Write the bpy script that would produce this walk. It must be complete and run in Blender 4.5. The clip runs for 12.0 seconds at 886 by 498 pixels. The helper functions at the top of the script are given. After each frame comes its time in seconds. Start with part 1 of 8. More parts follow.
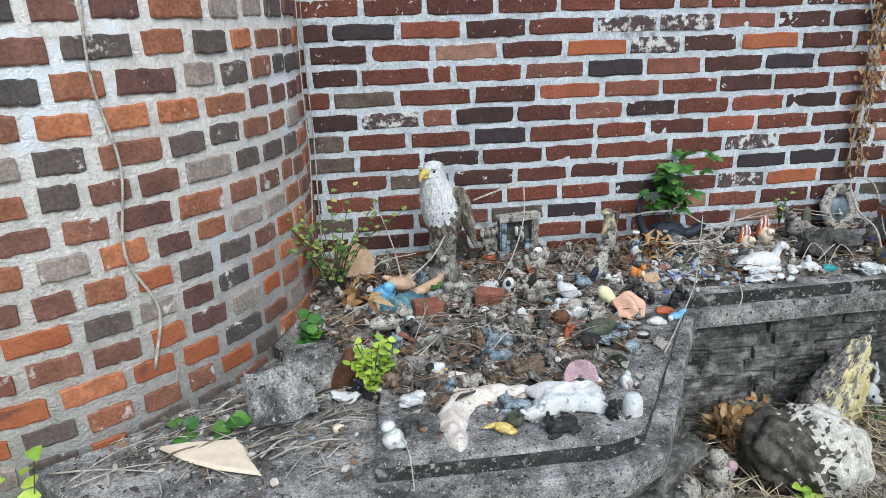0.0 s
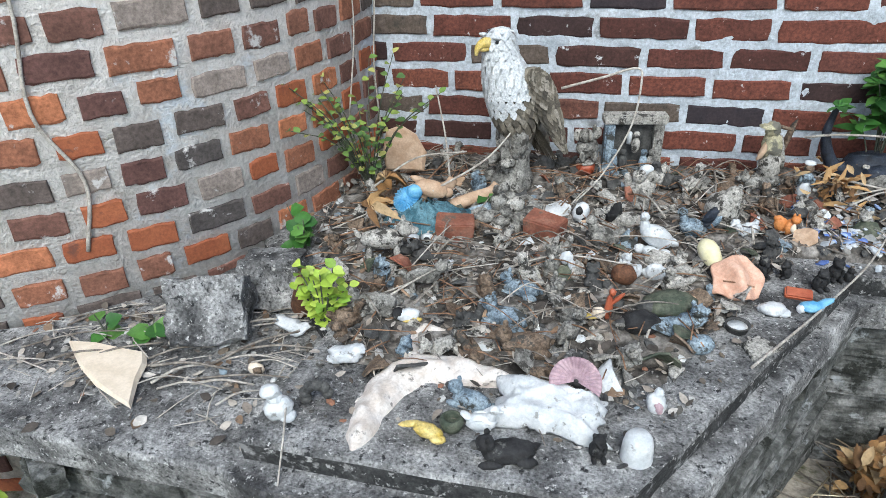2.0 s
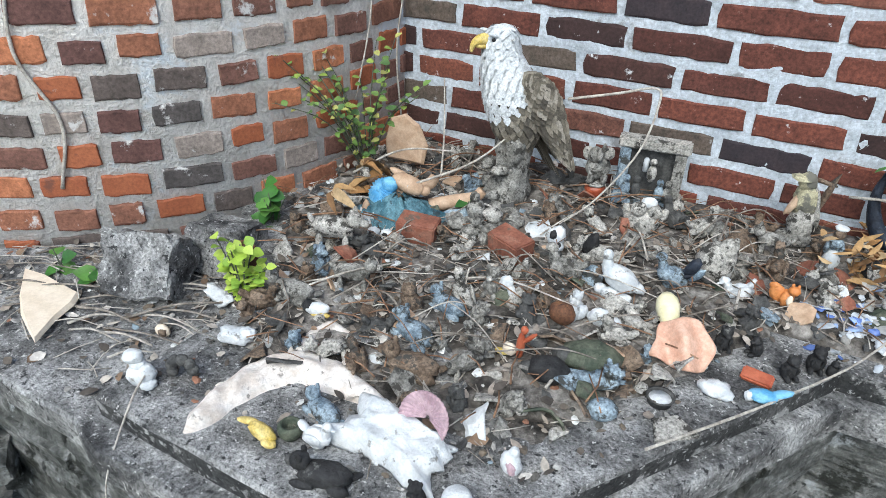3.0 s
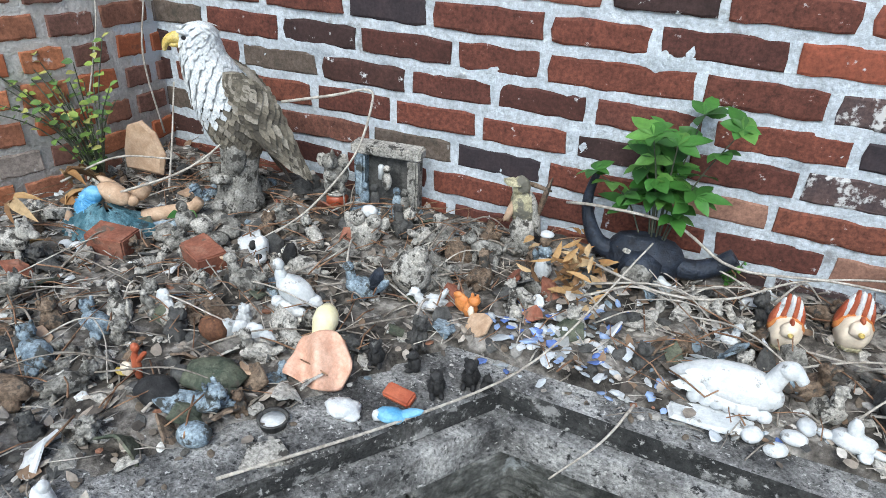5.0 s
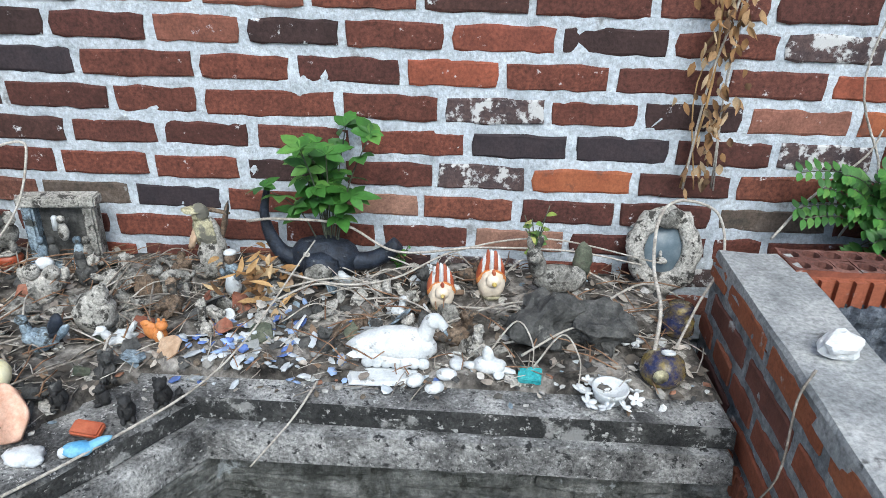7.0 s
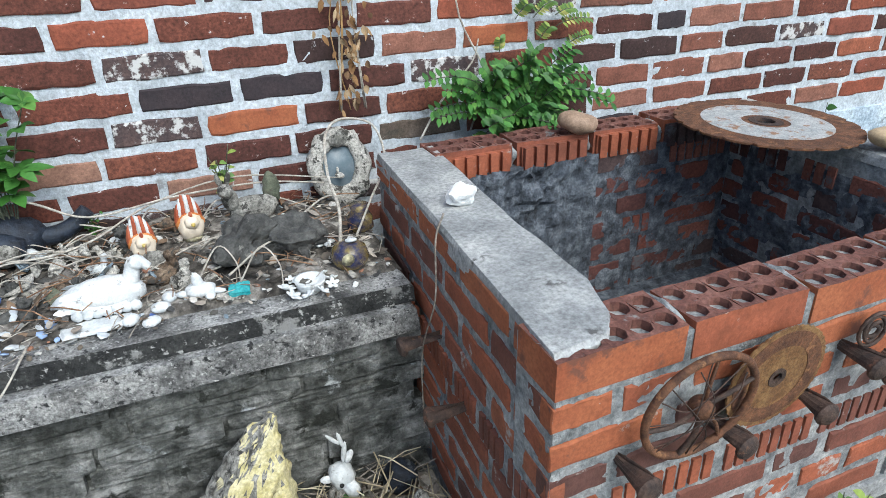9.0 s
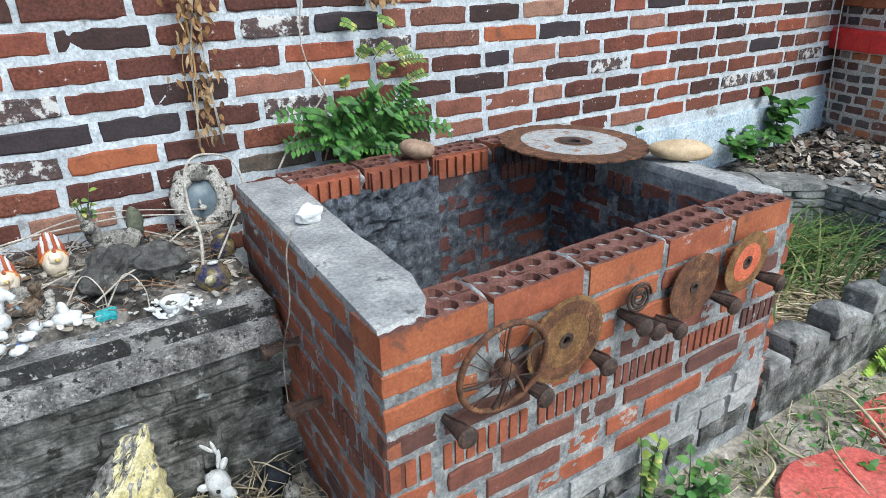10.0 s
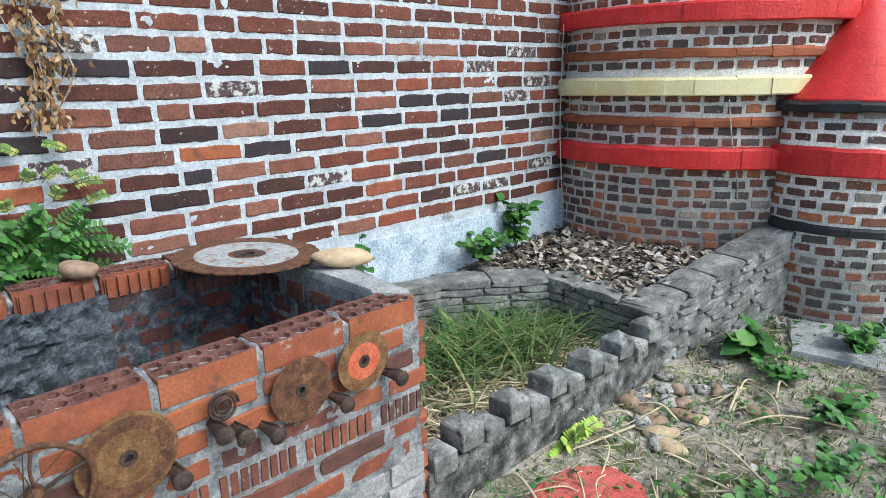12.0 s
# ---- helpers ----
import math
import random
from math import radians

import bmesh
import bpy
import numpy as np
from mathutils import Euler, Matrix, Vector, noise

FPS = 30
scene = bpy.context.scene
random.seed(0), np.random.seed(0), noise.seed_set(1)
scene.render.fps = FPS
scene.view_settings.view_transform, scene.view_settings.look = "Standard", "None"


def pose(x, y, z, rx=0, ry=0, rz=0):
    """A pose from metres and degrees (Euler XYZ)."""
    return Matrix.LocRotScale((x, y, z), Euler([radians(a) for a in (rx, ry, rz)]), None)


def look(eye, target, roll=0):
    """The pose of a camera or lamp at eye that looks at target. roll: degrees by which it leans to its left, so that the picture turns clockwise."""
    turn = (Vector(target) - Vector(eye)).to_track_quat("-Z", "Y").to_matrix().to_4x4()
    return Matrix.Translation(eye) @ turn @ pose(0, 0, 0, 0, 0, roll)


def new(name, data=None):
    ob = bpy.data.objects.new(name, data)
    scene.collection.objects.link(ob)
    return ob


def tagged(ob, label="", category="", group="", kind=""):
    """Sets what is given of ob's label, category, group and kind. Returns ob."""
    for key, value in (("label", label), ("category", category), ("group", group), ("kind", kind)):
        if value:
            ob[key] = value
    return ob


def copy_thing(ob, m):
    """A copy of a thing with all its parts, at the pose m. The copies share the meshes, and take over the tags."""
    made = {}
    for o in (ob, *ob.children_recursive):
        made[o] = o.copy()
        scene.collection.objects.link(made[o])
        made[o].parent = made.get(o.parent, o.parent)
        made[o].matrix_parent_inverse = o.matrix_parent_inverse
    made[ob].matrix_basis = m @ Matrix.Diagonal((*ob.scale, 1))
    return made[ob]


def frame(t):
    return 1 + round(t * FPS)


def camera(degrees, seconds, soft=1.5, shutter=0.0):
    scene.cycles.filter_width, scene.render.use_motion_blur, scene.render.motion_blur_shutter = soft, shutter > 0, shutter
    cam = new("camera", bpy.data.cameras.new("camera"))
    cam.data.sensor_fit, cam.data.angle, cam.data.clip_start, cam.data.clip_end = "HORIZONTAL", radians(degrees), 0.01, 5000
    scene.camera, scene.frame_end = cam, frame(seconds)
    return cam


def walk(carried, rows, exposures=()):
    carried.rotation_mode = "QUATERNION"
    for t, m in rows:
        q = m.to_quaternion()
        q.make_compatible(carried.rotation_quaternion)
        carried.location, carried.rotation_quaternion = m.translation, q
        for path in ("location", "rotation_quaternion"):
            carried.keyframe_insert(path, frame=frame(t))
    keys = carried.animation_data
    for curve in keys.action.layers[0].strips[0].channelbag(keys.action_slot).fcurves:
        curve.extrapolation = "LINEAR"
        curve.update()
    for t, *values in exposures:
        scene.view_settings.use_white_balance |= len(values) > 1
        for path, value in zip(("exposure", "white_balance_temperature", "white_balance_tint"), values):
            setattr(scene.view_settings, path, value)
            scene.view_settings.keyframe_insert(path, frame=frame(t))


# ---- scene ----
cam = camera(67.8, 12.0, soft=0.85)
PATH = [
    (0, (-0.279, 0.126, 1.586), (0.003, 1.994, 0.928), -1.6),
    (0.5, (-0.124, 0.245, 1.55), (0.011, 2.088, 0.786), -2.2),
    (1, (0.01, 0.359, 1.523), (-0.036, 2.159, 0.653), -3.1),
    (1.5, (0.132, 0.504, 1.498), (-0.117, 2.256, 0.565), -2.2),
    (2, (0.247, 0.639, 1.471), (-0.166, 2.325, 0.478), -1.9),
    (2.5, (0.398, 0.738, 1.46), (-0.198, 2.36, 0.453), -1.2),
    (2.7, (0.475, 0.777, 1.471), (-0.202, 2.358, 0.45), 0.3),
    (4.3, (0.919, 1.187, 1.408), (-0.034, 2.624, 0.394), 2.5),
    (4.5, (0.947, 1.189, 1.409), (0.047, 2.673, 0.414), 3.0),
    (5, (1.062, 1.177, 1.407), (0.343, 2.779, 0.45), 2.7),
    (5.5, (1.131, 1.161, 1.42), (0.597, 2.859, 0.507), 2.6),
    (6, (1.174, 1.137, 1.424), (0.804, 2.902, 0.56), 2.2),
    (6.5, (1.218, 1.109, 1.424), (0.978, 2.911, 0.591), 1.9),
    (7, (1.267, 1.076, 1.417), (1.202, 2.894, 0.586), 1.7),
    (7.5, (1.322, 1.015, 1.412), (1.453, 2.831, 0.582), 0.9),
    (7.7, (1.337, 0.987, 1.404), (1.56, 2.783, 0.552), 0.0),
    (9.3, (1.332, 0.765, 1.382), (2.083, 2.395, 0.5), -1.2),
    (9.5, (1.318, 0.709, 1.388), (2.116, 2.327, 0.526), -1.2),
    (10, (1.329, 0.607, 1.415), (2.321, 2.147, 0.612), -1.1),
    (10.5, (1.403, 0.518, 1.411), (2.496, 2.011, 0.653), -0.8),
    (11, (1.511, 0.38, 1.424), (2.695, 1.864, 0.793), 1.4),
    (11.5, (1.605, 0.27, 1.432), (2.898, 1.693, 0.883), -0.8),
    (12, (1.764, 0.18, 1.435), (3.112, 1.567, 0.927), -1.0),
]
walk(cam, [(t, look(eye, target, roll)) for t, eye, target, roll in PATH], [(0, 0.38, 6050, 3), (2.0, 0.53, 5950, 3), (4.5, 0.63, 5950, 3), (7.7, 0.61, 5950, 3), (9.3, 0.72, 6000, 2), (12, 0.76, 6000, 2)])

# ---- light ----
world = bpy.data.worlds.new("sky")
scene.world = world
world.use_nodes = True
wn = world.node_tree.nodes
sky = wn.new("ShaderNodeTexSky")
sky.sky_type = "NISHITA"
sky.sun_disc = False
sky.sun_elevation = radians(52)
sky.sun_rotation = radians(170)
sky.air_density, sky.dust_density, sky.ozone_density = 1.0, 3.0, 1.0
wn["Background"].inputs["Strength"].default_value = 0.137
world.node_tree.links.new(sky.outputs["Color"], wn["Background"].inputs["Color"])
sun = new("sun", bpy.data.lights.new("sun", "SUN"))
sun.data.energy, sun.data.angle, sun.data.color = 1.75, radians(38), (1.0, 0.95, 0.88)
sun.matrix_world = look((2.55, -3.6, 6.1), (1.6, 1.5, 0.5))


# ---- materials ----
def ramp_node(nt, stops, constant=False):
    r = nt.nodes.new("ShaderNodeValToRGB")
    r.color_ramp.interpolation = "CONSTANT" if constant else "LINEAR"
    e = r.color_ramp.elements
    while len(e) < len(stops):
        e.new(0.5)
    for el, (p, c) in zip(e, stops):
        el.position, el.color = p, (*c, 1)
    return r


def noise_node(nt, vec, scale, detail=5, rough=0.6):
    n = nt.nodes.new("ShaderNodeTexNoise")
    n.inputs["Scale"].default_value, n.inputs["Detail"].default_value, n.inputs["Roughness"].default_value = scale, detail, rough
    nt.links.new(vec, n.inputs["Vector"])
    return n


def mix_node(nt, fac, a, b, kind="MIX"):
    m = nt.nodes.new("ShaderNodeMix")
    m.data_type, m.blend_type = "RGBA", kind
    for sock, v in ((m.inputs[0], fac), (m.inputs[6], a), (m.inputs[7], b)):
        if isinstance(v, (int, float)):
            sock.default_value = v
        elif isinstance(v, tuple):
            sock.default_value = (*v, 1)
        else:
            nt.links.new(v, sock)
    return m.outputs[2]


def surface(name, stops, scale=10, fine=90, rough=0.85, bump=0.4, metal=0.0, stain=None, stain_at=0.6, stain_scale=6,
            second=None, second_at=0.6, second_scale=18, pick=None, depth=0.004, spec=0.4, coat=0.0, grain=0.45):
    """Worn surface: a ramp over broad noise (or over a random number for each piece), fine grain, up to two kinds of stain, and relief."""
    m = bpy.data.materials.new(name)
    m.use_nodes = True
    nt = m.node_tree
    b = nt.nodes["Principled BSDF"]
    pos = nt.nodes.new("ShaderNodeNewGeometry").outputs["Position"]
    broad = noise_node(nt, pos, scale, 6, 0.62)
    grainn = noise_node(nt, pos, fine, 4, 0.7)
    if pick:
        src = nt.nodes.new("ShaderNodeObjectInfo").outputs["Random"] if pick == "object" else nt.nodes.new("ShaderNodeNewGeometry").outputs["Random Per Island"]
        col = ramp_node(nt, stops, True)
    else:
        src, col = broad.outputs["Fac"], ramp_node(nt, stops)
    nt.links.new(src, col.inputs["Fac"])
    out = col.outputs["Color"]
    g = ramp_node(nt, [(0.3, (1 - grain,) * 3), (0.7, (1 + grain * 0.6,) * 3)])
    nt.links.new(grainn.outputs["Fac"], g.inputs["Fac"])
    out = mix_node(nt, 1.0, out, g.outputs["Color"], "MULTIPLY")
    if pick:
        g2 = ramp_node(nt, [(0.3, (0.7,) * 3), (0.7, (1.3,) * 3)])
        nt.links.new(broad.outputs["Fac"], g2.inputs["Fac"])
        out = mix_node(nt, 1.0, out, g2.outputs["Color"], "MULTIPLY")
    for colour, at, sc in ((stain, stain_at, stain_scale), (second, second_at, second_scale)):
        if colour:
            n = noise_node(nt, pos, sc, 8, 0.68)
            k = ramp_node(nt, [(at, (0, 0, 0)), (min(at + 0.06, 1.0), (1, 1, 1))])
            nt.links.new(n.outputs["Fac"], k.inputs["Fac"])
            out = mix_node(nt, k.outputs["Color"], out, colour)
    nt.links.new(out, b.inputs["Base Color"])
    b.inputs["Roughness"].default_value, b.inputs["Metallic"].default_value = rough, metal
    b.inputs["Specular IOR Level"].default_value = spec
    b.inputs["Coat Weight"].default_value = coat
    if bump:
        h = mix_node(nt, 0.5, broad.outputs["Fac"], grainn.outputs["Fac"])
        bp = nt.nodes.new("ShaderNodeBump")
        bp.inputs["Strength"].default_value, bp.inputs["Distance"].default_value = bump, depth
        nt.links.new(h, bp.inputs["Height"])
        nt.links.new(bp.outputs["Normal"], b.inputs["Normal"])
    return m


BROWNS = [(0.0, (0.118, 0.040, 0.028)), (0.2, (0.145, 0.047, 0.031)), (0.4, (0.100, 0.035, 0.026)), (0.55, (0.165, 0.058, 0.037)),
          (0.7, (0.128, 0.046, 0.034)), (0.82, (0.082, 0.030, 0.024)), (0.92, (0.150, 0.066, 0.048))]
DARKS = [(0.0, (0.058, 0.026, 0.022)), (0.25, (0.075, 0.028, 0.022)), (0.5, (0.044, 0.024, 0.023)), (0.75, (0.066, 0.030, 0.025))]
PALES = [(0.0, (0.235, 0.105, 0.075)), (0.3, (0.19, 0.075, 0.052)), (0.6, (0.27, 0.15, 0.11)), (0.8, (0.21, 0.085, 0.06))]
TOWER = [(0.0, (0.168, 0.084, 0.065)), (0.16, (0.112, 0.090, 0.081)), (0.34, (0.224, 0.103, 0.069)), (0.48, (0.084, 0.074, 0.071)),
         (0.6, (0.280, 0.118, 0.069)), (0.7, (0.123, 0.062, 0.054)), (0.84, (0.291, 0.246, 0.218)), (0.92, (0.403, 0.157, 0.078))]
LIME = (0.60, 0.63, 0.66)
M = {}
M["brick"] = surface("brick", BROWNS, 16, 120, 0.85, 0.5, stain=LIME, stain_at=0.63, stain_scale=30, grain=0.6, pick="object")
M["brick_dark"] = surface("dark_brick", DARKS, 16, 120, 0.85, 0.6, stain=LIME, stain_at=0.62, stain_scale=30, grain=0.5, pick="object")
M["brick_red"] = surface("red_brick", [(0.0, (0.24, 0.070, 0.040)), (0.35, (0.20, 0.062, 0.040)), (0.7, (0.28, 0.090, 0.050))], 14, 120, 0.85, 0.5, stain=LIME, stain_at=0.64, stain_scale=26, grain=0.4, pick="object")
M["brick_mossy"] = surface("mossy_brick", [(0.3, (0.055, 0.050, 0.042)), (0.5, (0.11, 0.085, 0.068)), (0.7, (0.16, 0.13, 0.11))], 18, 120, 0.95, 0.7, stain=(0.30, 0.30, 0.29), stain_at=0.62, stain_scale=22, grain=0.5)
M["brick_far"] = surface("brick_joined", BROWNS, 16, 120, 0.85, 0.5, stain=LIME, stain_at=0.61, stain_scale=30, grain=0.6, pick="island")
M["brick_fallen"] = surface("fallen_brick", [(0.3, (0.16, 0.062, 0.042)), (0.5, (0.25, 0.095, 0.06)), (0.7, (0.33, 0.17, 0.12))], 22, 160, 0.9, 0.8, stain=(0.12, 0.085, 0.065), stain_at=0.55, stain_scale=26, grain=0.3)
M["brick_orange"] = surface("orange_brick", [(0.3, (0.26, 0.075, 0.034)), (0.7, (0.36, 0.122, 0.055))], 12, 140, 0.8, 0.4, stain=(0.15, 0.06, 0.04), stain_at=0.58, stain_scale=11, second=(0.40, 0.36, 0.33), second_at=0.64, second_scale=20, grain=0.3)
M["brick_black"] = surface("black_brick", [(0.3, (0.022, 0.019, 0.024)), (0.7, (0.05, 0.035, 0.04))], 22, 140, 0.8, 0.6, stain=LIME, stain_at=0.68, stain_scale=20)
M["brick_white"] = surface("limed_brick", [(0.3, (0.05, 0.04, 0.045)), (0.7, (0.11, 0.07, 0.065))], 22, 140, 0.9, 0.6, stain=(0.52, 0.52, 0.52), stain_at=0.5, stain_scale=24)
M["brick_pale"] = surface("pale_brick", PALES, 22, 140, 0.9, 0.5, stain=LIME, stain_at=0.63, stain_scale=26, pick="object", grain=0.4)
M["mortar"] = surface("pale_mortar", [(0.3, (0.37, 0.41, 0.455)), (0.5, (0.51, 0.56, 0.615)), (0.7, (0.63, 0.68, 0.735))], 14, 110, 0.92, 0.9, stain=(0.24, 0.25, 0.26), stain_at=0.60, stain_scale=7, depth=0.010, grain=0.35)
M["mortar_tower"] = surface("buff_mortar", [(0.3, (0.58, 0.55, 0.52)), (0.5, (0.72, 0.70, 0.675)), (0.7, (0.80, 0.79, 0.77))], 16, 110, 0.92, 1.0, stain=(0.74, 0.79, 0.84), stain_at=0.54, stain_scale=3, depth=0.018, grain=0.25)
M["tower_brick"] = surface("tower_brick", TOWER, 18, 120, 0.9, 0.6, stain=(0.54, 0.53, 0.52), stain_at=0.61, stain_scale=16, pick="object")
M["tower_brick_far"] = surface("tower_brick_joined", TOWER, 18, 120, 0.9, 0.6, stain=(0.54, 0.53, 0.52), stain_at=0.61, stain_scale=16, pick="island")
M["mortar_grey"] = surface("grey_mortar", [(0.3, (0.56, 0.55, 0.52)), (0.5, (0.69, 0.68, 0.65)), (0.7, (0.78, 0.77, 0.75))], 9, 110, 0.92, 0.7, stain=(0.30, 0.30, 0.29), stain_at=0.64, stain_scale=5, depth=0.008)
M["pit_brick"] = surface("pit_brick", [(0.0, (0.27, 0.082, 0.042)), (0.3, (0.21, 0.068, 0.040)), (0.55, (0.15, 0.056, 0.040)), (0.75, (0.29, 0.098, 0.052)), (0.9, (0.105, 0.048, 0.040))], 18, 130, 0.82, 0.6, stain=(0.36, 0.345, 0.33), stain_at=0.62, stain_scale=14, pick="object", grain=0.25)
M["cored_top"] = surface("cored_brick_top", [(0.3, (0.085, 0.036, 0.03)), (0.5, (0.15, 0.064, 0.05)), (0.7, (0.24, 0.12, 0.095))], 20, 130, 0.92, 0.7, stain=(0.20, 0.20, 0.20), stain_at=0.6, stain_scale=16)
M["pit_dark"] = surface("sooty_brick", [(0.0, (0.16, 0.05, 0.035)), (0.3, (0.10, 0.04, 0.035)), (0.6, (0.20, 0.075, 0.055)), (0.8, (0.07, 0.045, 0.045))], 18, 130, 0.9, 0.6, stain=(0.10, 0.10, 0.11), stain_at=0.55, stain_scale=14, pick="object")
M["pit_mortar"] = surface("pit_mortar", [(0.32, (0.12, 0.13, 0.14)), (0.5, (0.25, 0.265, 0.275)), (0.68, (0.42, 0.43, 0.43))], 20, 100, 0.95, 0.9, depth=0.012)
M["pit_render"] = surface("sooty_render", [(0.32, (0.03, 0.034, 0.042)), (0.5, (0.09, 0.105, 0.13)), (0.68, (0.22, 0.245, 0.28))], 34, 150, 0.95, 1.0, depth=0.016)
M["concrete"] = surface("weathered_concrete", [(0.34, (0.062, 0.062, 0.063)), (0.48, (0.21, 0.21, 0.208)), (0.64, (0.48, 0.48, 0.475))], 11, 170, 0.95, 1.0, stain=(0.03, 0.031, 0.032), stain_at=0.565, stain_scale=60, second=(0.58, 0.58, 0.57), second_at=0.59, second_scale=95, depth=0.012, grain=0.75)
M["concrete_black"] = surface("blackish_concrete", [(0.3, (0.016, 0.017, 0.018)), (0.5, (0.040, 0.041, 0.041)), (0.7, (0.10, 0.10, 0.098))], 12, 140, 0.95, 1.0, stain=(0.27, 0.27, 0.265), stain_at=0.57, stain_scale=17, second=(0.42, 0.42, 0.41), second_at=0.58, second_scale=60, depth=0.012, grain=0.7)
M["cap"] = surface("trowelled_cap", [(0.3, (0.20, 0.21, 0.215)), (0.5, (0.32, 0.33, 0.335)), (0.7, (0.46, 0.465, 0.46))], 9, 110, 0.9, 0.8, stain=(0.10, 0.10, 0.10), stain_at=0.62, stain_scale=12, depth=0.006)
M["stone"] = surface("mossy_stone", [(0.34, (0.032, 0.034, 0.031)), (0.5, (0.118, 0.122, 0.116)), (0.66, (0.30, 0.302, 0.295))], 18, 120, 0.95, 0.9, stain=(0.33, 0.35, 0.36), stain_at=0.60, stain_scale=12, second=(0.022, 0.024, 0.02), second_at=0.55, second_scale=14, depth=0.018)
M["stone_light"] = surface("grey_bed_stone", [(0.3, (0.08, 0.08, 0.08)), (0.5, (0.19, 0.195, 0.19)), (0.7, (0.38, 0.38, 0.375))], 11, 90, 0.95, 0.9, stain=(0.40, 0.42, 0.43), stain_at=0.60, stain_scale=9, second=(0.05, 0.05, 0.045), second_at=0.60, second_scale=16, depth=0.01)
M["soil"] = surface("dark_soil", [(0.36, (0.016, 0.014, 0.012)), (0.5, (0.115, 0.104, 0.092)), (0.64, (0.34, 0.32, 0.295))], 16, 70, 1.0, 1.0, second=(0.26, 0.24, 0.22), second_at=0.6, second_scale=40, depth=0.012, grain=0.6)
M["earth"] = surface("trodden_earth", [(0.3, (0.20, 0.175, 0.14)), (0.5, (0.36, 0.325, 0.27)), (0.7, (0.50, 0.46, 0.40))], 5, 60, 1.0, 0.9, stain=(0.07, 0.09, 0.03), stain_at=0.54, stain_scale=4, depth=0.012, grain=0.5)
M["red"] = surface("red_paint", [(0.3, (0.48, 0.020, 0.022)), (0.5, (0.60, 0.028, 0.028)), (0.7, (0.66, 0.045, 0.04))], 9, 70, 0.45, 0.6, stain=(0.60, 0.20, 0.18), stain_at=0.66, stain_scale=14, second=(0.30, 0.03, 0.03), second_at=0.62, second_scale=20, depth=0.012, grain=0.25)
M["red_dusty"] = surface("dusty_red_paint", [(0.3, (0.42, 0.07, 0.06)), (0.5, (0.55, 0.12, 0.10)), (0.7, (0.60, 0.18, 0.15))], 6, 100, 0.9, 0.7, stain=(0.42, 0.30, 0.22), stain_at=0.63, stain_scale=10)
M["yellow"] = surface("yellow_paint", [(0.3, (0.72, 0.62, 0.26)), (0.5, (0.80, 0.74, 0.46)), (0.7, (0.80, 0.60, 0.18))], 2.5, 70, 0.6, 0.35, grain=0.12)
M["black_paint"] = surface("black_paint", [(0.3, (0.012, 0.013, 0.016)), (0.7, (0.035, 0.036, 0.042))], 9, 80, 0.6, 0.5)
M["plaster"] = surface("blue_white_render", [(0.3, (0.30, 0.38, 0.48)), (0.5, (0.48, 0.58, 0.68)), (0.7, (0.62, 0.70, 0.76))], 10, 80, 0.9, 0.8, stain=(0.20, 0.22, 0.24), stain_at=0.62, stain_scale=14, depth=0.01)


# ---- shapes ----
def part(name, bm, material, parent, label=""):
    me = bpy.data.meshes.new(name)
    bm.to_mesh(me)
    bm.free()
    me.materials.append(M[material])
    ob = new(name, me)
    ob.parent = parent
    return tagged(ob, label)


def thing(name, label, category, m, group="", kind=""):
    ob = new(name)
    ob.empty_display_size = 0.02
    ob.matrix_world = m
    return tagged(ob, label, category, group, kind)


def single(name, bm, material, label, category="", m=None, group="", kind=""):
    """A thing that is one mesh."""
    ob = part(name, bm, material, None)
    if m is not None:
        ob.matrix_world = m
    return tagged(ob, label, category, group, kind)


def smooth(bm):
    for f in bm.faces:
        f.smooth = True
    return bm


def add_box(bm, x0, x1, y0, y1, z0, z1, m=None):
    r = bmesh.ops.create_cube(bm, size=1)
    mm = Matrix.Translation(((x0 + x1) / 2, (y0 + y1) / 2, (z0 + z1) / 2)) @ Matrix.Diagonal((x1 - x0, y1 - y0, z1 - z0, 1))
    bmesh.ops.transform(bm, matrix=(m @ mm) if m else mm, verts=r["verts"])
    return r["verts"]


def box(x0, x1, y0, y1, z0, z1, bevel=0.0):
    bm = bmesh.new()
    add_box(bm, x0, x1, y0, y1, z0, z1)
    if bevel:
        bmesh.ops.bevel(bm, geom=bm.edges[:], offset=bevel, segments=2, affect="EDGES")
    return bm


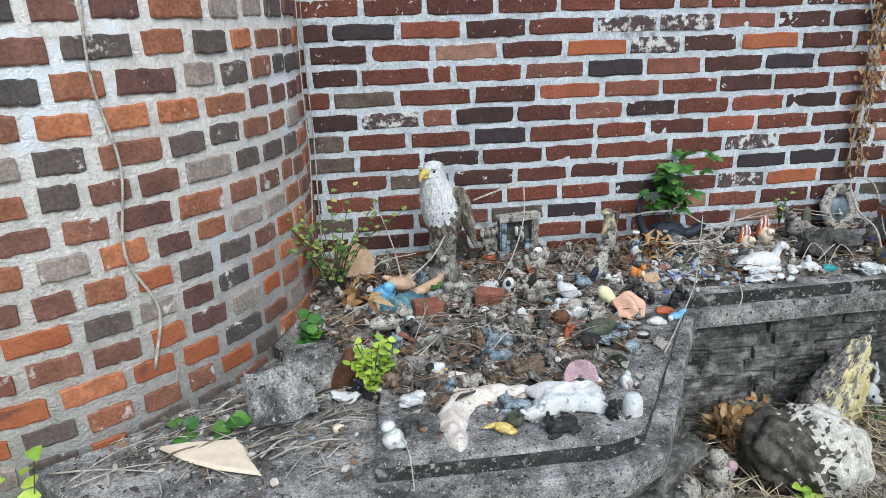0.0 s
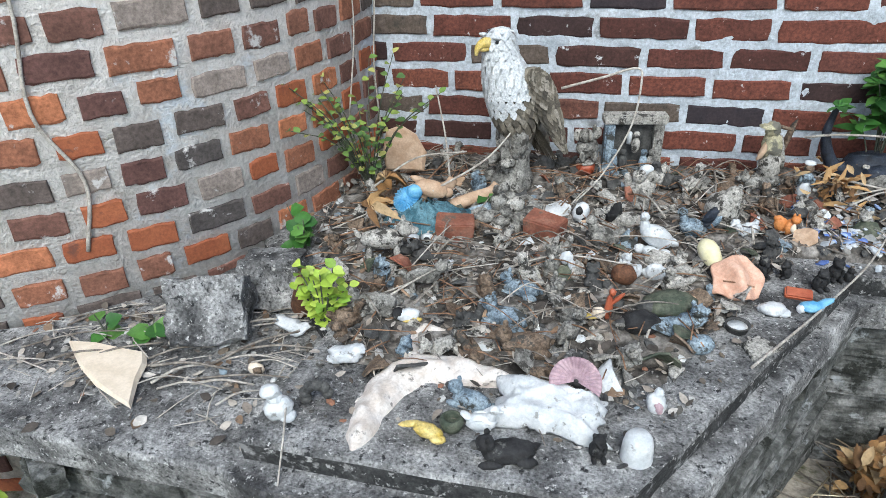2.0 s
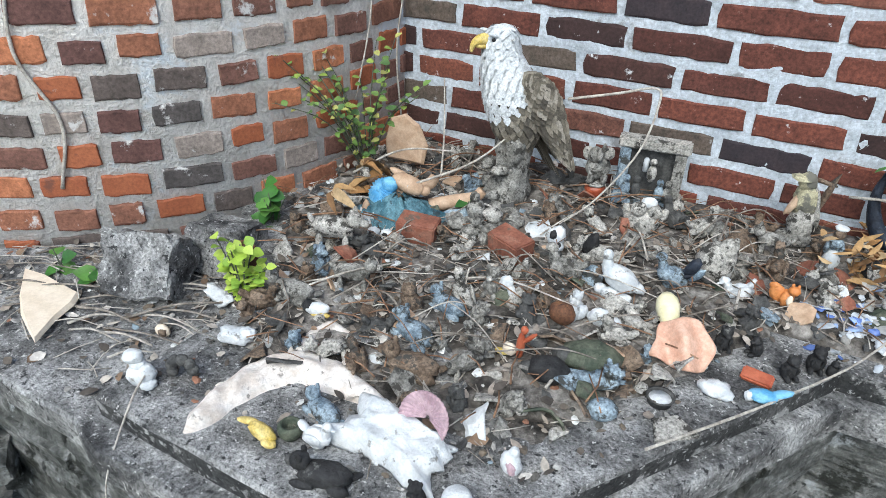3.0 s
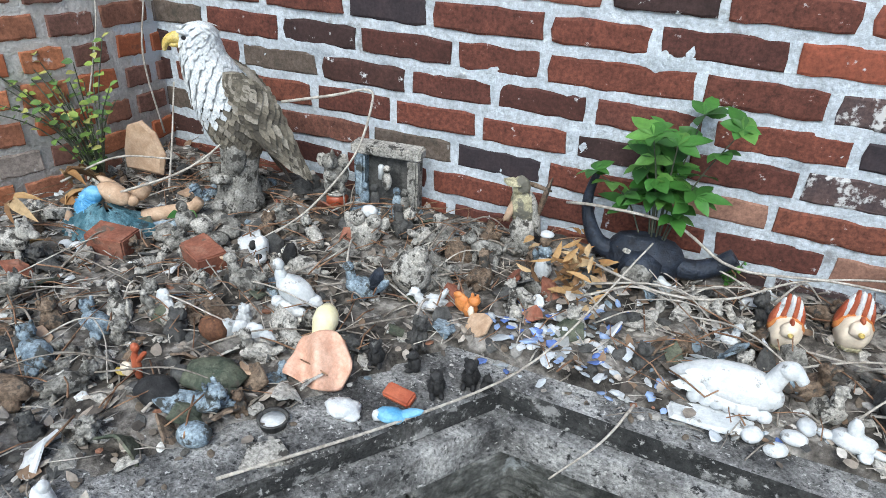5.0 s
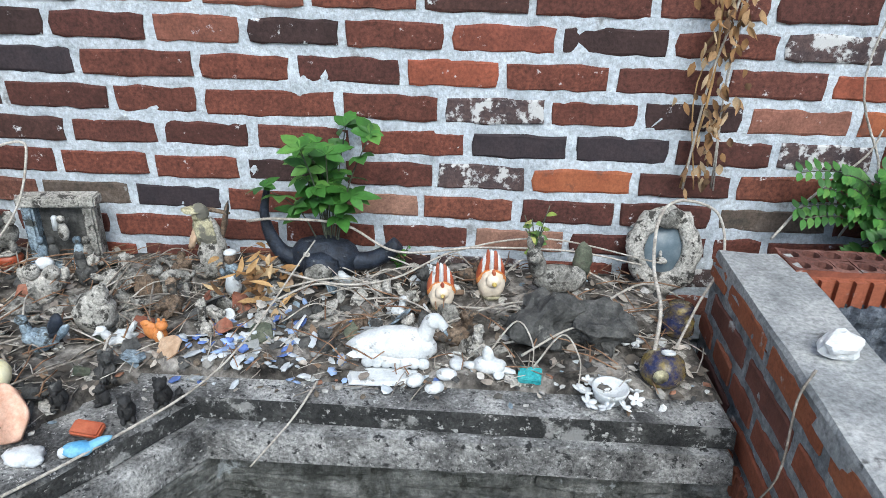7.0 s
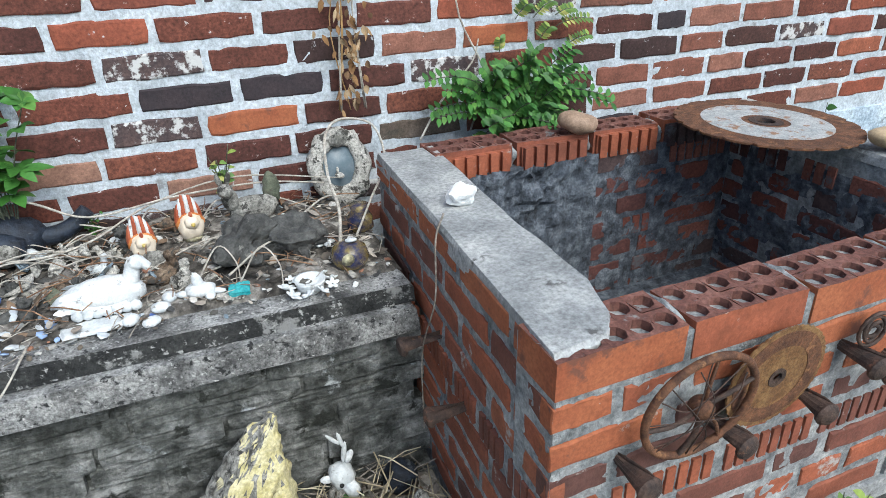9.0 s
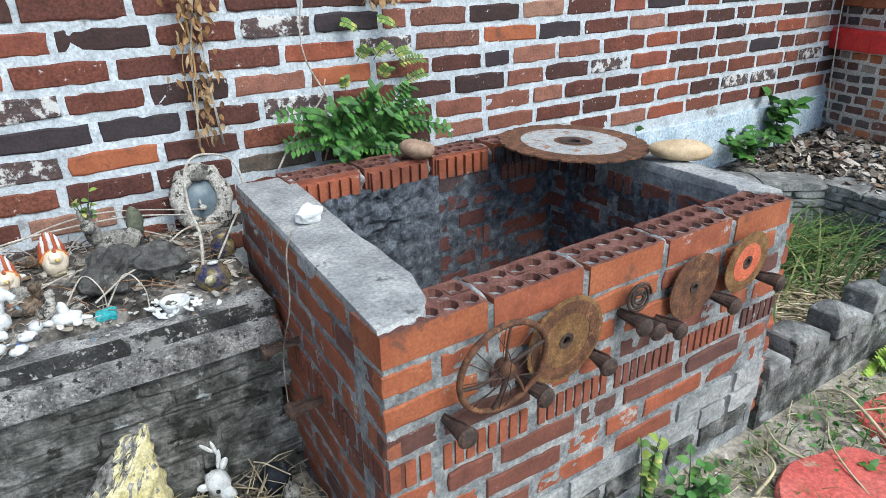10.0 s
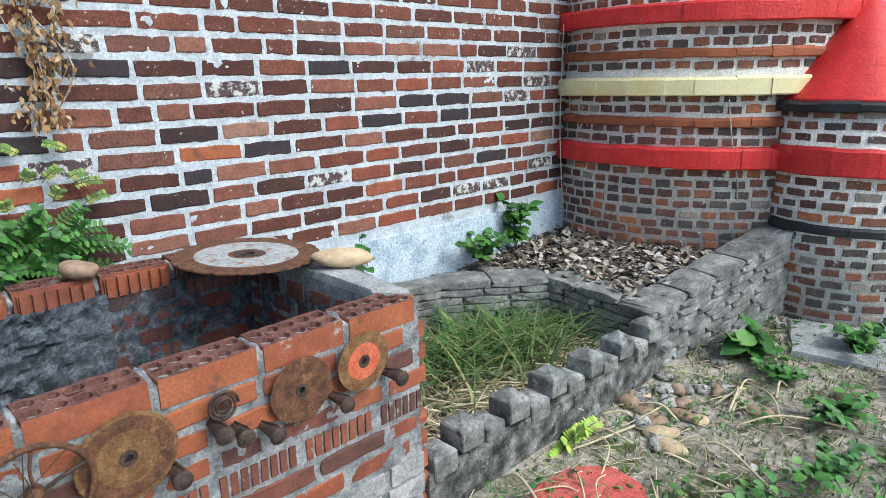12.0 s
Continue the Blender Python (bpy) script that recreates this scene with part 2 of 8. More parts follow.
def prism(outline, z0, z1, rough=0.0, cut=0.06, seed=0.0):
    """A slab over an outline with a worn, uneven rim: the outline is cut finely and shaken, with a rounded arris."""
    pts = []
    for (ax, ay), (bx, by) in zip(outline, outline[1:] + outline[:1]):
        n = max(1, int(math.hypot(bx - ax, by - ay) / cut))
        pts += [(ax + (bx - ax) * i / n, ay + (by - ay) * i / n) for i in range(n)]
    bm = bmesh.new()
    cx, cy = sum(p[0] for p in pts) / len(pts), sum(p[1] for p in pts) / len(pts)
    rings = []
    for lev, (inset, z) in enumerate(((0, z0), (0, z1 - 0.008), (0.007, z1))):
        ring = []
        for x, y in pts:
            n = noise.noise(Vector((x * 9 + seed, y * 9, z * 30))) * rough
            d = math.hypot(x - cx, y - cy)
            k = 1 - (inset - n) / max(d, 0.05)
            ring.append(bm.verts.new((cx + (x - cx) * k, cy + (y - cy) * k, z + n * 0.3)))
        rings.append(ring)
    for a, b in zip(rings, rings[1:]):
        for i in range(len(a)):
            j = (i + 1) % len(a)
            bm.faces.new((a[i], a[j], b[j], b[i]))
    bm.faces.new(rings[-1])
    bm.faces.new(rings[0][::-1])
    bmesh.ops.recalc_face_normals(bm, faces=bm.faces[:])
    return bm


def lathe(profile, segs=24, bm=None, m=None):
    """A turned solid about z from (radius, height) pairs."""
    bm = bm or bmesh.new()
    start = len(bm.verts)
    rings = [[bm.verts.new((max(r, 1e-4) * math.cos(2 * math.pi * i / segs), max(r, 1e-4) * math.sin(2 * math.pi * i / segs), z)) for i in range(segs)] for r, z in profile]
    for a, b in zip(rings, rings[1:]):
        for i in range(segs):
            j = (i + 1) % segs
            bm.faces.new((a[i], a[j], b[j], b[i]))
    bm.faces.new(rings[0][::-1])
    bm.faces.new(rings[-1])
    if m:
        bm.verts.ensure_lookup_table()
        bmesh.ops.transform(bm, matrix=m, verts=bm.verts[start:])
    return bm


def tube(points, radius, sides=6, bm=None, taper=1.0):
    """A bent rod through points."""
    bm = bm or bmesh.new()
    pts = [Vector(p) for p in points]
    rings = []
    for i, p in enumerate(pts):
        d = (pts[min(i + 1, len(pts) - 1)] - pts[max(i - 1, 0)]).normalized()
        s = d.cross(Vector((0.31, 0.17, 0.94))).normalized()
        u = d.cross(s)
        r = radius * (1 + (taper - 1) * i / max(len(pts) - 1, 1))
        rings.append([bm.verts.new(p + (s * math.cos(a) + u * math.sin(a)) * r) for a in [2 * math.pi * k / sides for k in range(sides)]])
    for a, b in zip(rings, rings[1:]):
        for i in range(sides):
            j = (i + 1) % sides
            f = bm.faces.new((a[i], a[j], b[j], b[i]))
            f.smooth = True
    bm.faces.new(rings[0][::-1])
    bm.faces.new(rings[-1])
    return bm


def spline(points, n=6):
    """Points eased through with a Catmull-Rom curve."""
    p = [Vector(q) for q in points]
    p = [p[0] * 2 - p[1]] + p + [p[-1] * 2 - p[-2]]
    out = []
    for i in range(1, len(p) - 2):
        for k in range(n):
            t = k / n
            out.append(0.5 * (2 * p[i] + (p[i + 1] - p[i - 1]) * t + (2 * p[i - 1] - 5 * p[i] + 4 * p[i + 1] - p[i + 2]) * t * t + (3 * p[i] - p[i - 1] - 3 * p[i + 1] + p[i + 2]) * t ** 3))
    return out + [p[-2]]


def stone_mesh(rx, ry, rz, seed, rough=0.25, level=3, facet=False):
    bm = bmesh.new()
    bmesh.ops.create_icosphere(bm, subdivisions=level, radius=1)
    for v in bm.verts:
        n = noise.noise(v.co * 1.3 + Vector((seed * 7.1, seed, 0))) * rough + noise.noise(v.co * 4 + Vector((seed, 3, seed))) * rough * 0.35
        v.co *= 1 + n
        v.co = Vector((v.co.x * rx, v.co.y * ry, v.co.z * rz))
    return bm if facet else smooth(bm)


def brick_mesh(seed, depth=1.0):
    """A worn brick of unit length and height: a flat face with a chipped, slightly rounded arris; its back is open to the joint."""
    rnd = random.Random(seed)
    bm = bmesh.new()
    nx = 7
    edge = [(i / nx - 0.5, -0.5) for i in range(nx)] + [(0.5, -0.5), (0.5, 0.0)] + [(0.5 - i / nx, 0.5) for i in range(nx)] + [(-0.5, 0.5), (-0.5, 0.0)]
    rim, inner = [], []
    for x, z in edge:
        corner = abs(x) == 0.5 and abs(z) == 0.5
        jx = rnd.uniform(-0.014, 0.012) * (1 if x > 0 else -1) * (abs(x) == 0.5)
        jz = rnd.uniform(-0.05, 0.035) * (1 if z > 0 else -1) * (abs(z) == 0.5)
        x, z = x * (0.99 if corner else 1) + jx, z * (0.93 if corner else 1) + jz
        rim.append(bm.verts.new((x, rnd.uniform(0.0015, 0.0035), z)))
        inner.append(bm.verts.new((x * rnd.uniform(0.955, 0.985), rnd.uniform(-0.0006, 0.0006), z * rnd.uniform(0.76, 0.93))))
    back = [bm.verts.new((v.co.x, 0.03 * depth, v.co.z)) for v in rim]
    bm.faces.new(inner)
    for a, b in ((rim, inner), (back, rim)):
        for i in range(len(rim)):
            j = (i + 1) % len(rim)
            f = bm.faces.new((a[i], a[j], b[j], b[i]))
            f.material_index = 0
    bmesh.ops.recalc_face_normals(bm, faces=bm.faces[:])
    me = bpy.data.meshes.new("brick")
    bm.to_mesh(me)
    bm.free()
    return me


BRICKS = {}


def brick(parent, m, length, height, material, rnd):
    """One brick as an object of its own, on one of a few shared meshes. Its face looks along -y of m."""
    key = (material, rnd.randrange(9))
    if key not in BRICKS:
        BRICKS[key] = brick_mesh(key[1] + 1)
        BRICKS[key].materials.append(M[material])
        BRICKS[key].materials.append(M["mortar_tower" if material.startswith("tower") else "pit_mortar" if material.startswith("pit") else "mortar"])
    ob = new("brick", BRICKS[key])
    ob.parent = parent
    ob.matrix_world = m @ Matrix.Diagonal((length, 1, height, 1))
    return ob


class Joined:
    """Gathers far bricks into one mesh."""
    def __init__(self):
        self.v, self.f = [], []

    def add(self, m, length, height, rnd):
        key = ("plain", rnd.randrange(6))
        if key not in BRICKS:
            BRICKS[key] = brick_mesh(key[1] + 30)
        me = BRICKS[key]
        mm = m @ Matrix.Diagonal((length, 1, height, 1))
        o = len(self.v)
        self.v += [tuple(mm @ v.co) for v in me.vertices]
        self.f += [tuple(o + i for i in p.vertices) for p in me.polygons]

    def done(self, name, material, parent):
        me = bpy.data.meshes.new(name)
        me.from_pydata(self.v, [], self.f)
        me.materials.append(M[material])
        ob = new(name, me)
        ob.parent = parent
        return tagged(ob, kind="stuff")


COURSE = 0.0757
TOP0 = 0.90          # top of the course that the black brick lies in


def course_top(k):
    return TOP0 + k * COURSE


# ---- structure ----
ground_bm = bmesh.new()
gx = [-300, -60, -12, -4] + [-2 + 0.2 * i for i in range(46)] + [9, 14, 60, 300]
gy = [-300, -60, -12, -4] + [-2 + 0.2 * i for i in range(31)] + [6, 14, 60, 300]


def ground_z(x, y):
    base = 0.17 + 0.05 * min(max((x - 3.2) / 2.0, 0), 1)
    return base + 0.035 * noise.noise(Vector((x * 1.4, y * 1.4, 0))) + 0.012 * noise.noise(Vector((x * 6, y * 6, 3)))


gv = [[ground_bm.verts.new((x, y, ground_z(x, y))) for y in gy] for x in gx]
for i in range(len(gx) - 1):
    for j in range(len(gy) - 1):
        ground_bm.faces.new((gv[i][j], gv[i + 1][j], gv[i + 1][j + 1], gv[i][j + 1])).smooth = True
single("ground", ground_bm, "earth", "trodden brown earth with sparse grass and dry litter", "ground", kind="structure")

# back wall: an uneven mortar core, smeared here and there over the edges of the bricks that stand proud of it
def mortar_sheet(bm, x0, x1, z0, z1, y, step, depth, seed):
    """A trowelled sheet of mortar in the xz plane, facing -y."""
    nx, nz = int((x1 - x0) / step), int((z1 - z0) / step)
    rows = []
    for j in range(nz + 1):
        z = z0 + (z1 - z0) * j / nz
        row = []
        for i in range(nx + 1):
            x = x0 + (x1 - x0) * i / nx
            n = noise.noise(Vector((x * 11 + seed, 0, z * 11))) + 0.8 * noise.noise(Vector((x * 34, seed, z * 34))) + 0.5 * noise.noise(Vector((x * 80, 2, z * 80)))
            row.append((x, y - depth * n, z))
        rows.append([bm.verts.new(p) for p in row])
    for a, b in zip(rows, rows[1:]):
        for i in range(nx):
            bm.faces.new((a[i], a[i + 1], b[i + 1], b[i])).smooth = True


core_bm = box(-1.6, 6.6, 2.512, 2.72, 0.0, 2.45)
mortar_sheet(core_bm, -0.6, 5.2, 0.55, 2.44, 2.5025, 0.016, 0.0030, 3)
wall = single("wall_north", core_bm, "mortar", "dark brown brick garden wall with thick pale mortar", "wall", kind="structure")
rw = random.Random(5)
KINDS = {"b": "brick", "d": "brick_dark", "k": "brick_black", "w": "brick_white", "o": "brick_orange", "p": "brick_pale", "r": "brick_red", "g": "brick_mossy"}
far = Joined()


def wall_brick(k, x0, x1, material):
    c, L = (x0 + x1) / 2, x1 - x0
    zc = course_top(k) - 0.029
    if zc < 0.72 and c > 2.9:
        return
    m = pose(c, 2.4985 + rw.uniform(-0.002, 0.002), zc + 0.004 * noise.noise(Vector((c * 2, k, 0))), 0, rw.uniform(-0.9, 0.9), rw.uniform(-0.6, 0.6))
    h = 0.056 + rw.uniform(-0.005, 0.003)
    if k > 9:
        far.add(m, L, h, rw)
    else:
        brick(wall, m, L, h, material, rw)


def lay(k, kinds="", *starts):
    """One course: the bricks whose starts are known, in centimetres, then more of the usual length on both sides."""
    gap = 0.018
    edges = [c / 100 + 0.002 for c in starts]
    mats = [KINDS[c] for c in kinds]
    if not edges:
        edges, mats = [-0.62 - (0.11 if k % 2 else 0.0) - rw.uniform(0, 0.03)], ["brick"]
    while edges[0] > -0.5:
        edges.insert(0, edges[0] - 0.225)
        mats.insert(0, "brick_dark")
    while edges[-1] < 5.15:
        edges.append(edges[-1] + rw.choice((0.222, 0.226, 0.23, 0.218, 0.25, 0.13)))
        mats.append(rw.choice(("brick", "brick", "brick", "brick", "brick_dark", "brick_dark", "brick_red", "brick_pale", "brick_black", "brick_white")))
    for a, b, mat in zip(edges, edges[1:], mats):
        wall_brick(k, a + rw.uniform(-0.003, 0.003), b - gap + rw.uniform(-0.003, 0.003), mat)


lay(-1, "bbbbbpbbb", 19, 43, 65, 84, 107, 129, 151, 184, 197)
lay(0, "gbbgkbpbbdgbdppbdbr", -43, -24, -1, 27, 49, 71, 94, 117, 139, 162, 184, 210, 231, 252, 275, 298, 322, 343, 366)
lay(1, "bbbbbdbwodbbdpppbdrb", -35, -16, 11, 33, 55, 76, 99, 120, 141, 165, 187, 209, 230, 253, 274, 296, 312, 334, 355, 378)
lay(2, "bgdbdbbkkdwbddpdwrdb", -34, -11, 13, 37, 58, 79, 102, 127, 150, 172, 194, 216, 239, 261, 284, 302, 325, 347, 371, 391)
lay(3, "gbddbbbwbdpobdkppbrbdb", -44, -22, 2, 24, 48, 68, 99, 121, 144, 164, 186, 209, 231, 252, 274, 286, 308, 331, 356, 376, 401, 424)
lay(4, "gbbkbbbrbbbrwbokbpbd", -39, -25, -3, 21, 42, 68, 89, 113, 134, 157, 180, 202, 226, 246, 273, 298, 320, 345, 367, 392)
lay(5, "dwpdbpdbrdbwkpbdpbrkb", -37, -20, 2, 14, 37, 59, 79, 100, 122, 145, 168, 190, 212, 234, 244, 267, 290, 311, 335, 354, 379)
lay(6, "bgbdrpbdbb", -45, -29, -6, 21, 45, 70, 93, 116, 139, 164)
lay(7, "dbbbbkpdkb", -36, -19, 6, 14, 40, 63, 86, 109, 134, 156)
lay(8, "dbpdowdodb", -36, -15, 7, 31, 55, 79, 100, 123, 148, 171)
lay(9, "dkrdbwwpdd", -38, -28, -5, 18, 41, 66, 90, 113, 137, 160)
for k in (-3, -2, 10, 11, 12, 13, 14, 15, 16, 17, 18):
    lay(k)
far.done("upper_bricks", "brick_far", wall)
# smooth blue-white footing render low on the wall
foot = prism([(2.95, 2.488), (5.2, 2.486), (5.2, 2.52), (2.95, 2.52)], 0.2, 0.715, 0.008)
single("wall_footing", foot, "plaster", "blue-white cement render along the foot of the brick wall", "wall footing", kind="structure")


def tower(name, label, cx, cy, radius, a0, a1, z0, z1, mortar, material, far_material, seed, near_z, skip=(), pitch=COURSE, phase=TOP0, lengths=(0.088, 0.092, 0.095, 0.10, 0.13, 0.075), gap=0.026, tall=0.052):
    """A round brick wall: a mortar drum with header bricks set round it."""
    bm = bmesh.new()
    segs = 72
    lathe([(radius - 0.005, z0), (radius - 0.005, z1)], segs, bm, pose(cx, cy, 0))
    for f in bm.faces:
        f.smooth = len(f.verts) == 4
    core = single(name, bm, mortar, label, "tower", kind="structure")
    rnd = random.Random(seed)
    far = Joined()
    k0 = math.ceil((z0 - phase) / pitch)
    k1 = int((z1 - phase) / pitch)
    for k in range(k0, k1 + 1):
        zc = phase + k * pitch - 0.029
        if any(lo < zc < hi for lo, hi in skip):
            continue
        a = radians(a0) + rnd.uniform(0, 0.1)
        while a < radians(a1):
            L = rnd.choice(lengths) + rnd.uniform(-0.008, 0.01)
            ac = a + L / 2 / radius
            a += (L + gap + rnd.uniform(-0.003, 0.005)) / radius
            r = radius + rnd.uniform(-0.002, 0.002)
            m = pose(cx + r * math.cos(ac), cy + r * math.sin(ac), zc + rnd.uniform(-0.005, 0.005), 0, rnd.uniform(-2.5, 2.5), math.degrees(ac) + 90)
            h = tall + rnd.uniform(-0.005, 0.004)
            if zc > near_z:
                far.add(m, L, h, rnd)
            else:
                mat = "brick_orange" if material == "tower_brick" and name == "wall_west" and zc < 1.05 and rnd.random() < 0.25 else material
                brick(core, m, L, h, mat, rnd)
    if far.v:
        far.done("upper_bricks", far_material, core)
    return core


tower("wall_west", "round brick tower with buff mortar and worn orange and grey headers", -1.380, 2.426, 0.993, -118, 6, 0.2, 2.45, "mortar_tower", "tower_brick", "tower_brick_far", 11, 1.7)
east = tower("wall_east", "round brick tower with red and yellow painted ledges", 5.82, 2.08, 0.895, 140, 275, 0.2, 2.45, "mortar_grey", "tower_brick", "tower_brick_far", 23, 1.95,
             skip=((0.955, 1.075), (1.315, 1.415), (1.66, 1.77), (1.16, 1.21), (1.50, 1.545)), pitch=0.0535, phase=0.96, lengths=(0.062, 0.07, 0.075, 0.09), gap=0.020, tall=0.037)
turret = tower("wall_turret", "small round brick turret with grey smeared mortar", 5.62, 1.14, 0.425, 95, 290, 0.1, 1.28, "mortar_grey", "tower_brick", "tower_brick_far", 31, 1.3,
               skip=((0.945, 1.09), (0.66, 0.72)), pitch=0.0535, phase=0.94, lengths=(0.065, 0.075, 0.09, 0.11), gap=0.026, tall=0.036)


def ledge(name, material, label, cx, cy, radius, a0, a1, z0, z1, out, parent, seed, block=0.16):
    """A painted ledge of separate bricks round a tower."""
    rnd = random.Random(seed)
    a = radians(a0)
    while a < radians(a1):
        L = block + rnd.uniform(-0.03, 0.03)
        b = min(a + L / radius, radians(a1))
        bm = bmesh.new()
        r1 = radius + out + rnd.uniform(-0.004, 0.004)
        lo, hi = z0 + rnd.uniform(-0.004, 0.004), z1 + rnd.uniform(-0.004, 0.004)
        n = 4
        prof = [(radius - 0.03, lo), (r1 - 0.006, lo), (r1, lo + 0.006), (r1 + rnd.uniform(-0.003, 0.003), hi - 0.012), (r1 - 0.014, hi), (radius - 0.03, hi + 0.004)]
        rows = []
        for i in range(n + 1):
            t = a + (b - a) * i / n
            rows.append([bm.verts.new((cx + r * math.cos(t), cy + r * math.sin(t), z + 0.003 * noise.noise(Vector((t * 20, z * 9, seed))))) for r, z in prof])
        for p, q in zip(rows, rows[1:]):
            for i in range(len(prof)):
                j = (i + 1) % len(prof)
                bm.faces.new((p[i], p[j], q[j], q[i]))
        bm.faces.new(rows[0])
        bm.faces.new(rows[-1][::-1])
        bmesh.ops.recalc_face_normals(bm, faces=bm.faces[:])
        part(name, bm, material, parent, label)
        a = b + 0.001


E_A, E_R = (5.82, 2.08), 0.895
ledge("red_ledge", "red", "red painted ledge block", *E_A, E_R, 150, 275, 0.958, 1.062, 0.055, east, 1)
ledge("yellow_ledge", "yellow", "pale yellow painted ledge block", *E_A, E_R, 150, 275, 1.318, 1.408, 0.055, east, 2)
ledge("red_ledge", "red", "red painted ledge block", *E_A, E_R, 150, 275, 1.665, 1.76, 0.06, east, 3)
ledge("brick_ledge", "brick_orange", "projecting orange brick course", *E_A, E_R, 150, 275, 1.165, 1.21, 0.02, east, 4, 0.1)
ledge("brick_ledge", "brick_orange", "projecting orange brick course", *E_A, E_R, 150, 275, 1.50, 1.545, 0.02, east, 5, 0.1)
ledge("red_ledge", "red", "red painted ledge block", 5.62, 1.14, 0.425, 95, 290, 0.95, 1.08, 0.035, turret, 6)
ledge("black_ledge", "black_paint", "black painted ledge block", 5.62, 1.14, 0.425, 95, 290, 0.665, 0.715, 0.012, turret, 7)
ledge("black_ledge", "black_paint", "black painted ledge block", 5.62, 1.14, 0.425, 95, 290, 1.245, 1.29, 0.035, turret, 8)
cone = lathe([(0.43, 1.29), (0.415, 1.305), (0.32, 1.42), (0.20, 1.57), (0.09, 1.70), (0.04, 1.75), (0.0, 1.765)], 40)
for v in cone.verts:
    v.co += Vector((v.co.x, v.co.y, 0)) * 0.05 * noise.noise(v.co * 12)
smooth(cone)
bmesh.ops.translate(cone, verts=cone.verts[:], vec=(5.62, 1.14, 0))
part("cone_roof", cone, "red", turret, "red painted cement cone roof")

# ---- platform ----
plat = thing("platform", "weathered grey concrete display platform against the brick wall", "platform", pose(0, 0, 0), kind="structure")
TOPLINE = [(-0.26, 1.30), (0.26, 1.285), (0.35, 1.31), (0.815, 1.985), (1.735, 1.975), (1.735, 2.51), (-0.45, 2.51), (-0.44, 2.15), (-0.52, 1.92), (-0.23, 1.60)]
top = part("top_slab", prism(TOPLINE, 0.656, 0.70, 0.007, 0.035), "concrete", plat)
# upright faces of the top slab take the blackish concrete, the rest the grey
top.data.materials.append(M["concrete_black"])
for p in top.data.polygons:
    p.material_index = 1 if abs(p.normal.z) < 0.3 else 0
LOWLINE = [(-0.99, 1.46), (-0.90, 1.36), (-0.74, 1.28), (-0.29, 1.272), (-0.2, 1.245), (0.28, 1.232), (0.395, 1.285), (0.835, 1.955), (1.735, 1.957), (1.735, 2.50), (-0.45, 2.50), (-0.44, 2.1), (-0.6, 1.8), (-0.86, 1.56), (-1.02, 1.49)]
part("moulding", prism(LOWLINE, 0.592, 0.655, 0.011, 0.035, 4), "concrete", plat)
CORE = [(-0.915, 1.462), (-0.727, 1.32), (-0.272, 1.30), (0.262, 1.27), (0.384, 1.325), (0.832, 1.993), (1.73, 1.993), (1.73, 2.49), (-0.5, 2.49), (-0.85, 1.62)]
part("core", prism(CORE, 0.1, 0.595, 0.006, 0.03), "stone", plat)
rs = random.Random(8)
FACE = [(-0.90, 1.475), (-0.72, 1.335), (-0.27, 1.315), (0.26, 1.285), (0.37, 1.335), (0.825, 2.0), (1.73, 2.0)]
for (ax, ay), (bx, by) in zip(FACE, FACE[1:]):
    d = Vector((bx - ax, by - ay, 0))
    turn = math.degrees(math.atan2(d.y, d.x))
    for row in range(9):
        s = rs.uniform(-0.05, 0.0)
        while s < d.length - 0.02:
            L = rs.uniform(0.16, 0.40)
            c = s + L / 2
            s += L + 0.008
            bm = stone_mesh(L / 2, 0.035, 0.026, rs.random() * 50, 0.16, 3, True)
            for v in bm.verts:
                for ax_i, lim in ((0, L / 2 * 0.99), (1, 0.024), (2, 0.0245)):
                    v.co[ax_i] = max(-lim, min(lim, v.co[ax_i] * 1.45))
                v.co += 0.005 * Vector((0, noise.noise(v.co * 40 + Vector((L * 99, 0, 0))), noise.noise(v.co * 30)))
            ob = part("stone", bm, "stone", plat)
            u = min(max(c / d.length, 0.03), 0.97)
            out = rs.uniform(-0.012, 0.008)
            ob.matrix_world = pose(ax + d.x * u + out * d.y / d.length, ay + d.y * u - out * d.x / d.length, 0.565 - 0.05 * row + rs.uniform(-0.004, 0.004), rs.uniform(-8, 8), rs.uniform(-2, 2), turn)

# earth heaped on the platform
def soil_z(x, y):
    back = min(max((y - 1.55) / 0.9, 0), 1)
    return 0.701 + 0.03 * back + 0.014 * noise.noise(Vector((x * 5, y * 5, 0))) + 0.010 * noise.noise(Vector((x * 17, y * 17, 4)))


soil = bmesh.new()
nx, ny = 120, 60
sv = {}
for i in range(nx + 1):
    for j in range(ny + 1):
        x, y = -0.5 + 2.235 * i / nx, 1.40 + 1.105 * j / ny
        sv[i, j] = soil.verts.new((x, y, soil_z(x, y)))


def on_top(x, y):
    if y > 2.04:
        return x > -0.42
    right = 0.40 + (y - 1.45) * 0.60 - 0.06
    return -0.2 - max(0, y - 1.6) * 0.6 < x < right and y > 1.5 + 0.04 * noise.noise(Vector((x * 8, 0, 0)))


for i in range(nx):
    for j in range(ny):
        c = sv[i, j].co
        if on_top(c.x, c.y):
            soil.faces.new((sv[i, j], sv[i + 1, j], sv[i + 1, j + 1], sv[i, j + 1])).smooth = True
for v in [v for v in soil.verts if not v.link_faces]:
    soil.verts.remove(v)
for v in soil.verts:
    if v.is_boundary:
        v.co.z = 0.6985
single("soil", soil, "soil", "dark leaf-littered soil over the concrete platform", "soil", kind="structure")

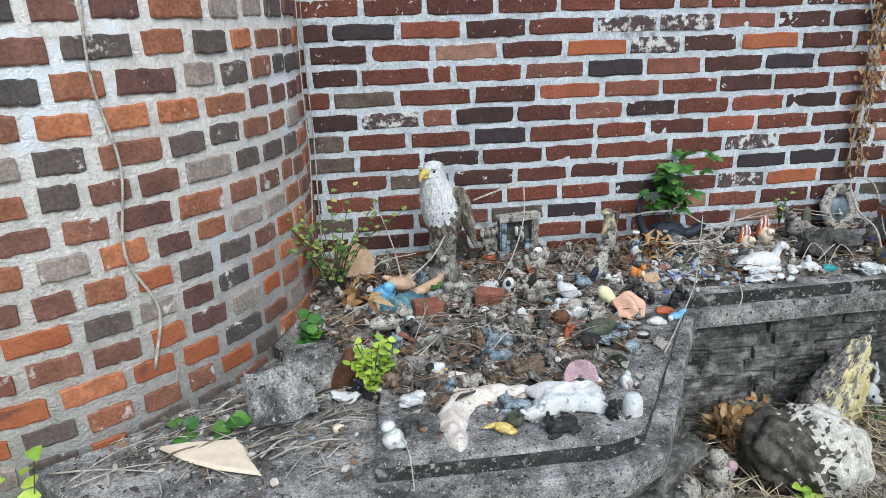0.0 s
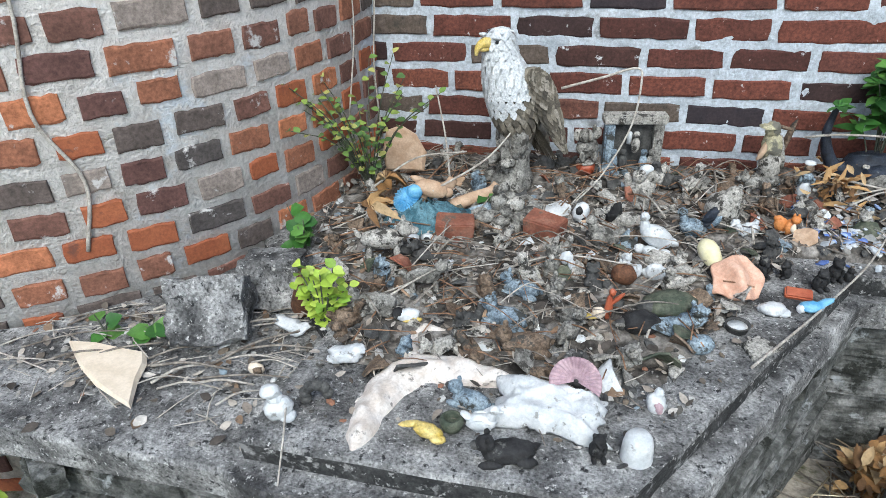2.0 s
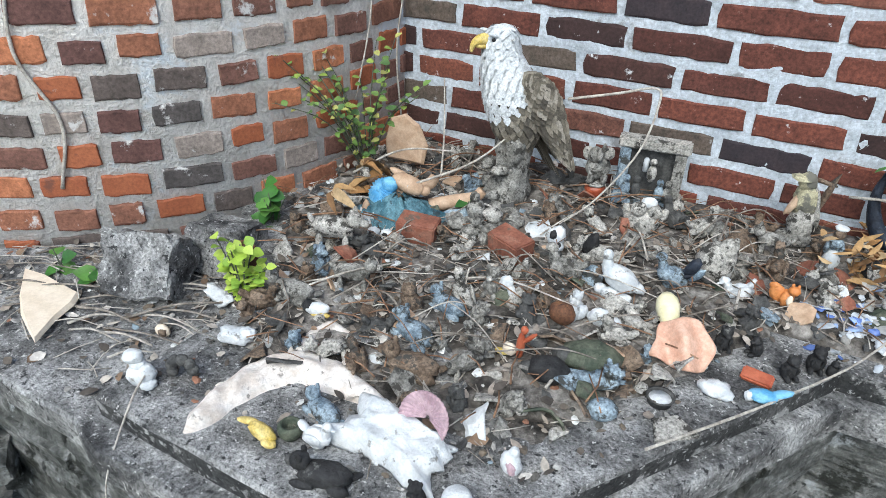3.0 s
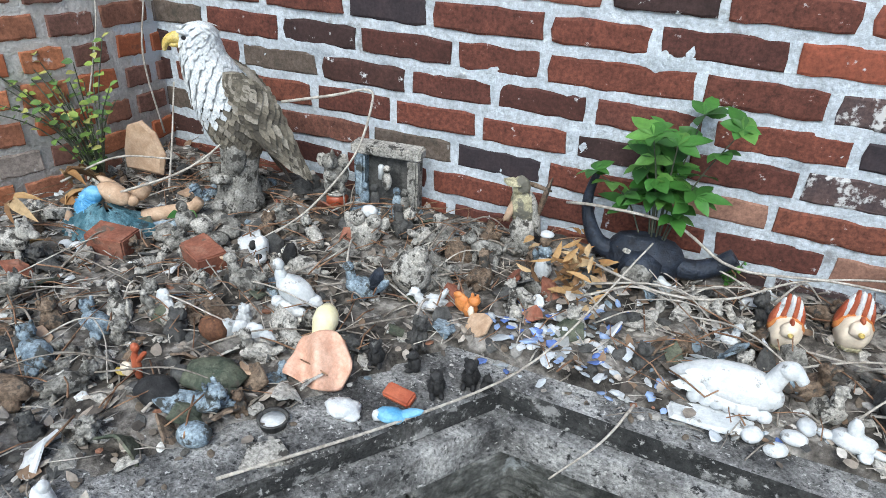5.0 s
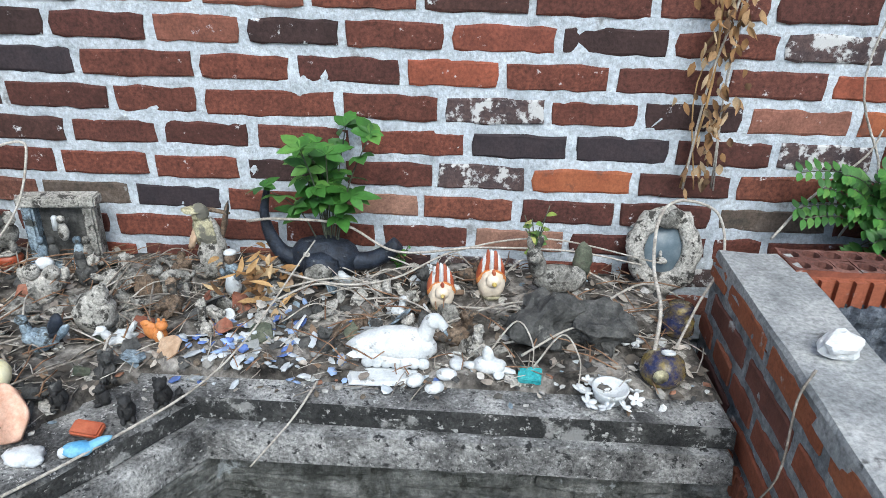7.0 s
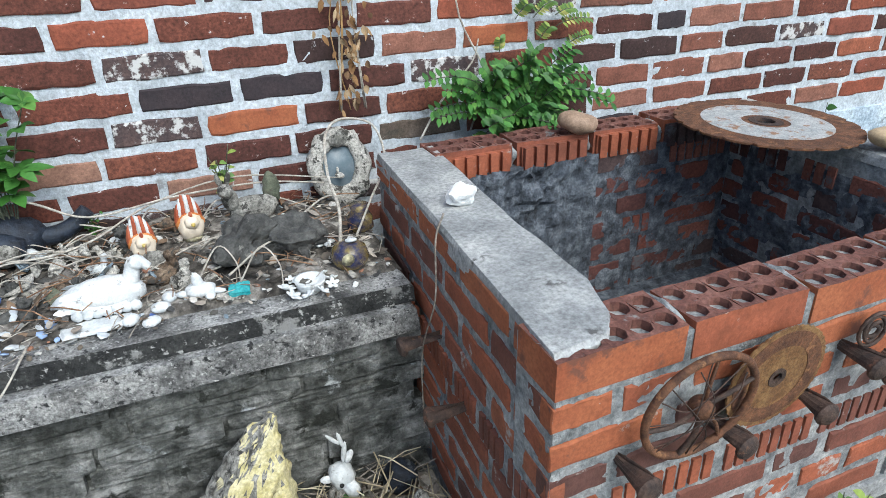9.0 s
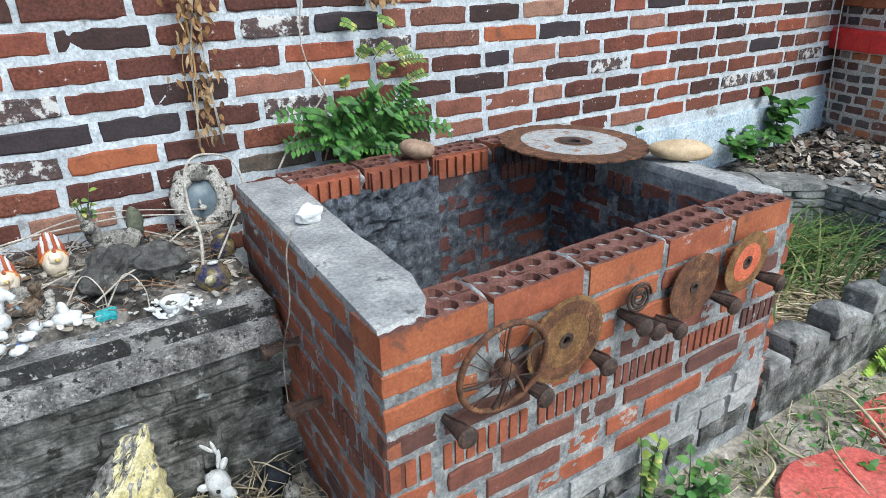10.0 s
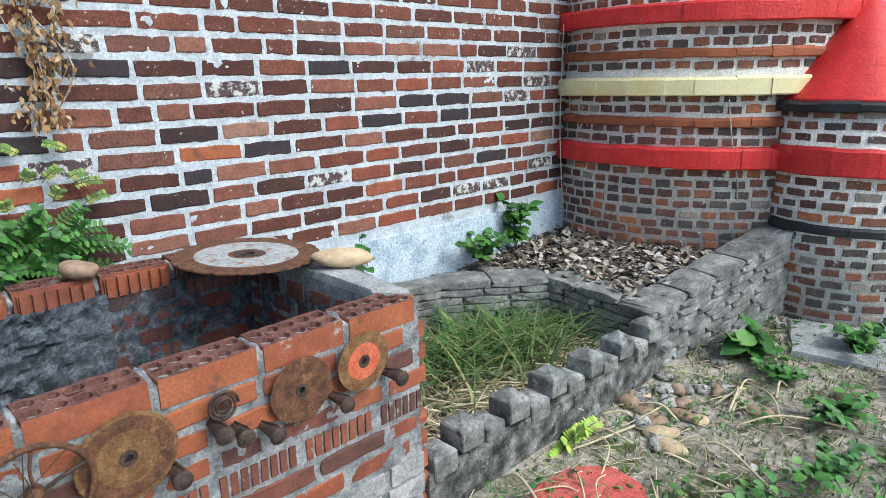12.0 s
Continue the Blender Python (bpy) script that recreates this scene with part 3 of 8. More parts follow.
# ---- fire pit ----
pit = thing("fire_pit", "red brick fire pit with cored bricks and rusty saw blades", "fire pit", pose(0, 0, 0))
PX0, PX1, PY0, PY1, PTOP = 1.722, 2.868, 1.408, 2.315, 0.875
SKEW = 0.057
part("front_wall", box(PX0 + 0.004, PX1 - 0.004, PY0 + 0.004, 1.515, 0.1, PTOP - 0.012), "pit_mortar", pit)
leftw = box(PX0 + 0.006, 1.86, 1.46, PY1, 0.1, PTOP - 0.03)
for v in leftw.verts:
    if v.co.x < 1.8:
        v.co.x += SKEW * (v.co.y - PY0)
part("left_wall", leftw, "pit_mortar", pit)
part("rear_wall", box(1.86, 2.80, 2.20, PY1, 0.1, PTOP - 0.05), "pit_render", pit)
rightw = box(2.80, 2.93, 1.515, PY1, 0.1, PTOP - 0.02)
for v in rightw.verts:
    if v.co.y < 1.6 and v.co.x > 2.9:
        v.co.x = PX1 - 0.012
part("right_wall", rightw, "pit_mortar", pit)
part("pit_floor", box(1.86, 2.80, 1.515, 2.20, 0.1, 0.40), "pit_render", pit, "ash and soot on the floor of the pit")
rp = random.Random(17)
PC = 0.0655


def cored_mesh(L, W, H, holes, seed):
    """A cored brick laid flat, its holes open on top."""
    bm = bmesh.new()
    rnd = random.Random(seed)
    rows = 2
    # top face as a grid of cells, each with an eight-sided hole sunk in it
    for i in range(holes):
        for j in range(rows):
            x0, x1 = -L / 2 + L * i / holes, -L / 2 + L * (i + 1) / holes
            y0, y1 = -W / 2 + W * j / rows, -W / 2 + W * (j + 1) / rows
            cx, cy, r = (x0 + x1) / 2, (y0 + y1) / 2, min(x1 - x0, y1 - y0) * 0.42
            outer = [(x1, cy), (x1, y1), (cx, y1), (x0, y1), (x0, cy), (x0, y0), (cx, y0), (x1, y0)]
            ov = [bm.verts.new((x, y, H + rnd.uniform(-0.0015, 0.0015))) for x, y in outer]
            iv = [bm.verts.new((cx + r * math.cos(a * math.pi / 4), cy + r * math.sin(a * math.pi / 4), H)) for a in range(8)]
            dv = [bm.verts.new((v.co.x, v.co.y, H - 0.055)) for v in iv]
            for a in range(8):
                b = (a + 1) % 8
                bm.faces.new((ov[a], ov[b], iv[b], iv[a]))
                bm.faces.new((iv[a], iv[b], dv[b], dv[a]))
            bm.faces.new(dv)
    bmesh.ops.remove_doubles(bm, verts=bm.verts[:], dist=0.0005)
    base = [bm.verts.new(p) for p in ((-L / 2, -W / 2, 0), (L / 2, -W / 2, 0), (L / 2, W / 2, 0), (-L / 2, W / 2, 0))]
    top = {}
    for v in bm.verts:
        if v.co.z > H - 0.004 and (abs(abs(v.co.x) - L / 2) < 1e-4 or abs(abs(v.co.y) - W / 2) < 1e-4):
            top[v] = math.atan2(v.co.y / W, v.co.x / L)
    ring = sorted(top, key=lambda v: top[v])
    low = [bm.verts.new((v.co.x, v.co.y, 0)) for v in ring]
    for i in range(len(ring)):
        j = (i + 1) % len(ring)
        bm.faces.new((ring[i], low[i], low[j], ring[j]))
    for v in base:
        bm.verts.remove(v)
    bmesh.ops.recalc_face_normals(bm, faces=bm.faces[:])
    for f in bm.faces:
        f.material_index = 1 if all(v.co.z > H - 0.057 and v.co.z > 0.002 for v in f.verts) else 0
    return bm


def ribbed_mesh(L, H, ribs, D=0.05):
    """A brick laid with its scored side out: upright ribs with grooves between."""
    bm = bmesh.new()
    add_box(bm, -L / 2, L / 2, 0.008, D, -H / 2, H / 2)
    w = L / ribs
    for i in range(ribs):
        add_box(bm, -L / 2 + w * i + w * 0.12, -L / 2 + w * (i + 1) - w * 0.2, -0.004, 0.012, -H / 2 + 0.001, H / 2 - 0.001)
    return bm


# front face, course by course from the top
for k in range(10):
    zt = PTOP - k * PC
    x = PX0 - (0.10 if k % 2 else 0)
    if k == 0:
        for n in range(5):
            L = 0.212
            bm = cored_mesh(L, 0.10, 0.062, 5, n)
            ob = part("cored_brick", bm, "pit_brick" if n % 2 else "brick_orange", pit)
            ob.data.materials.append(M["cored_top"])
            ob.matrix_world = pose(PX0 + 0.107 + n * 0.2288, PY0 + 0.05 + rp.uniform(-0.003, 0.003), zt - 0.062 + rp.uniform(-0.003, 0.004), rp.uniform(-1, 1), rp.uniform(-1, 1), rp.uniform(-1, 1))
        continue
    while x < PX1 - 0.03:
        L = rp.choice((0.2, 0.2, 0.2, 0.1)) + rp.uniform(-0.006, 0.006)
        a, b = max(x, PX0), min(x + L, PX1)
        x += L + rp.uniform(0.016, 0.028)
        if b - a < 0.04:
            continue
        if k == 4:
            ob = part("ribbed_brick", ribbed_mesh(b - a, 0.055, max(2, int((b - a) / 0.024))), "pit_brick", pit)
            ob.matrix_world = pose((a + b) / 2, PY0 + 0.002, zt - 0.031)
        elif k > 6 and (a > 2.35 or k > 7):
            bm = stone_mesh((b - a) / 2, 0.03, 0.03, rp.random() * 40, 0.10, 3, True)
            for v in bm.verts:
                v.co = Vector((max(-0.98, min(0.98, v.co.x / (b - a) * 2 * 1.6)) * (b - a) / 2, max(-0.018, min(0.018, v.co.y * 1.6)), max(-0.029, min(0.029, v.co.z * 1.6))))
                v.co.y += 0.004 * noise.noise(v.co * 40)
            ob = part("block", bm, "stone" if k > 8 else "cap", pit)
            ob.matrix_world = pose((a + b) / 2, PY0 + 0.014, zt - 0.031)
        else:
            brick(pit, pose((a + b) / 2, PY0 + rp.uniform(-0.003, 0.003), zt - 0.031, 0, rp.uniform(-1.5, 1.5), 0), b - a, 0.047, "brick_orange" if k < 3 and rp.random() < 0.5 else "pit_brick", rp)
# left face and right face
for side, xx, turn in ((0, PX0, -90), (1, PX1 + 0.02, 90)):
    for k in range(10):
        zt = PTOP - k * PC
        y = PY0 + (0.0 if k % 2 else -0.08)
        while y < PY1 - 0.02:
            L = rp.choice((0.2, 0.2, 0.2, 0.1)) + rp.uniform(-0.006, 0.006)
            a, b = max(y, PY0 + 0.003), min(y + L, PY1)
            y += L + rp.uniform(0.016, 0.028)
            if b - a < 0.04:
                continue
            if k == 4 and side == 0:
                ob = part("ribbed_brick", ribbed_mesh(b - a, 0.055, max(2, int((b - a) / 0.024))), "pit_brick", pit)
                ob.matrix_world = pose(xx + SKEW * ((a + b) / 2 - PY0), (a + b) / 2, zt - 0.031, 0, 0, turn - 3.3)
                continue
            xo = xx + (0.04 if side else SKEW) * ((a + b) / 2 - PY0)
            brick(pit, pose(xo, (a + b) / 2, zt - 0.031, 0, rp.uniform(-1, 1), turn + (-2.5 if side else -3.3)), b - a, 0.047, "brick_orange" if k < 1 else "pit_brick", rp)
# inner faces: bricks half buried in sooty mortar
for face in range(4):
    for k in range(7):
        zt = PTOP - 0.05 - k * PC
        lo, hi = ((1.86, 2.80), (1.515, 2.20))[face % 2]
        s = lo + rp.uniform(0, 0.1)
        while s < hi - 0.05:
            L = min(rp.choice((0.2, 0.1, 0.12)), hi - s)
            c = s + L / 2
            s += L + rp.uniform(0.02, 0.05)
            if L < 0.05 or face == 0 and c < 2.22 and k in (0, 1, 2, 3) and rp.random() < 0.75:
                continue
            m = (pose(c, 2.198, zt - 0.03), pose(2.798, c, zt - 0.03, 0, 0, -90), pose(c, 1.517, zt - 0.03, 0, 0, 180), pose(1.862, c, zt - 0.03, 0, 0, 90))[face]
            if face in (0, 1) and k in (0, 3) and rp.random() < 0.6:
                ob = part("ribbed_brick", ribbed_mesh(L, 0.055, max(2, int(L / 0.026)), 0.03), "pit_dark", pit)
                ob.matrix_world = m
            else:
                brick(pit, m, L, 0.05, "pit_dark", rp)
lump = bmesh.new()
bmesh.ops.create_grid(lump, x_segments=40, y_segments=28, size=1)
for v in lump.verts:
    x, z = 1.86 + 0.24 * (v.co.x + 1), 0.44 + 0.195 * (v.co.y + 1)
    fade = min(1.0, max(0.0, (2.30 - x) / 0.12 + 0.5 * noise.noise(Vector((x * 20, z * 20, 7)))))
    v.co = Vector((x, 2.197 - fade * (0.016 + 0.02 * noise.noise(Vector((x * 22, z * 22, 0))) + 0.015 * noise.noise(Vector((x * 55, z * 55, 2)))), z))
bmesh.ops.recalc_face_normals(lump, faces=lump.faces[:])
for v in lump.verts:
    v.co.y -= 0.010 * max(0, noise.noise(Vector((v.co.x * 34, 5, v.co.z * 34)))) + 0.004
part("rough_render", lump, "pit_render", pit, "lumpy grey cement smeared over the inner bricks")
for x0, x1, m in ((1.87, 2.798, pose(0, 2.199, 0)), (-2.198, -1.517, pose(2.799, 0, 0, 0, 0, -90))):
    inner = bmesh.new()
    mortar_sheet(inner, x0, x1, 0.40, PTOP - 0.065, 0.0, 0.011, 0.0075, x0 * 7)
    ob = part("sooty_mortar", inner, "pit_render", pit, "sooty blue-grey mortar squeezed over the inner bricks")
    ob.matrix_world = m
for k, (x, y) in enumerate([(PX0 + 0.2214 + n * 0.2288, PY0 + 0.055) for n in range(4)] + [(2.101 + n * 0.222, 2.262) for n in range(3)]):
    bm = stone_mesh(0.014, 0.050, 0.032, k * 2.7 + 1, 0.35, 3)
    ob = part("mortar_joint", bm, "pit_mortar", pit)
    ob.matrix_world = pose(x, y, PTOP - 0.028)
# rim: trowelled caps on the sides, cored bricks along the rear
part("left_cap", prism([(1.724, 1.412), (1.815, 1.425), (1.85, 1.47), (1.875, 1.56), (1.905, 2.16), (1.915, 2.30), (1.774, 2.305), (1.748, 1.86)], PTOP - 0.03, PTOP + 0.008, 0.010, 0.03), "cap", pit, "trowelled grey cement cap")
part("right_cap", prism([(2.80, 1.52), (2.865, 1.44), (2.95, 2.312), (2.80, 2.312)], PTOP - 0.02, PTOP + 0.008, 0.010, 0.03), "cap", pit, "trowelled grey cement cap")
smear = bmesh.new()
mortar_sheet(smear, PX0 + 0.004, PX1 - 0.004, 0.25, PTOP - 0.07, PY0 + 0.0035, 0.009, 0.0042, 9)
part("mortar_smear", smear, "pit_mortar", pit, "rough grey mortar squeezed from the joints")
smear = bmesh.new()
mortar_sheet(smear, 0.0, PY1 - PY0 - 0.03, 0.25, PTOP - 0.035, 0.0035, 0.009, 0.0042, 21)
ob = part("mortar_smear", smear, "pit_mortar", pit, "rough grey mortar squeezed from the joints")
ob.matrix_world = pose(PX0 + SKEW * (PY1 - PY0 - 0.03), PY1 - 0.03, 0, 0, 0, -90 - 3.26)
for n in range(4):
    ob = part("cored_brick", cored_mesh(0.205, 0.10, 0.06, 5, n + 20), "pit_brick", pit)
    ob.data.materials.append(M["cored_top"])
    ob.matrix_world = pose(1.99 + n * 0.222, 2.262, PTOP - 0.055 + rp.uniform(0, 0.008), 0, rp.uniform(-1.5, 1.5), rp.uniform(-2, 2))
    ob = part("ribbed_brick", ribbed_mesh(0.19, 0.06, 6, 0.03), "pit_dark" if n > 2 else "pit_brick", pit)
    ob.matrix_world = pose(1.99 + n * 0.222, 2.196, PTOP - 0.03)

# ---- stone bed and block edging ----
bed = thing("stone_bed", "low grey stacked-stone bed against the round tower", "raised bed", pose(0, 0, 0), kind="structure")


def bed_run(points, tops, width, rows, seed):
    rnd = random.Random(seed)
    for (p, q), (ta, tb) in zip(zip(points, points[1:]), zip(tops, tops[1:])):
        p, q = Vector((*p, 0)), Vector((*q, 0))
        d = q - p
        nrm = Vector((-d.y, d.x, 0)).normalized()
        turn = math.degrees(math.atan2(d.y, d.x))
        n = max(1, int(d.length / 0.16))
        bm = bmesh.new()
        add_box(bm, 0, d.length, 0.015, width - 0.015, 0, 0.1)
        for v in bm.verts:
            u = v.co.x / d.length
            v.co.z = 0.05 if v.co.z < 0.05 else ta + (tb - ta) * u - 0.03
        ob = part("core", bm, "mortar_grey", bed)
        ob.matrix_world = pose(p.x, p.y, 0, 0, 0, turn)
        for row in range(rows):
            s = rnd.uniform(-0.06, 0)
            while s < d.length - 0.03:
                L = rnd.uniform(0.10, 0.24) if row else rnd.uniform(0.18, 0.3)
                c = min(s + L / 2, d.length - 0.05)
                s += L + 0.006
                top = ta + (tb - ta) * max(0, c / d.length)
                hh = 0.018
                bm = stone_mesh(L / 2, 0.04 if row else width / 2 + 0.01, hh, rnd.random() * 60, 0.14, 3 if row < 1 else 2, True)
                ly = 0.04 if row else width / 2 + 0.012
                for v in bm.verts:
                    v.co.x = max(-1, min(1, v.co.x / (L / 2) * 1.5)) * L / 2 * 0.99
                    v.co.y = max(-1, min(1, v.co.y / ly * 1.5)) * ly
                    v.co.z = max(-hh, min(hh, v.co.z * 1.7)) + 0.003 * noise.noise(v.co * 40)
                ob = part("stone", bm, "stone_light", bed)
                off = (0.03 if row else width / 2)
                at = p + d.normalized() * c + nrm * off
                ob.matrix_world = pose(at.x, at.y, top - 0.018 - row * 0.038 + rnd.uniform(-0.002, 0.002), 0, math.degrees(math.atan2(ta - tb, d.length)) + rnd.uniform(-1, 1), turn)


bed_run([(4.23, 1.43), (5.2, 1.25)], (0.47, 0.66), 0.16, 11, 3)
bed_run([(4.25, 2.0), (4.23, 1.44)], (0.49, 0.47), 0.15, 8, 4)
bed_run([(3.80, 2.30), (4.25, 2.0)], (0.50, 0.49), 0.15, 8, 5)
bed_run([(2.9, 2.42), (3.80, 2.30)], (0.55, 0.50), 0.10, 8, 6)
mulch = bmesh.new()
mv = {}
for i in range(25):
    for j in range(25):
        x, y = 4.1 + 0.95 * i / 24, 1.4 + 1.1 * j / 24
        mv[i, j] = mulch.verts.new((x, y, 0.46 + 0.10 * max(0, (x - 4.3)) + 0.03 * noise.noise(Vector((x * 5, y * 5, 1)))))
for i in range(24):
    for j in range(24):
        c = mv[i, j].co
        if c.y > 1.50 - (c.x - 4.3) * 0.16 and (c.x > 4.36 or c.y > 2.15):
            mulch.faces.new((mv[i, j], mv[i + 1, j], mv[i + 1, j + 1], mv[i, j + 1])).smooth = True
for v in [v for v in mulch.verts if not v.link_faces]:
    mulch.verts.remove(v)
part("mulch_bed", mulch, "soil", bed, "soil filling the raised bed")

edging = thing("block_edging", "row of grey cement blocks with pyramid tops", "edging", pose(0, 0, 0), kind="structure")
part("footing", prism([(2.88, 1.40), (4.24, 1.40), (4.24, 1.50), (2.88, 1.50)], 0.12, 0.33, 0.012, 0.05), "stone", edging)
re_ = random.Random(4)
x = 2.90
n = 0
while x < 4.20:
    w = 0.092
    tall = n % 2
    bm = bmesh.new()
    add_box(bm, -w / 2, w / 2, -0.05, 0.055, 0, 0.07)
    tip = bm.verts.new((0, 0, 0.07 + (0.035 if tall else 0.02)))
    topf = max(bm.faces, key=lambda f: f.calc_center_median().z)
    vs = list(topf.verts)
    bm.faces.remove(topf)
    for i in range(4):
        bm.faces.new((vs[i], vs[(i + 1) % 4], tip))
    bmesh.ops.recalc_face_normals(bm, faces=bm.faces[:])
    bmesh.ops.bevel(bm, geom=bm.edges[:], offset=0.004, segments=1, affect="EDGES")
    for v in bm.verts:
        v.co += 0.004 * Vector((noise.noise(v.co * 30 + Vector((n, 0, 0))), noise.noise(v.co * 30 + Vector((0, n, 0))), noise.noise(v.co * 30 + Vector((0, 0, n)))))
    ob = part("block", bm, "stone_light", edging)
    ob.matrix_world = pose(x + w / 2, 1.445 + re_.uniform(-0.008, 0.008), 0.318 + (0.03 if tall else -0.015), 0, re_.uniform(-3, 3), re_.uniform(-6, 6))
    x += w + 0.02
    n += 1

# ---- materials of the small things ----
def plain(name, a, b, rough=0.6, bump=0.5, stain=None, at=0.62, sc=30, **kw):
    M[name] = surface(name, [(0.38, a), (0.62, b)], 38, 190, rough, bump, stain=stain, stain_at=at, stain_scale=sc, depth=0.006, **kw)


DIRT = (0.09, 0.08, 0.065)
plain("f_grey", (0.15, 0.145, 0.13), (0.38, 0.37, 0.34), 0.9, 0.9, (0.05, 0.047, 0.042), 0.53, sc=45, grain=0.7)
plain("f_pale", (0.34, 0.33, 0.30), (0.52, 0.50, 0.46), 0.9, 0.8, (0.05, 0.047, 0.042), 0.53, sc=45, grain=0.7)
plain("f_dark", (0.045, 0.045, 0.045), (0.11, 0.11, 0.105), 0.85, 0.9, (0.22, 0.22, 0.2), 0.62)
plain("f_black", (0.010, 0.010, 0.011), (0.035, 0.035, 0.036), 0.7, 0.9, (0.14, 0.14, 0.13), 0.60)
plain("f_white", (0.54, 0.57, 0.59), (0.72, 0.74, 0.75), 0.45, 0.6, (0.26, 0.26, 0.25), 0.60, sc=42, grain=0.15)
plain("f_cream", (0.70, 0.60, 0.47), (0.80, 0.70, 0.57), 0.45, 0.2, grain=0.1)
plain("f_brown", (0.11, 0.075, 0.05), (0.24, 0.18, 0.13), 0.8, 0.7, (0.05, 0.047, 0.042), 0.53, sc=45, grain=0.7)
plain("f_bluegrey", (0.13, 0.18, 0.23), (0.34, 0.42, 0.48), 0.8, 0.8, (0.05, 0.053, 0.05), 0.53, sc=45, grain=0.7)
plain("f_skyblue", (0.10, 0.33, 0.58), (0.25, 0.52, 0.72), 0.5, 0.4, (0.5, 0.6, 0.65), 0.64, grain=0.2)
plain("f_dress", (0.05, 0.13, 0.17), (0.16, 0.30, 0.36), 0.95, 0.9, (0.04, 0.06, 0.07), 0.55)
plain("f_navy", (0.008, 0.011, 0.018), (0.03, 0.04, 0.062), 0.5, 0.9, (0.16, 0.175, 0.18), 0.64)
plain("f_tan", (0.42, 0.28, 0.18), (0.55, 0.40, 0.28), 0.6, 0.3, DIRT, 0.68, grain=0.2)
plain("f_peach", (0.58, 0.33, 0.23), (0.68, 0.45, 0.34), 0.5, 0.3, DIRT, 0.68, grain=0.2)
plain("f_yellow", (0.55, 0.40, 0.08), (0.68, 0.55, 0.22), 0.5, 0.3, (0.25, 0.18, 0.08), 0.62)
plain("f_butter", (0.76, 0.70, 0.42), (0.82, 0.77, 0.55), 0.4, 0.2, grain=0.1)
plain("f_orange", (0.50, 0.17, 0.04), (0.62, 0.25, 0.08), 0.5, 0.4, grain=0.2)
plain("f_red", (0.30, 0.065, 0.03), (0.42, 0.12, 0.06), 0.35, 0.3, grain=0.2)
plain("f_purple", (0.36, 0.24, 0.28), (0.50, 0.36, 0.40), 0.5, 0.6, grain=0.25)
plain("f_teal", (0.03, 0.30, 0.34), (0.10, 0.46, 0.48), 0.2, 0.5)
plain("f_green", (0.05, 0.065, 0.045), (0.13, 0.14, 0.10), 0.75, 0.7, DIRT, 0.58)
plain("f_glaze", (0.03, 0.035, 0.09), (0.20, 0.15, 0.05), 0.15, 0.3, (0.30, 0.26, 0.16), 0.58, sc=22)
plain("f_moss", (0.28, 0.26, 0.17), (0.58, 0.54, 0.36), 0.9, 1.0, (0.15, 0.145, 0.12), 0.54, sc=18)
plain("feather_white", (0.55, 0.58, 0.60), (0.72, 0.75, 0.77), 0.7, 0.5, (0.35, 0.34, 0.31), 0.64)
M["feather_brown"] = surface("brown_feather", [(0.0, (0.13, 0.115, 0.09)), (0.25, (0.24, 0.215, 0.17)), (0.5, (0.34, 0.31, 0.26)), (0.7, (0.18, 0.16, 0.125)), (0.85, (0.09, 0.08, 0.065))], 30, 190, 0.85, 0.6, pick="island", grain=0.4)
plain("slate_blue", (0.11, 0.15, 0.18), (0.16, 0.20, 0.23), 0.3, 0.2, grain=0.1)
plain("rust", (0.075, 0.034, 0.02), (0.17, 0.078, 0.040), 0.8, 0.7, (0.24, 0.12, 0.055), 0.60)
plain("rust_dark", (0.035, 0.025, 0.022), (0.09, 0.055, 0.042), 0.75, 0.7, (0.16, 0.08, 0.05), 0.62)
plain("rust_tan", (0.13, 0.062, 0.024), (0.25, 0.145, 0.06), 0.75, 0.6, (0.12, 0.06, 0.03), 0.6)
plain("worn_steel", (0.30, 0.32, 0.33), (0.46, 0.47, 0.47), 0.6, 0.4, (0.24, 0.13, 0.07), 0.55)
plain("blade_red", (0.50, 0.10, 0.05), (0.60, 0.17, 0.09), 0.7, 0.4, (0.25, 0.12, 0.06), 0.62)
plain("river_tan", (0.42, 0.31, 0.19), (0.56, 0.43, 0.28), 0.6, 0.3, grain=0.2)
plain("river_brown", (0.24, 0.16, 0.11), (0.36, 0.25, 0.18), 0.7, 0.4, grain=0.25)
plain("quartz", (0.66, 0.68, 0.69), (0.80, 0.81, 0.81), 0.7, 0.5, grain=0.15)
plain("twig", (0.14, 0.12, 0.10), (0.34, 0.31, 0.27), 0.9, 0.6)
plain("stem_brown", (0.16, 0.085, 0.05), (0.34, 0.21, 0.13), 0.9, 0.6)
plain("vine", (0.33, 0.30, 0.26), (0.55, 0.52, 0.47), 0.85, 0.5)
M["leaf"] = surface("green_leaf", [(0.0, (0.04, 0.13, 0.02)), (0.3, (0.055, 0.17, 0.03)), (0.6, (0.03, 0.10, 0.02)), (0.8, (0.09, 0.21, 0.04))], 20, 90, 0.5, 0.2, pick="island", grain=0.2)
M["leaf_pale"] = surface("pale_leaf", [(0.0, (0.13, 0.22, 0.05)), (0.3, (0.22, 0.30, 0.06)), (0.6, (0.09, 0.17, 0.05)), (0.85, (0.36, 0.36, 0.11))], 20, 90, 0.55, 0.2, pick="island", grain=0.2)
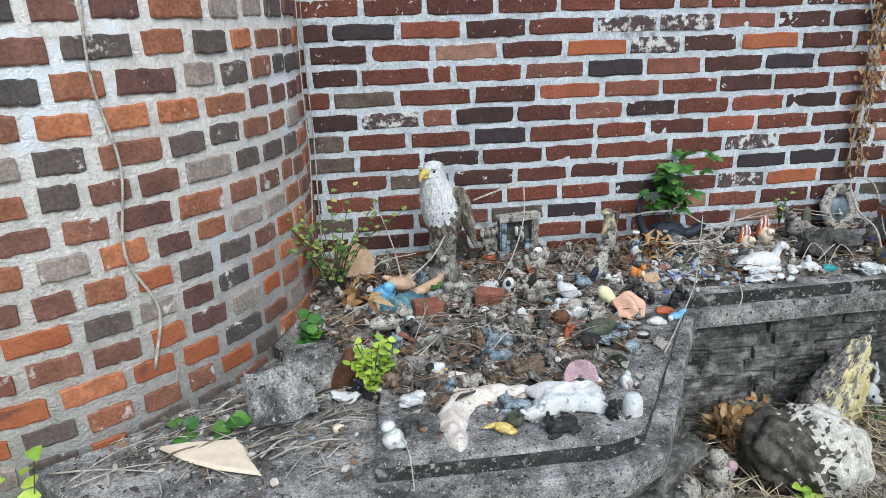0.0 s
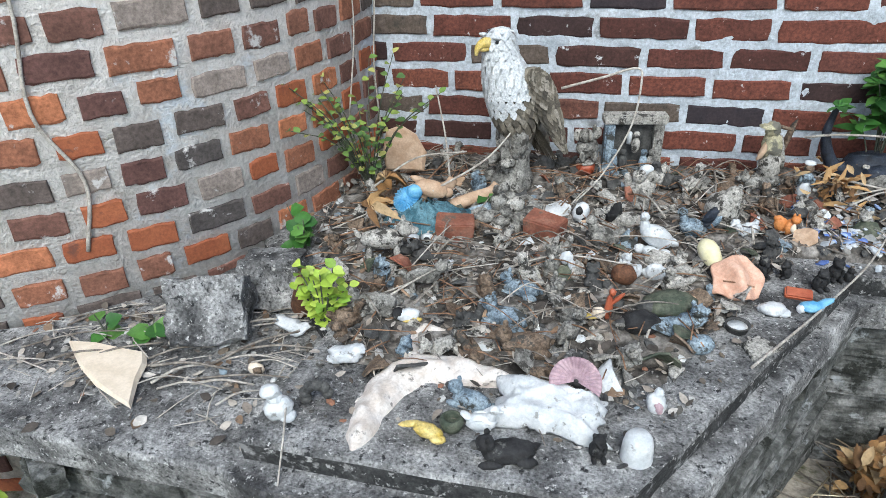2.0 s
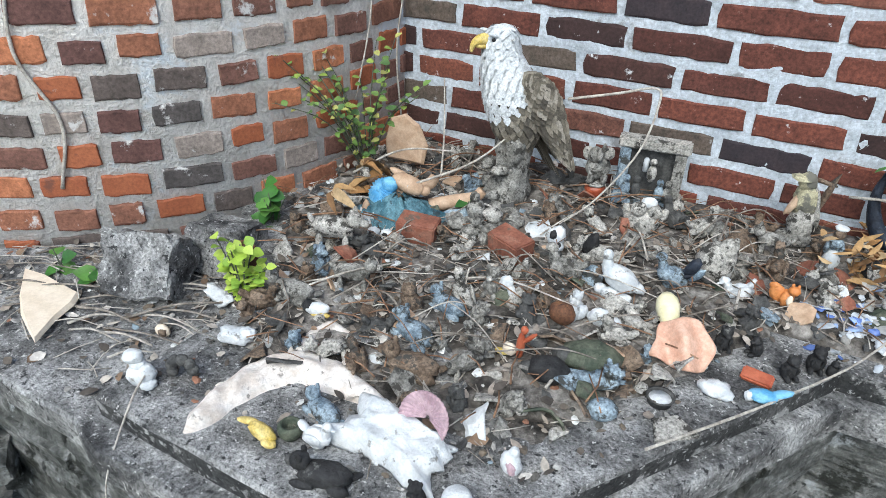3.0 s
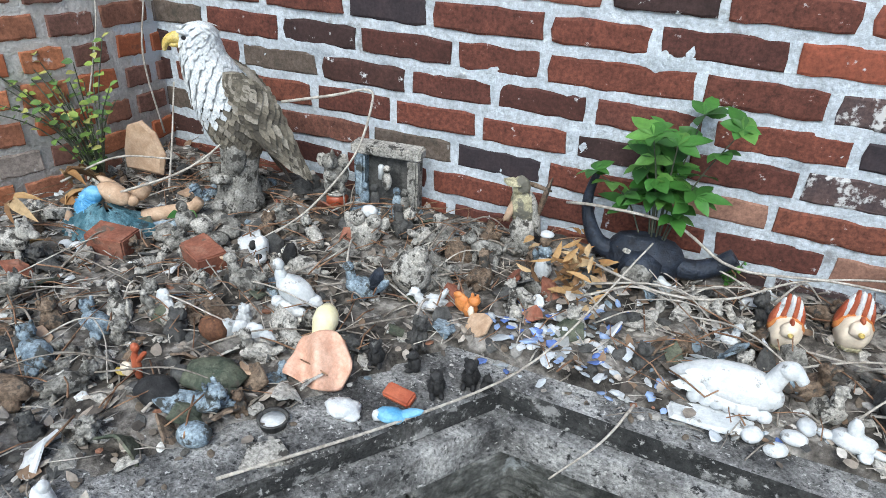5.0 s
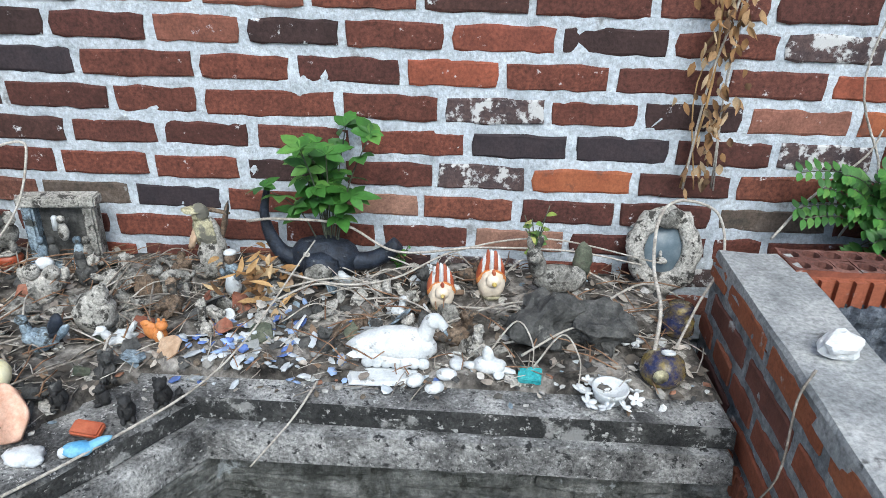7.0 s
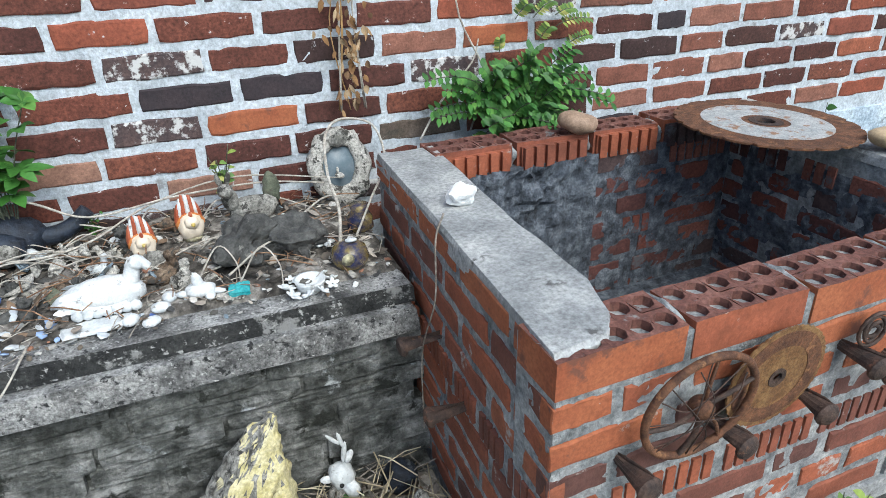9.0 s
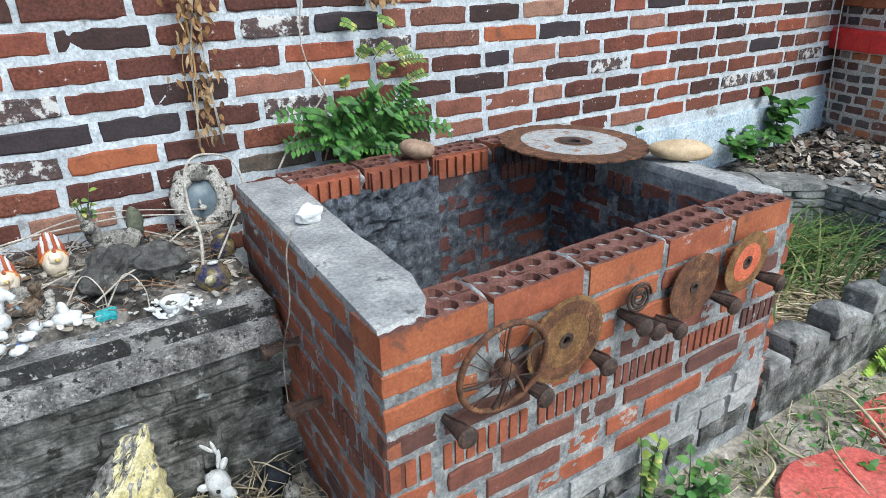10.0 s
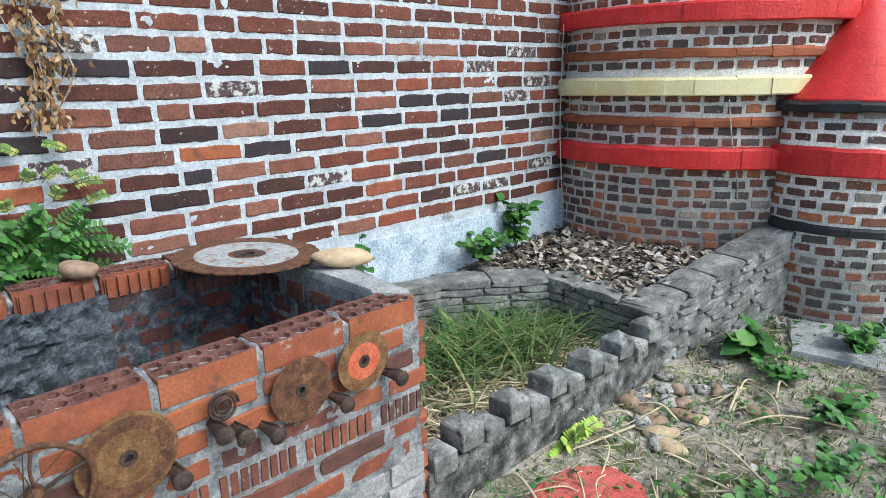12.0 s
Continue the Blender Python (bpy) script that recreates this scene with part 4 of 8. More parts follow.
M["leaf_lime"] = surface("lime_leaf", [(0.0, (0.30, 0.44, 0.05)), (0.4, (0.38, 0.50, 0.08)), (0.75, (0.22, 0.36, 0.05))], 20, 90, 0.5, 0.2, pick="island", grain=0.15)
M["leaf_dry"] = surface("dry_leaf", [(0.0, (0.30, 0.16, 0.06)), (0.3, (0.40, 0.25, 0.11)), (0.6, (0.20, 0.11, 0.05)), (0.8, (0.46, 0.33, 0.18))], 20, 90, 0.85, 0.4, pick="island", grain=0.3)
M["leaf_dead"] = surface("dead_vine_leaf", [(0.0, (0.22, 0.12, 0.05)), (0.25, (0.32, 0.20, 0.10)), (0.5, (0.13, 0.075, 0.04)), (0.75, (0.38, 0.28, 0.17))], 20, 90, 0.9, 0.4, pick="island", grain=0.3)
M["litter"] = surface("leaf_litter", [(0.0, (0.13, 0.11, 0.09)), (0.25, (0.30, 0.26, 0.22)), (0.45, (0.07, 0.06, 0.052)), (0.62, (0.44, 0.40, 0.35)), (0.82, (0.22, 0.15, 0.10)), (0.93, (0.54, 0.51, 0.47))], 20, 90, 0.9, 0.4, pick="island", grain=0.35)
M["rubble"] = surface("rubble", [(0.0, (0.10, 0.095, 0.085)), (0.18, (0.30, 0.29, 0.27)), (0.38, (0.06, 0.06, 0.06)), (0.50, (0.46, 0.45, 0.43)), (0.66, (0.16, 0.13, 0.10)), (0.8, (0.28, 0.14, 0.09)), (0.86, (0.66, 0.67, 0.66)), (0.95, (0.22, 0.28, 0.33))], 30, 130, 0.9, 0.8, pick="island", grain=0.4)
M["mosaic"] = surface("china_shards", [(0.0, (0.46, 0.50, 0.54)), (0.3, (0.12, 0.19, 0.46)), (0.5, (0.56, 0.59, 0.62)), (0.7, (0.28, 0.38, 0.60)), (0.88, (0.34, 0.35, 0.34))], 30, 130, 0.25, 0.2, pick="island", grain=0.15)
M["straw"] = surface("straw", [(0.0, (0.50, 0.43, 0.29)), (0.4, (0.62, 0.55, 0.40)), (0.7, (0.36, 0.30, 0.20))], 20, 90, 0.8, 0.2, pick="island", grain=0.2)
M["grass"] = surface("grass_blade", [(0.0, (0.06, 0.14, 0.03)), (0.4, (0.11, 0.20, 0.05)), (0.7, (0.05, 0.10, 0.03)), (0.85, (0.26, 0.26, 0.10))], 20, 90, 0.6, 0.2, pick="island", grain=0.2)


# ---- small-thing builders ----
def add_blob(bm, index, x, y, z, rx, ry, rz, tx=0, ty=0, tz=0, sub=3, rough=0.07):
    """One rounded lump, in centimetres, with its material slot."""
    r = bmesh.ops.create_icosphere(bm, subdivisions=sub, radius=1)
    m = pose(x / 100, y / 100, z / 100, tx, ty, tz)
    faces = {f for v in r["verts"] for f in v.link_faces}
    for v in r["verts"]:
        n = 1 + rough * noise.noise(v.co * 2.3 + Vector((x, y, z))) + rough * 0.7 * noise.noise(v.co * 6 + Vector((z, x, y)))
        v.co = m @ Vector((v.co.x * rx * n / 100, v.co.y * ry * n / 100, v.co.z * rz * n / 100))
    for f in faces:
        f.material_index, f.smooth = index, True


def figure(name, label, category, lumps, m, group="", rough=0.15):
    """A small statue as one mesh of merged lumps: (material, x, y, z, rx, ry, rz, turns)."""
    bm = bmesh.new()
    slots = []
    for lump in lumps:
        if lump[0] not in slots:
            slots.append(lump[0])
        if isinstance(lump[1], list):
            f0 = len(bm.faces)
            tube(spline([Vector(p) / 100 for p in lump[1]], 6), lump[2] / 100, 10, bm, lump[3])
            bm.faces.ensure_lookup_table()
            for f in bm.faces[f0:]:
                f.material_index = slots.index(lump[0])
            continue
        add_blob(bm, slots.index(lump[0]), *lump[1:], rough=rough)
    me = bpy.data.meshes.new(name)
    bm.to_mesh(me)
    bm.free()
    for s in slots:
        me.materials.append(M[s])
    ob = new(name, me)
    ob.matrix_world = m
    return tagged(ob, label, category, group)


def at(x, y, turn=0, scale=1.0, lift=0.0, tx=0, ty=0):
    """A pose standing on the platform's soil."""
    z = soil_z(x, y) if on_top(x, y) else 0.70
    return pose(x, y, z - 0.003 + lift, tx, ty, turn) @ Matrix.Scale(scale, 4)


def sitter(a, b=None):
    b = b or a
    return [(a, 0, 0, 2.2, 1.7, 1.5, 2.3), (a, 0, -0.4, 4.9, 1.25, 1.25, 1.25), (b, 0, -1.6, 4.6, 0.6, 0.7, 0.5), (a, -0.9, -0.2, 5.9, 0.45, 0.3, 0.55), (a, 0.9, -0.2, 5.9, 0.45, 0.3, 0.55),
            (a, -0.9, -1.5, 1.0, 0.5, 1.1, 0.6), (a, 0.9, -1.5, 1.0, 0.5, 1.1, 0.6), (a, -0.9, -1.2, 2.6, 0.4, 0.5, 1.2, 20), (a, 0.9, -1.2, 2.6, 0.4, 0.5, 1.2, 20)]


def standing(a, b=None):
    b = b or a
    return [(a, 0, 0, 3.6, 3.2, 1.4, 1.5), (a, -3.2, 0, 5.2, 1.2, 1.0, 1.2), (b, -4.4, 0, 4.9, 0.8, 0.6, 0.55), (a, -3.0, 0.6, 6.3, 0.35, 0.25, 0.7), (a, -3.0, -0.6, 6.3, 0.35, 0.25, 0.7),
            (a, -2, 0.8, 1.4, 0.5, 0.5, 1.6), (a, -2, -0.8, 1.4, 0.5, 0.5, 1.6), (a, 2, 0.8, 1.4, 0.55, 0.5, 1.6), (a, 2, -0.8, 1.4, 0.55, 0.5, 1.6), (a, 3.4, 0, 4.2, 0.4, 0.3, 0.9, 0, 25, 0)]


def lying(a, b=None):
    b = b or a
    return [(a, 0, 0, 1.6, 3.6, 1.8, 1.6), (a, -3.1, 0, 3.2, 1.3, 1.2, 1.2), (b, -4.3, 0, 2.9, 0.8, 0.7, 0.6), (a, -2.8, 0.8, 4.3, 0.4, 0.3, 0.7), (a, -2.8, -0.8, 4.3, 0.4, 0.3, 0.7),
            (a, -2.5, -1.4, 0.6, 1.6, 0.6, 0.6), (a, 2.2, -1.4, 0.8, 1.4, 0.8, 0.8), (a, 3.4, 1.0, 1.0, 1.2, 0.5, 0.5, 0, 0, 40)]


def bird(a, beak="f_yellow", tail=None):
    tail = tail or a
    return [(a, 0, 0, 2.4, 3.0, 1.8, 1.9, 0, 12, 0), (a, -2.0, 0, 4.2, 0.95, 0.9, 1.9, 0, -14, 0), (a, -2.5, 0, 6.0, 1.05, 0.9, 0.95), (beak, -3.6, 0, 5.8, 0.8, 0.35, 0.3),
            (tail, 3.0, 0, 3.6, 1.5, 0.9, 0.6, 0, -35, 0), (a, 0.3, 1.5, 2.7, 2.1, 0.5, 1.2, 0, 12, 0), (a, 0.3, -1.5, 2.7, 2.1, 0.5, 1.2, 0, 12, 0), (a, 0, 0, 0.7, 1.5, 1.4, 0.8)]


def person_like(a, b, c):
    return [(a, 0, 0, 2.6, 1.5, 1.3, 2.8), (b, 0, 0, 6.0, 1.3, 1.1, 1.3), (c, 0, -0.2, 8.2, 1.0, 1.0, 1.1), (b, 1.3, -0.8, 5.2, 0.5, 0.6, 1.6, 30), (b, -1.3, -0.8, 5.2, 0.5, 0.6, 1.6, 30), (a, 0, 0.1, 9.3, 1.2, 1.2, 0.5)]


def add_leaf(bm, base, way, up, length, width, lobes=0, fold=0.25, droop=0.2):
    """A folded blade of a leaf; with lobes it is cut into three points."""
    way = Vector(way).normalized()
    side = way.cross(Vector(up)).normalized()
    up = side.cross(way)
    base = Vector(base)
    if lobes:
        for turn, k in ((-0.95, 0.72), (0.95, 0.72)):
            add_leaf(bm, base, way * math.cos(turn) + side * math.sin(turn), up, length * k, width * 0.55, 0, fold, droop)
        width *= 0.62
    edge = [(0.0, 0.02), (0.25, 0.42), (0.55, 0.46), (0.82, 0.24), (1.0, 0.0)]
    mid = [bm.verts.new(base + way * (t * length) - up * (droop * length * t * t)) for t, _ in edge]
    for sgn in (1, -1):
        rim = [bm.verts.new(v.co + side * (sgn * w * width) + up * (fold * w * width)) for v, (t, w) in zip(mid, edge)]
        for i in range(len(edge) - 1):
            try:
                f = bm.faces.new((mid[i], mid[i + 1], rim[i + 1], rim[i]) if sgn > 0 else (mid[i], rim[i], rim[i + 1], mid[i + 1]))
                f.smooth = True
            except ValueError:
                pass


def rand_dir(rnd, up=0.4):
    a = rnd.uniform(0, 2 * math.pi)
    return Vector((math.cos(a), math.sin(a), rnd.uniform(-0.3, 1.0) * up))


def bush(name, label, x, y, z0, spread, height, leaves, size, material, seed, lobes=0, stems=6, lean=(0, 0), category="plant"):
    """A small plant: bent stems from one root with leaves along them."""
    rnd = random.Random(seed)
    root = thing(name, label, category, pose(x, y, z0))
    foliage = bmesh.new()
    per = max(2, leaves // stems)
    for s in range(stems):
        a = rnd.uniform(0, 2 * math.pi)
        r = spread * rnd.uniform(0.35, 1.0)
        tip = Vector((r * math.cos(a) + lean[0], r * math.sin(a) * 0.55 + lean[1], height * rnd.uniform(0.55, 1.0)))
        pts = spline([(0, 0, 0), tip * 0.45 + Vector((0, 0, height * 0.15)), tip], 5)
        part("stem", tube(pts, 0.0022, 5, taper=0.5), "f_green", root)
        for i in range(per):
            p = pts[min(len(pts) - 1, (5 if lobes else 2) + int((len(pts) - 2) * i / per))]
            d = rand_dir(rnd, 0.7)
            d.y -= 0.35
            add_leaf(foliage, p, d, (rnd.uniform(-0.3, 0.3), -0.5, 1), size * rnd.uniform(0.65, 1.2), size * rnd.uniform(0.7, 0.95), lobes)
    part("foliage", foliage, material, root)
    return root


# ---- on the fire pit ----
def blade_mesh(R, hole, teeth, thick, tooth=0.05, slots=0):
    """A toothed saw blade lying in the xz plane, its face towards -y."""
    bm = bmesh.new()
    n = teeth * 2
    rings = []
    for y in (-thick / 2, thick / 2):
        outer = []
        for i in range(n):
            r = R * (1 if i % 2 == 0 else 1 - tooth)
            if slots and i % (n // slots) == 0:
                r = R * 0.955
            outer.append(bm.verts.new((r * math.cos(2 * math.pi * i / n), y, r * math.sin(2 * math.pi * i / n))))
        inner = [bm.verts.new((hole * math.cos(2 * math.pi * i / n), y, hole * math.sin(2 * math.pi * i / n))) for i in range(n)]
        rings.append((outer, inner))
    (oa, ia), (ob_, ib) = rings
    for i in range(n):
        j = (i + 1) % n
        for q in ((oa[i], oa[j], ia[j], ia[i]), (ob_[j], ob_[i], ib[i], ib[j]), (oa[j], oa[i], ob_[i], ob_[j]), (ia[i], ia[j], ib[j], ib[i])):
            bm.faces.new(q)
    bmesh.ops.recalc_face_normals(bm, faces=bm.faces[:])
    return bm


def ring_mesh(R, r, segs=40, sides=8):
    bm = bmesh.new()
    rings = [[bm.verts.new(((R + r * math.cos(b)) * math.cos(a), r * math.sin(b), (R + r * math.cos(b)) * math.sin(a))) for b in [2 * math.pi * k / sides for k in range(sides)]] for a in [2 * math.pi * i / segs for i in range(segs)]]
    for i in range(segs):
        for k in range(sides):
            bm.faces.new((rings[i][k], rings[(i + 1) % segs][k], rings[(i + 1) % segs][(k + 1) % sides], rings[i][(k + 1) % sides])).smooth = True
    bmesh.ops.recalc_face_normals(bm, faces=bm.faces[:])
    return bm


def blade(label, x, y, z, R, hole, teeth, material, turn=(0, 0, 0), hub=None, hub_r=(0.3, 0.6), slots=0, thick=0.003, tooth=0.022):
    root = thing("saw_blade", label, "saw blade", pose(x, y, z, *turn), "rusty saw blades")
    part("disc", blade_mesh(R, hole, teeth, thick, tooth, slots), material, root)
    if hub:
        part("painted_ring", blade_mesh(R * hub_r[1], R * hub_r[0], 24, thick + 0.0016, 0.0), hub, root, "worn painted ring")
    part("collar", blade_mesh(hole * 1.9, hole, 16, thick + 0.003, 0.0), "rust_dark", root)
    return root


wheel = thing("handwheel", "rusty iron handwheel hung on the brick front", "handwheel", pose(1.945, 1.372, 0.757, 6, 0, -2))
part("rim", ring_mesh(0.093, 0.0062), "rust", wheel)
for a, r in ((0.35, 0.004), (1.5, 0.003), (3.3, 0.0038), (4.5, 0.0045), (5.3, 0.003)):
    part("spoke", tube(spline([(0.004, 0, 0), (0.05 * math.cos(a + 0.12), -0.006, 0.05 * math.sin(a + 0.12)), (0.096 * math.cos(a), 0, 0.096 * math.sin(a))], 5), r, 6), "rust_dark" if r > 0.0035 else "rust", wheel)
for k in range(6):
    a, b = 0.9 + k * 0.75, 2.6 + k * 1.1
    part("wire", tube(spline([(0.092 * math.cos(a), -0.004, 0.092 * math.sin(a)), (0.03 * math.cos(b), -0.012 - 0.003 * k, 0.03 * math.sin(b)), (0.088 * math.cos(b), -0.002, 0.088 * math.sin(b) - 0.01)], 6), 0.0011, 4), "rust_dark", wheel, "loose rusty wire")
part("hub", smooth(lathe([(0.012, -0.014), (0.016, -0.01), (0.016, 0.012), (0.01, 0.016)], 16, None, pose(0, 0, 0, 90))), "rust", wheel)
blade("large rusty circular saw blade on the brick front", 2.102, 1.384, 0.752, 0.095, 0.009, 44, "rust_tan", (4, 5, 0), "rust", (0.62, 0.9))
blade("dark rusty circular saw blade on the brick front", 2.483, 1.388, 0.752, 0.08, 0.008, 40, "rust", (3, 0, 0))
blade("small saw blade with a red painted centre", 2.655, 1.380, 0.768, 0.077, 0.009, 46, "rust_tan", (4, 0, 0), "blade_red", (0.2, 0.62))
big = blade("large worn saw blade with a rusty rim lying across the pit", 2.70, 2.01, 0.912, 0.222, 0.022, 60, "rust", (91, 2, 0), "worn_steel", (0.26, 0.70), 20, 0.005, 0.004)
coil_pts = [(0.034 * (1 - t / 3.4 * 0.8) * math.cos(t * 2 * math.pi), -0.002 * math.sin(t * 9), 0.034 * (1 - t / 3.4 * 0.8) * math.sin(t * 2 * math.pi)) for t in [i / 16 for i in range(54)]]
single("coil_spring", tube(coil_pts, 0.0034, 6), "rust_dark", "rusty flat spiral coil fixed to the bricks", "coil", pose(2.292, 1.378, 0.787))


def spike_mesh():
    bm = box(-0.008, 0.008, -0.075, 0.02, -0.008, 0.008, 0.0015)
    h = lathe([(0.010, 0), (0.019, 0.003), (0.021, 0.009), (0.017, 0.015), (0.006, 0.019)], 14, bm, pose(0, -0.068, 0.002, 90))
    return h


spike = single("railroad_spike", spike_mesh(), "rust_dark", "rusty railroad spike driven into the brickwork", "spike", pose(1.845, 1.418, 0.668), "railroad spikes")
for x, z in ((2.013, 0.682), (2.188, 0.688), (2.277, 0.745), (2.325, 0.72), (2.388, 0.696), (2.575, 0.698), (2.735, 0.706)):
    copy_thing(spike, pose(x, 1.418, z, 4, random.uniform(-20, 20), random.uniform(-12, 12)))
copy_thing(spike, pose(1.742, 1.86, 0.635, 4, 0, -90))
copy_thing(spike, pose(1.742, 1.72, 0.565, 4, 10, -92))
single("quartz_rock", stone_mesh(0.034, 0.024, 0.022, 3.3, 0.35, 3, True), "quartz", "white angular quartz rock on the cement cap", "rock", pose(1.825, 1.925, 0.902, 0, 8, 20))
single("brown_stone", stone_mesh(0.055, 0.036, 0.028, 7.7, 0.18), "river_brown", "brown river stone on the pit rim", "stone", pose(2.28, 2.215, 0.915, 0, 14, -20))
single("river_stone", stone_mesh(0.092, 0.045, 0.03, 5.1, 0.10), "river_tan", "long smooth tan river stone on the pit rim", "stone", pose(2.88, 1.765, 0.911, 0, 3, -32))

# ---- figures on the platform ----
# the eagle on its stump
def loft_point(rings, u, phi):
    """A point on a body of stacked ellipses (x, z, half depth, half width), and the way down along it."""
    u = min(max(u, 0.0), len(rings) - 1.001)
    i = int(u)
    k = u - i
    x, z, d, w = [a + (b - a) * k for a, b in zip(rings[i], rings[i + 1])]
    return Vector((x + d * math.cos(phi), w * math.sin(phi), z)) / 100


def add_loft(bm, rings, index, segs=20):
    rows = [[bm.verts.new(loft_point(rings, i, 2 * math.pi * k / segs)) for k in range(segs)] for i in range(len(rings))]
    faces = [bm.faces.new((a[k], a[(k + 1) % segs], b[(k + 1) % segs], b[k])) for a, b in zip(rows, rows[1:]) for k in range(segs)]
    faces += [bm.faces.new(rows[0][::-1]), bm.faces.new(rows[-1])]
    for f in faces:
        f.material_index, f.smooth = index, True


def eagle():
    bm = bmesh.new()
    slots = ["feather_brown", "feather_white", "f_yellow", "f_grey", "f_black"]
    rnd = random.Random(2)
    body = [(3.2, 15, 4.0, 3.6), (2.8, 18, 6.0, 5.0), (2.2, 22, 7.2, 6.0), (1.0, 26, 7.2, 6.2), (-0.6, 30, 6.4, 5.7), (-2.0, 33.5, 5.2, 4.7), (-3.0, 36.5, 4.3, 3.9), (-3.4, 39, 4.0, 3.6), (-3.4, 41, 3.5, 3.1), (-3.1, 42.4, 2.2, 2.0), (-3.0, 42.8, 0.6, 0.6)]
    add_loft(bm, body, 0, 24)
    for f in bm.faces:
        if f.calc_center_median().z > 0.265:
            f.material_index = 1
    # beak: a deep hooked tube, its cere meeting the face
    f0 = len(bm.faces)
    tube(spline([Vector(p) / 100 for p in ((-5.6, 0, 39.6), (-8.2, 0, 39.7), (-9.8, 0, 38.9), (-10.4, 0, 37.2))], 6), 0.0165, 12, bm, 0.22)
    bm.faces.ensure_lookup_table()
    for f in bm.faces[f0:]:
        f.material_index = 2
    for k, *lump in ((2, -7.6, 0, 38.4, 1.9, 1.0, 0.7), (4, -6.3, -2.75, 40.1, 0.5, 0.3, 0.42), (4, -6.3, 2.75, 40.1, 0.5, 0.3, 0.42), (1, -6.0, -2.5, 41.0, 1.7, 0.8, 0.5, 0, 14, 0), (1, -6.0, 2.5, 41.0, 1.7, 0.8, 0.5, 0, 14, 0),
                     (3, 1.0, 2.9, 14.5, 2.6, 2.3, 5.0, 0, 10, 0), (3, 1.0, -2.9, 14.5, 2.6, 2.3, 5.0, 0, 10, 0)):
        add_blob(bm, k, *lump, rough=0.05)
    # folded wings and tail, each a tapering blade of overlapping feathers
    for sgn in (1, -1):
        wing = [(15.0, 11.0, 0.6, 0.4), (12.6, 14, 1.8, 0.7), (10.0, 18, 3.0, 1.1), (7.6, 22.5, 4.2, 1.4), (5.4, 27, 4.6, 1.5), (3.4, 31, 3.6, 1.3), (1.8, 33.5, 1.6, 0.8)]
        v0 = len(bm.verts)
        add_loft(bm, wing, 0, 16)
        bm.verts.ensure_lookup_table()
        for v in bm.verts[v0:]:
            v.co.y += sgn * (0.056 - 0.25 * max(0, v.co.x - 0.05))
        for i in range(26):
            for j in range(7):
                u = 6.0 - i * 0.235
                p = loft_point(wing, u, math.pi * (0.08 + 0.84 * (j + 0.5 * (i % 2)) / 7) * sgn)
                p.y += sgn * (0.056 - 0.25 * max(0, p.x - 0.05) + 0.0035)
                long = 0.022 if i < 13 else 0.046
                add_leaf(bm, p, (0.45, -sgn * 0.05 + rnd.uniform(-0.05, 0.05), -0.85), (0, sgn, 0.25), long * rnd.uniform(0.85, 1.15), 0.018 if i < 13 else 0.015, 0, 0.12, -0.12)
    for j in range(-4, 5):
        add_leaf(bm, (0.075, j * 0.0055, 0.165), (0.50, j * 0.05, -0.85), (0.85, 0, 0.5), 0.125, 0.020, 0, -0.15, 0.02)
        add_leaf(bm, (0.068, j * 0.0050, 0.170), (0.50, j * 0.045, -0.85), (0.85, 0, 0.5), 0.085, 0.020, 0, -0.15, 0.02)
    # breast, neck and head feathers
    for i in range(40):
        u = 9.2 - i * 0.235
        ring = max(0.6, loft_point(body, u, math.pi / 2).y * 100)
        cnt = max(6, int(ring * 3.6))
        for j in range(cnt):
            phi = 2 * math.pi * (j + 0.5 * (i % 2)) / cnt
            p, q = loft_point(body, u, phi), loft_point(body, u - 0.3, phi)
            out = Vector((math.cos(phi), math.sin(phi), 0.15))
            if u > 6.4 and p.x < -0.066 and abs(p.y) < 0.016:
                continue
            z = p.z * 100 - p.x * 100 * 0.9 + rnd.uniform(-1.0, 1.0)
            f0 = len(bm.faces)
            size = 0.017 if u > 6 else 0.022
            add_leaf(bm, p + out * 0.002, (q - p).normalized() + out * 0.24, out, size * rnd.uniform(0.85, 1.2), size * 0.85, 0, -0.10, 0.05)
            bm.faces.ensure_lookup_table()
            for f in bm.faces[f0:]:
                f.material_index = 1 if z > 26.0 else 0
    # gnarled stump, talons and base
    stump = [(0.5, 0, 6.5, 5.5), (1.2, 3, 5.0, 4.6), (1.8, 7, 4.2, 3.6), (2.0, 11, 4.0, 3.6), (2.2, 15, 4.4, 3.8), (2.4, 17.5, 3.6, 3.0)]
    v0 = len(bm.verts)
    add_loft(bm, stump, 3, 24)
    bm.verts.ensure_lookup_table()
    for v in bm.verts[v0:]:
        v.co += Vector((v.co.x - 0.015, v.co.y, 0)) * (0.35 * noise.noise(v.co * 45) + 0.2 * noise.noise(v.co * 110))
    for lump in ((3, -2.4, 2.8, 9.0, 2.4, 1.5, 1.3), (3, -2.4, -2.8, 9.0, 2.4, 1.5, 1.3), (3, -3.6, -2.0, 8.2, 1.4, 0.5, 0.6), (3, -3.6, 2.0, 8.2, 1.4, 0.5, 0.6), (3, 5.5, 2.5, 3.0, 2.6, 2.0, 4.2, 0, 24, 0), (3, -4.2, -2.4, 2.0, 3.2, 2.0, 1.8), (3, -1, 5.0, 2.4, 3.0, 2.0, 2.6)):
        add_blob(bm, *lump, rough=0.3)
    me = bpy.data.meshes.new("eagle_statue")
    bm.to_mesh(me)
    bm.free()
    for name in slots:
        me.materials.append(M[name])
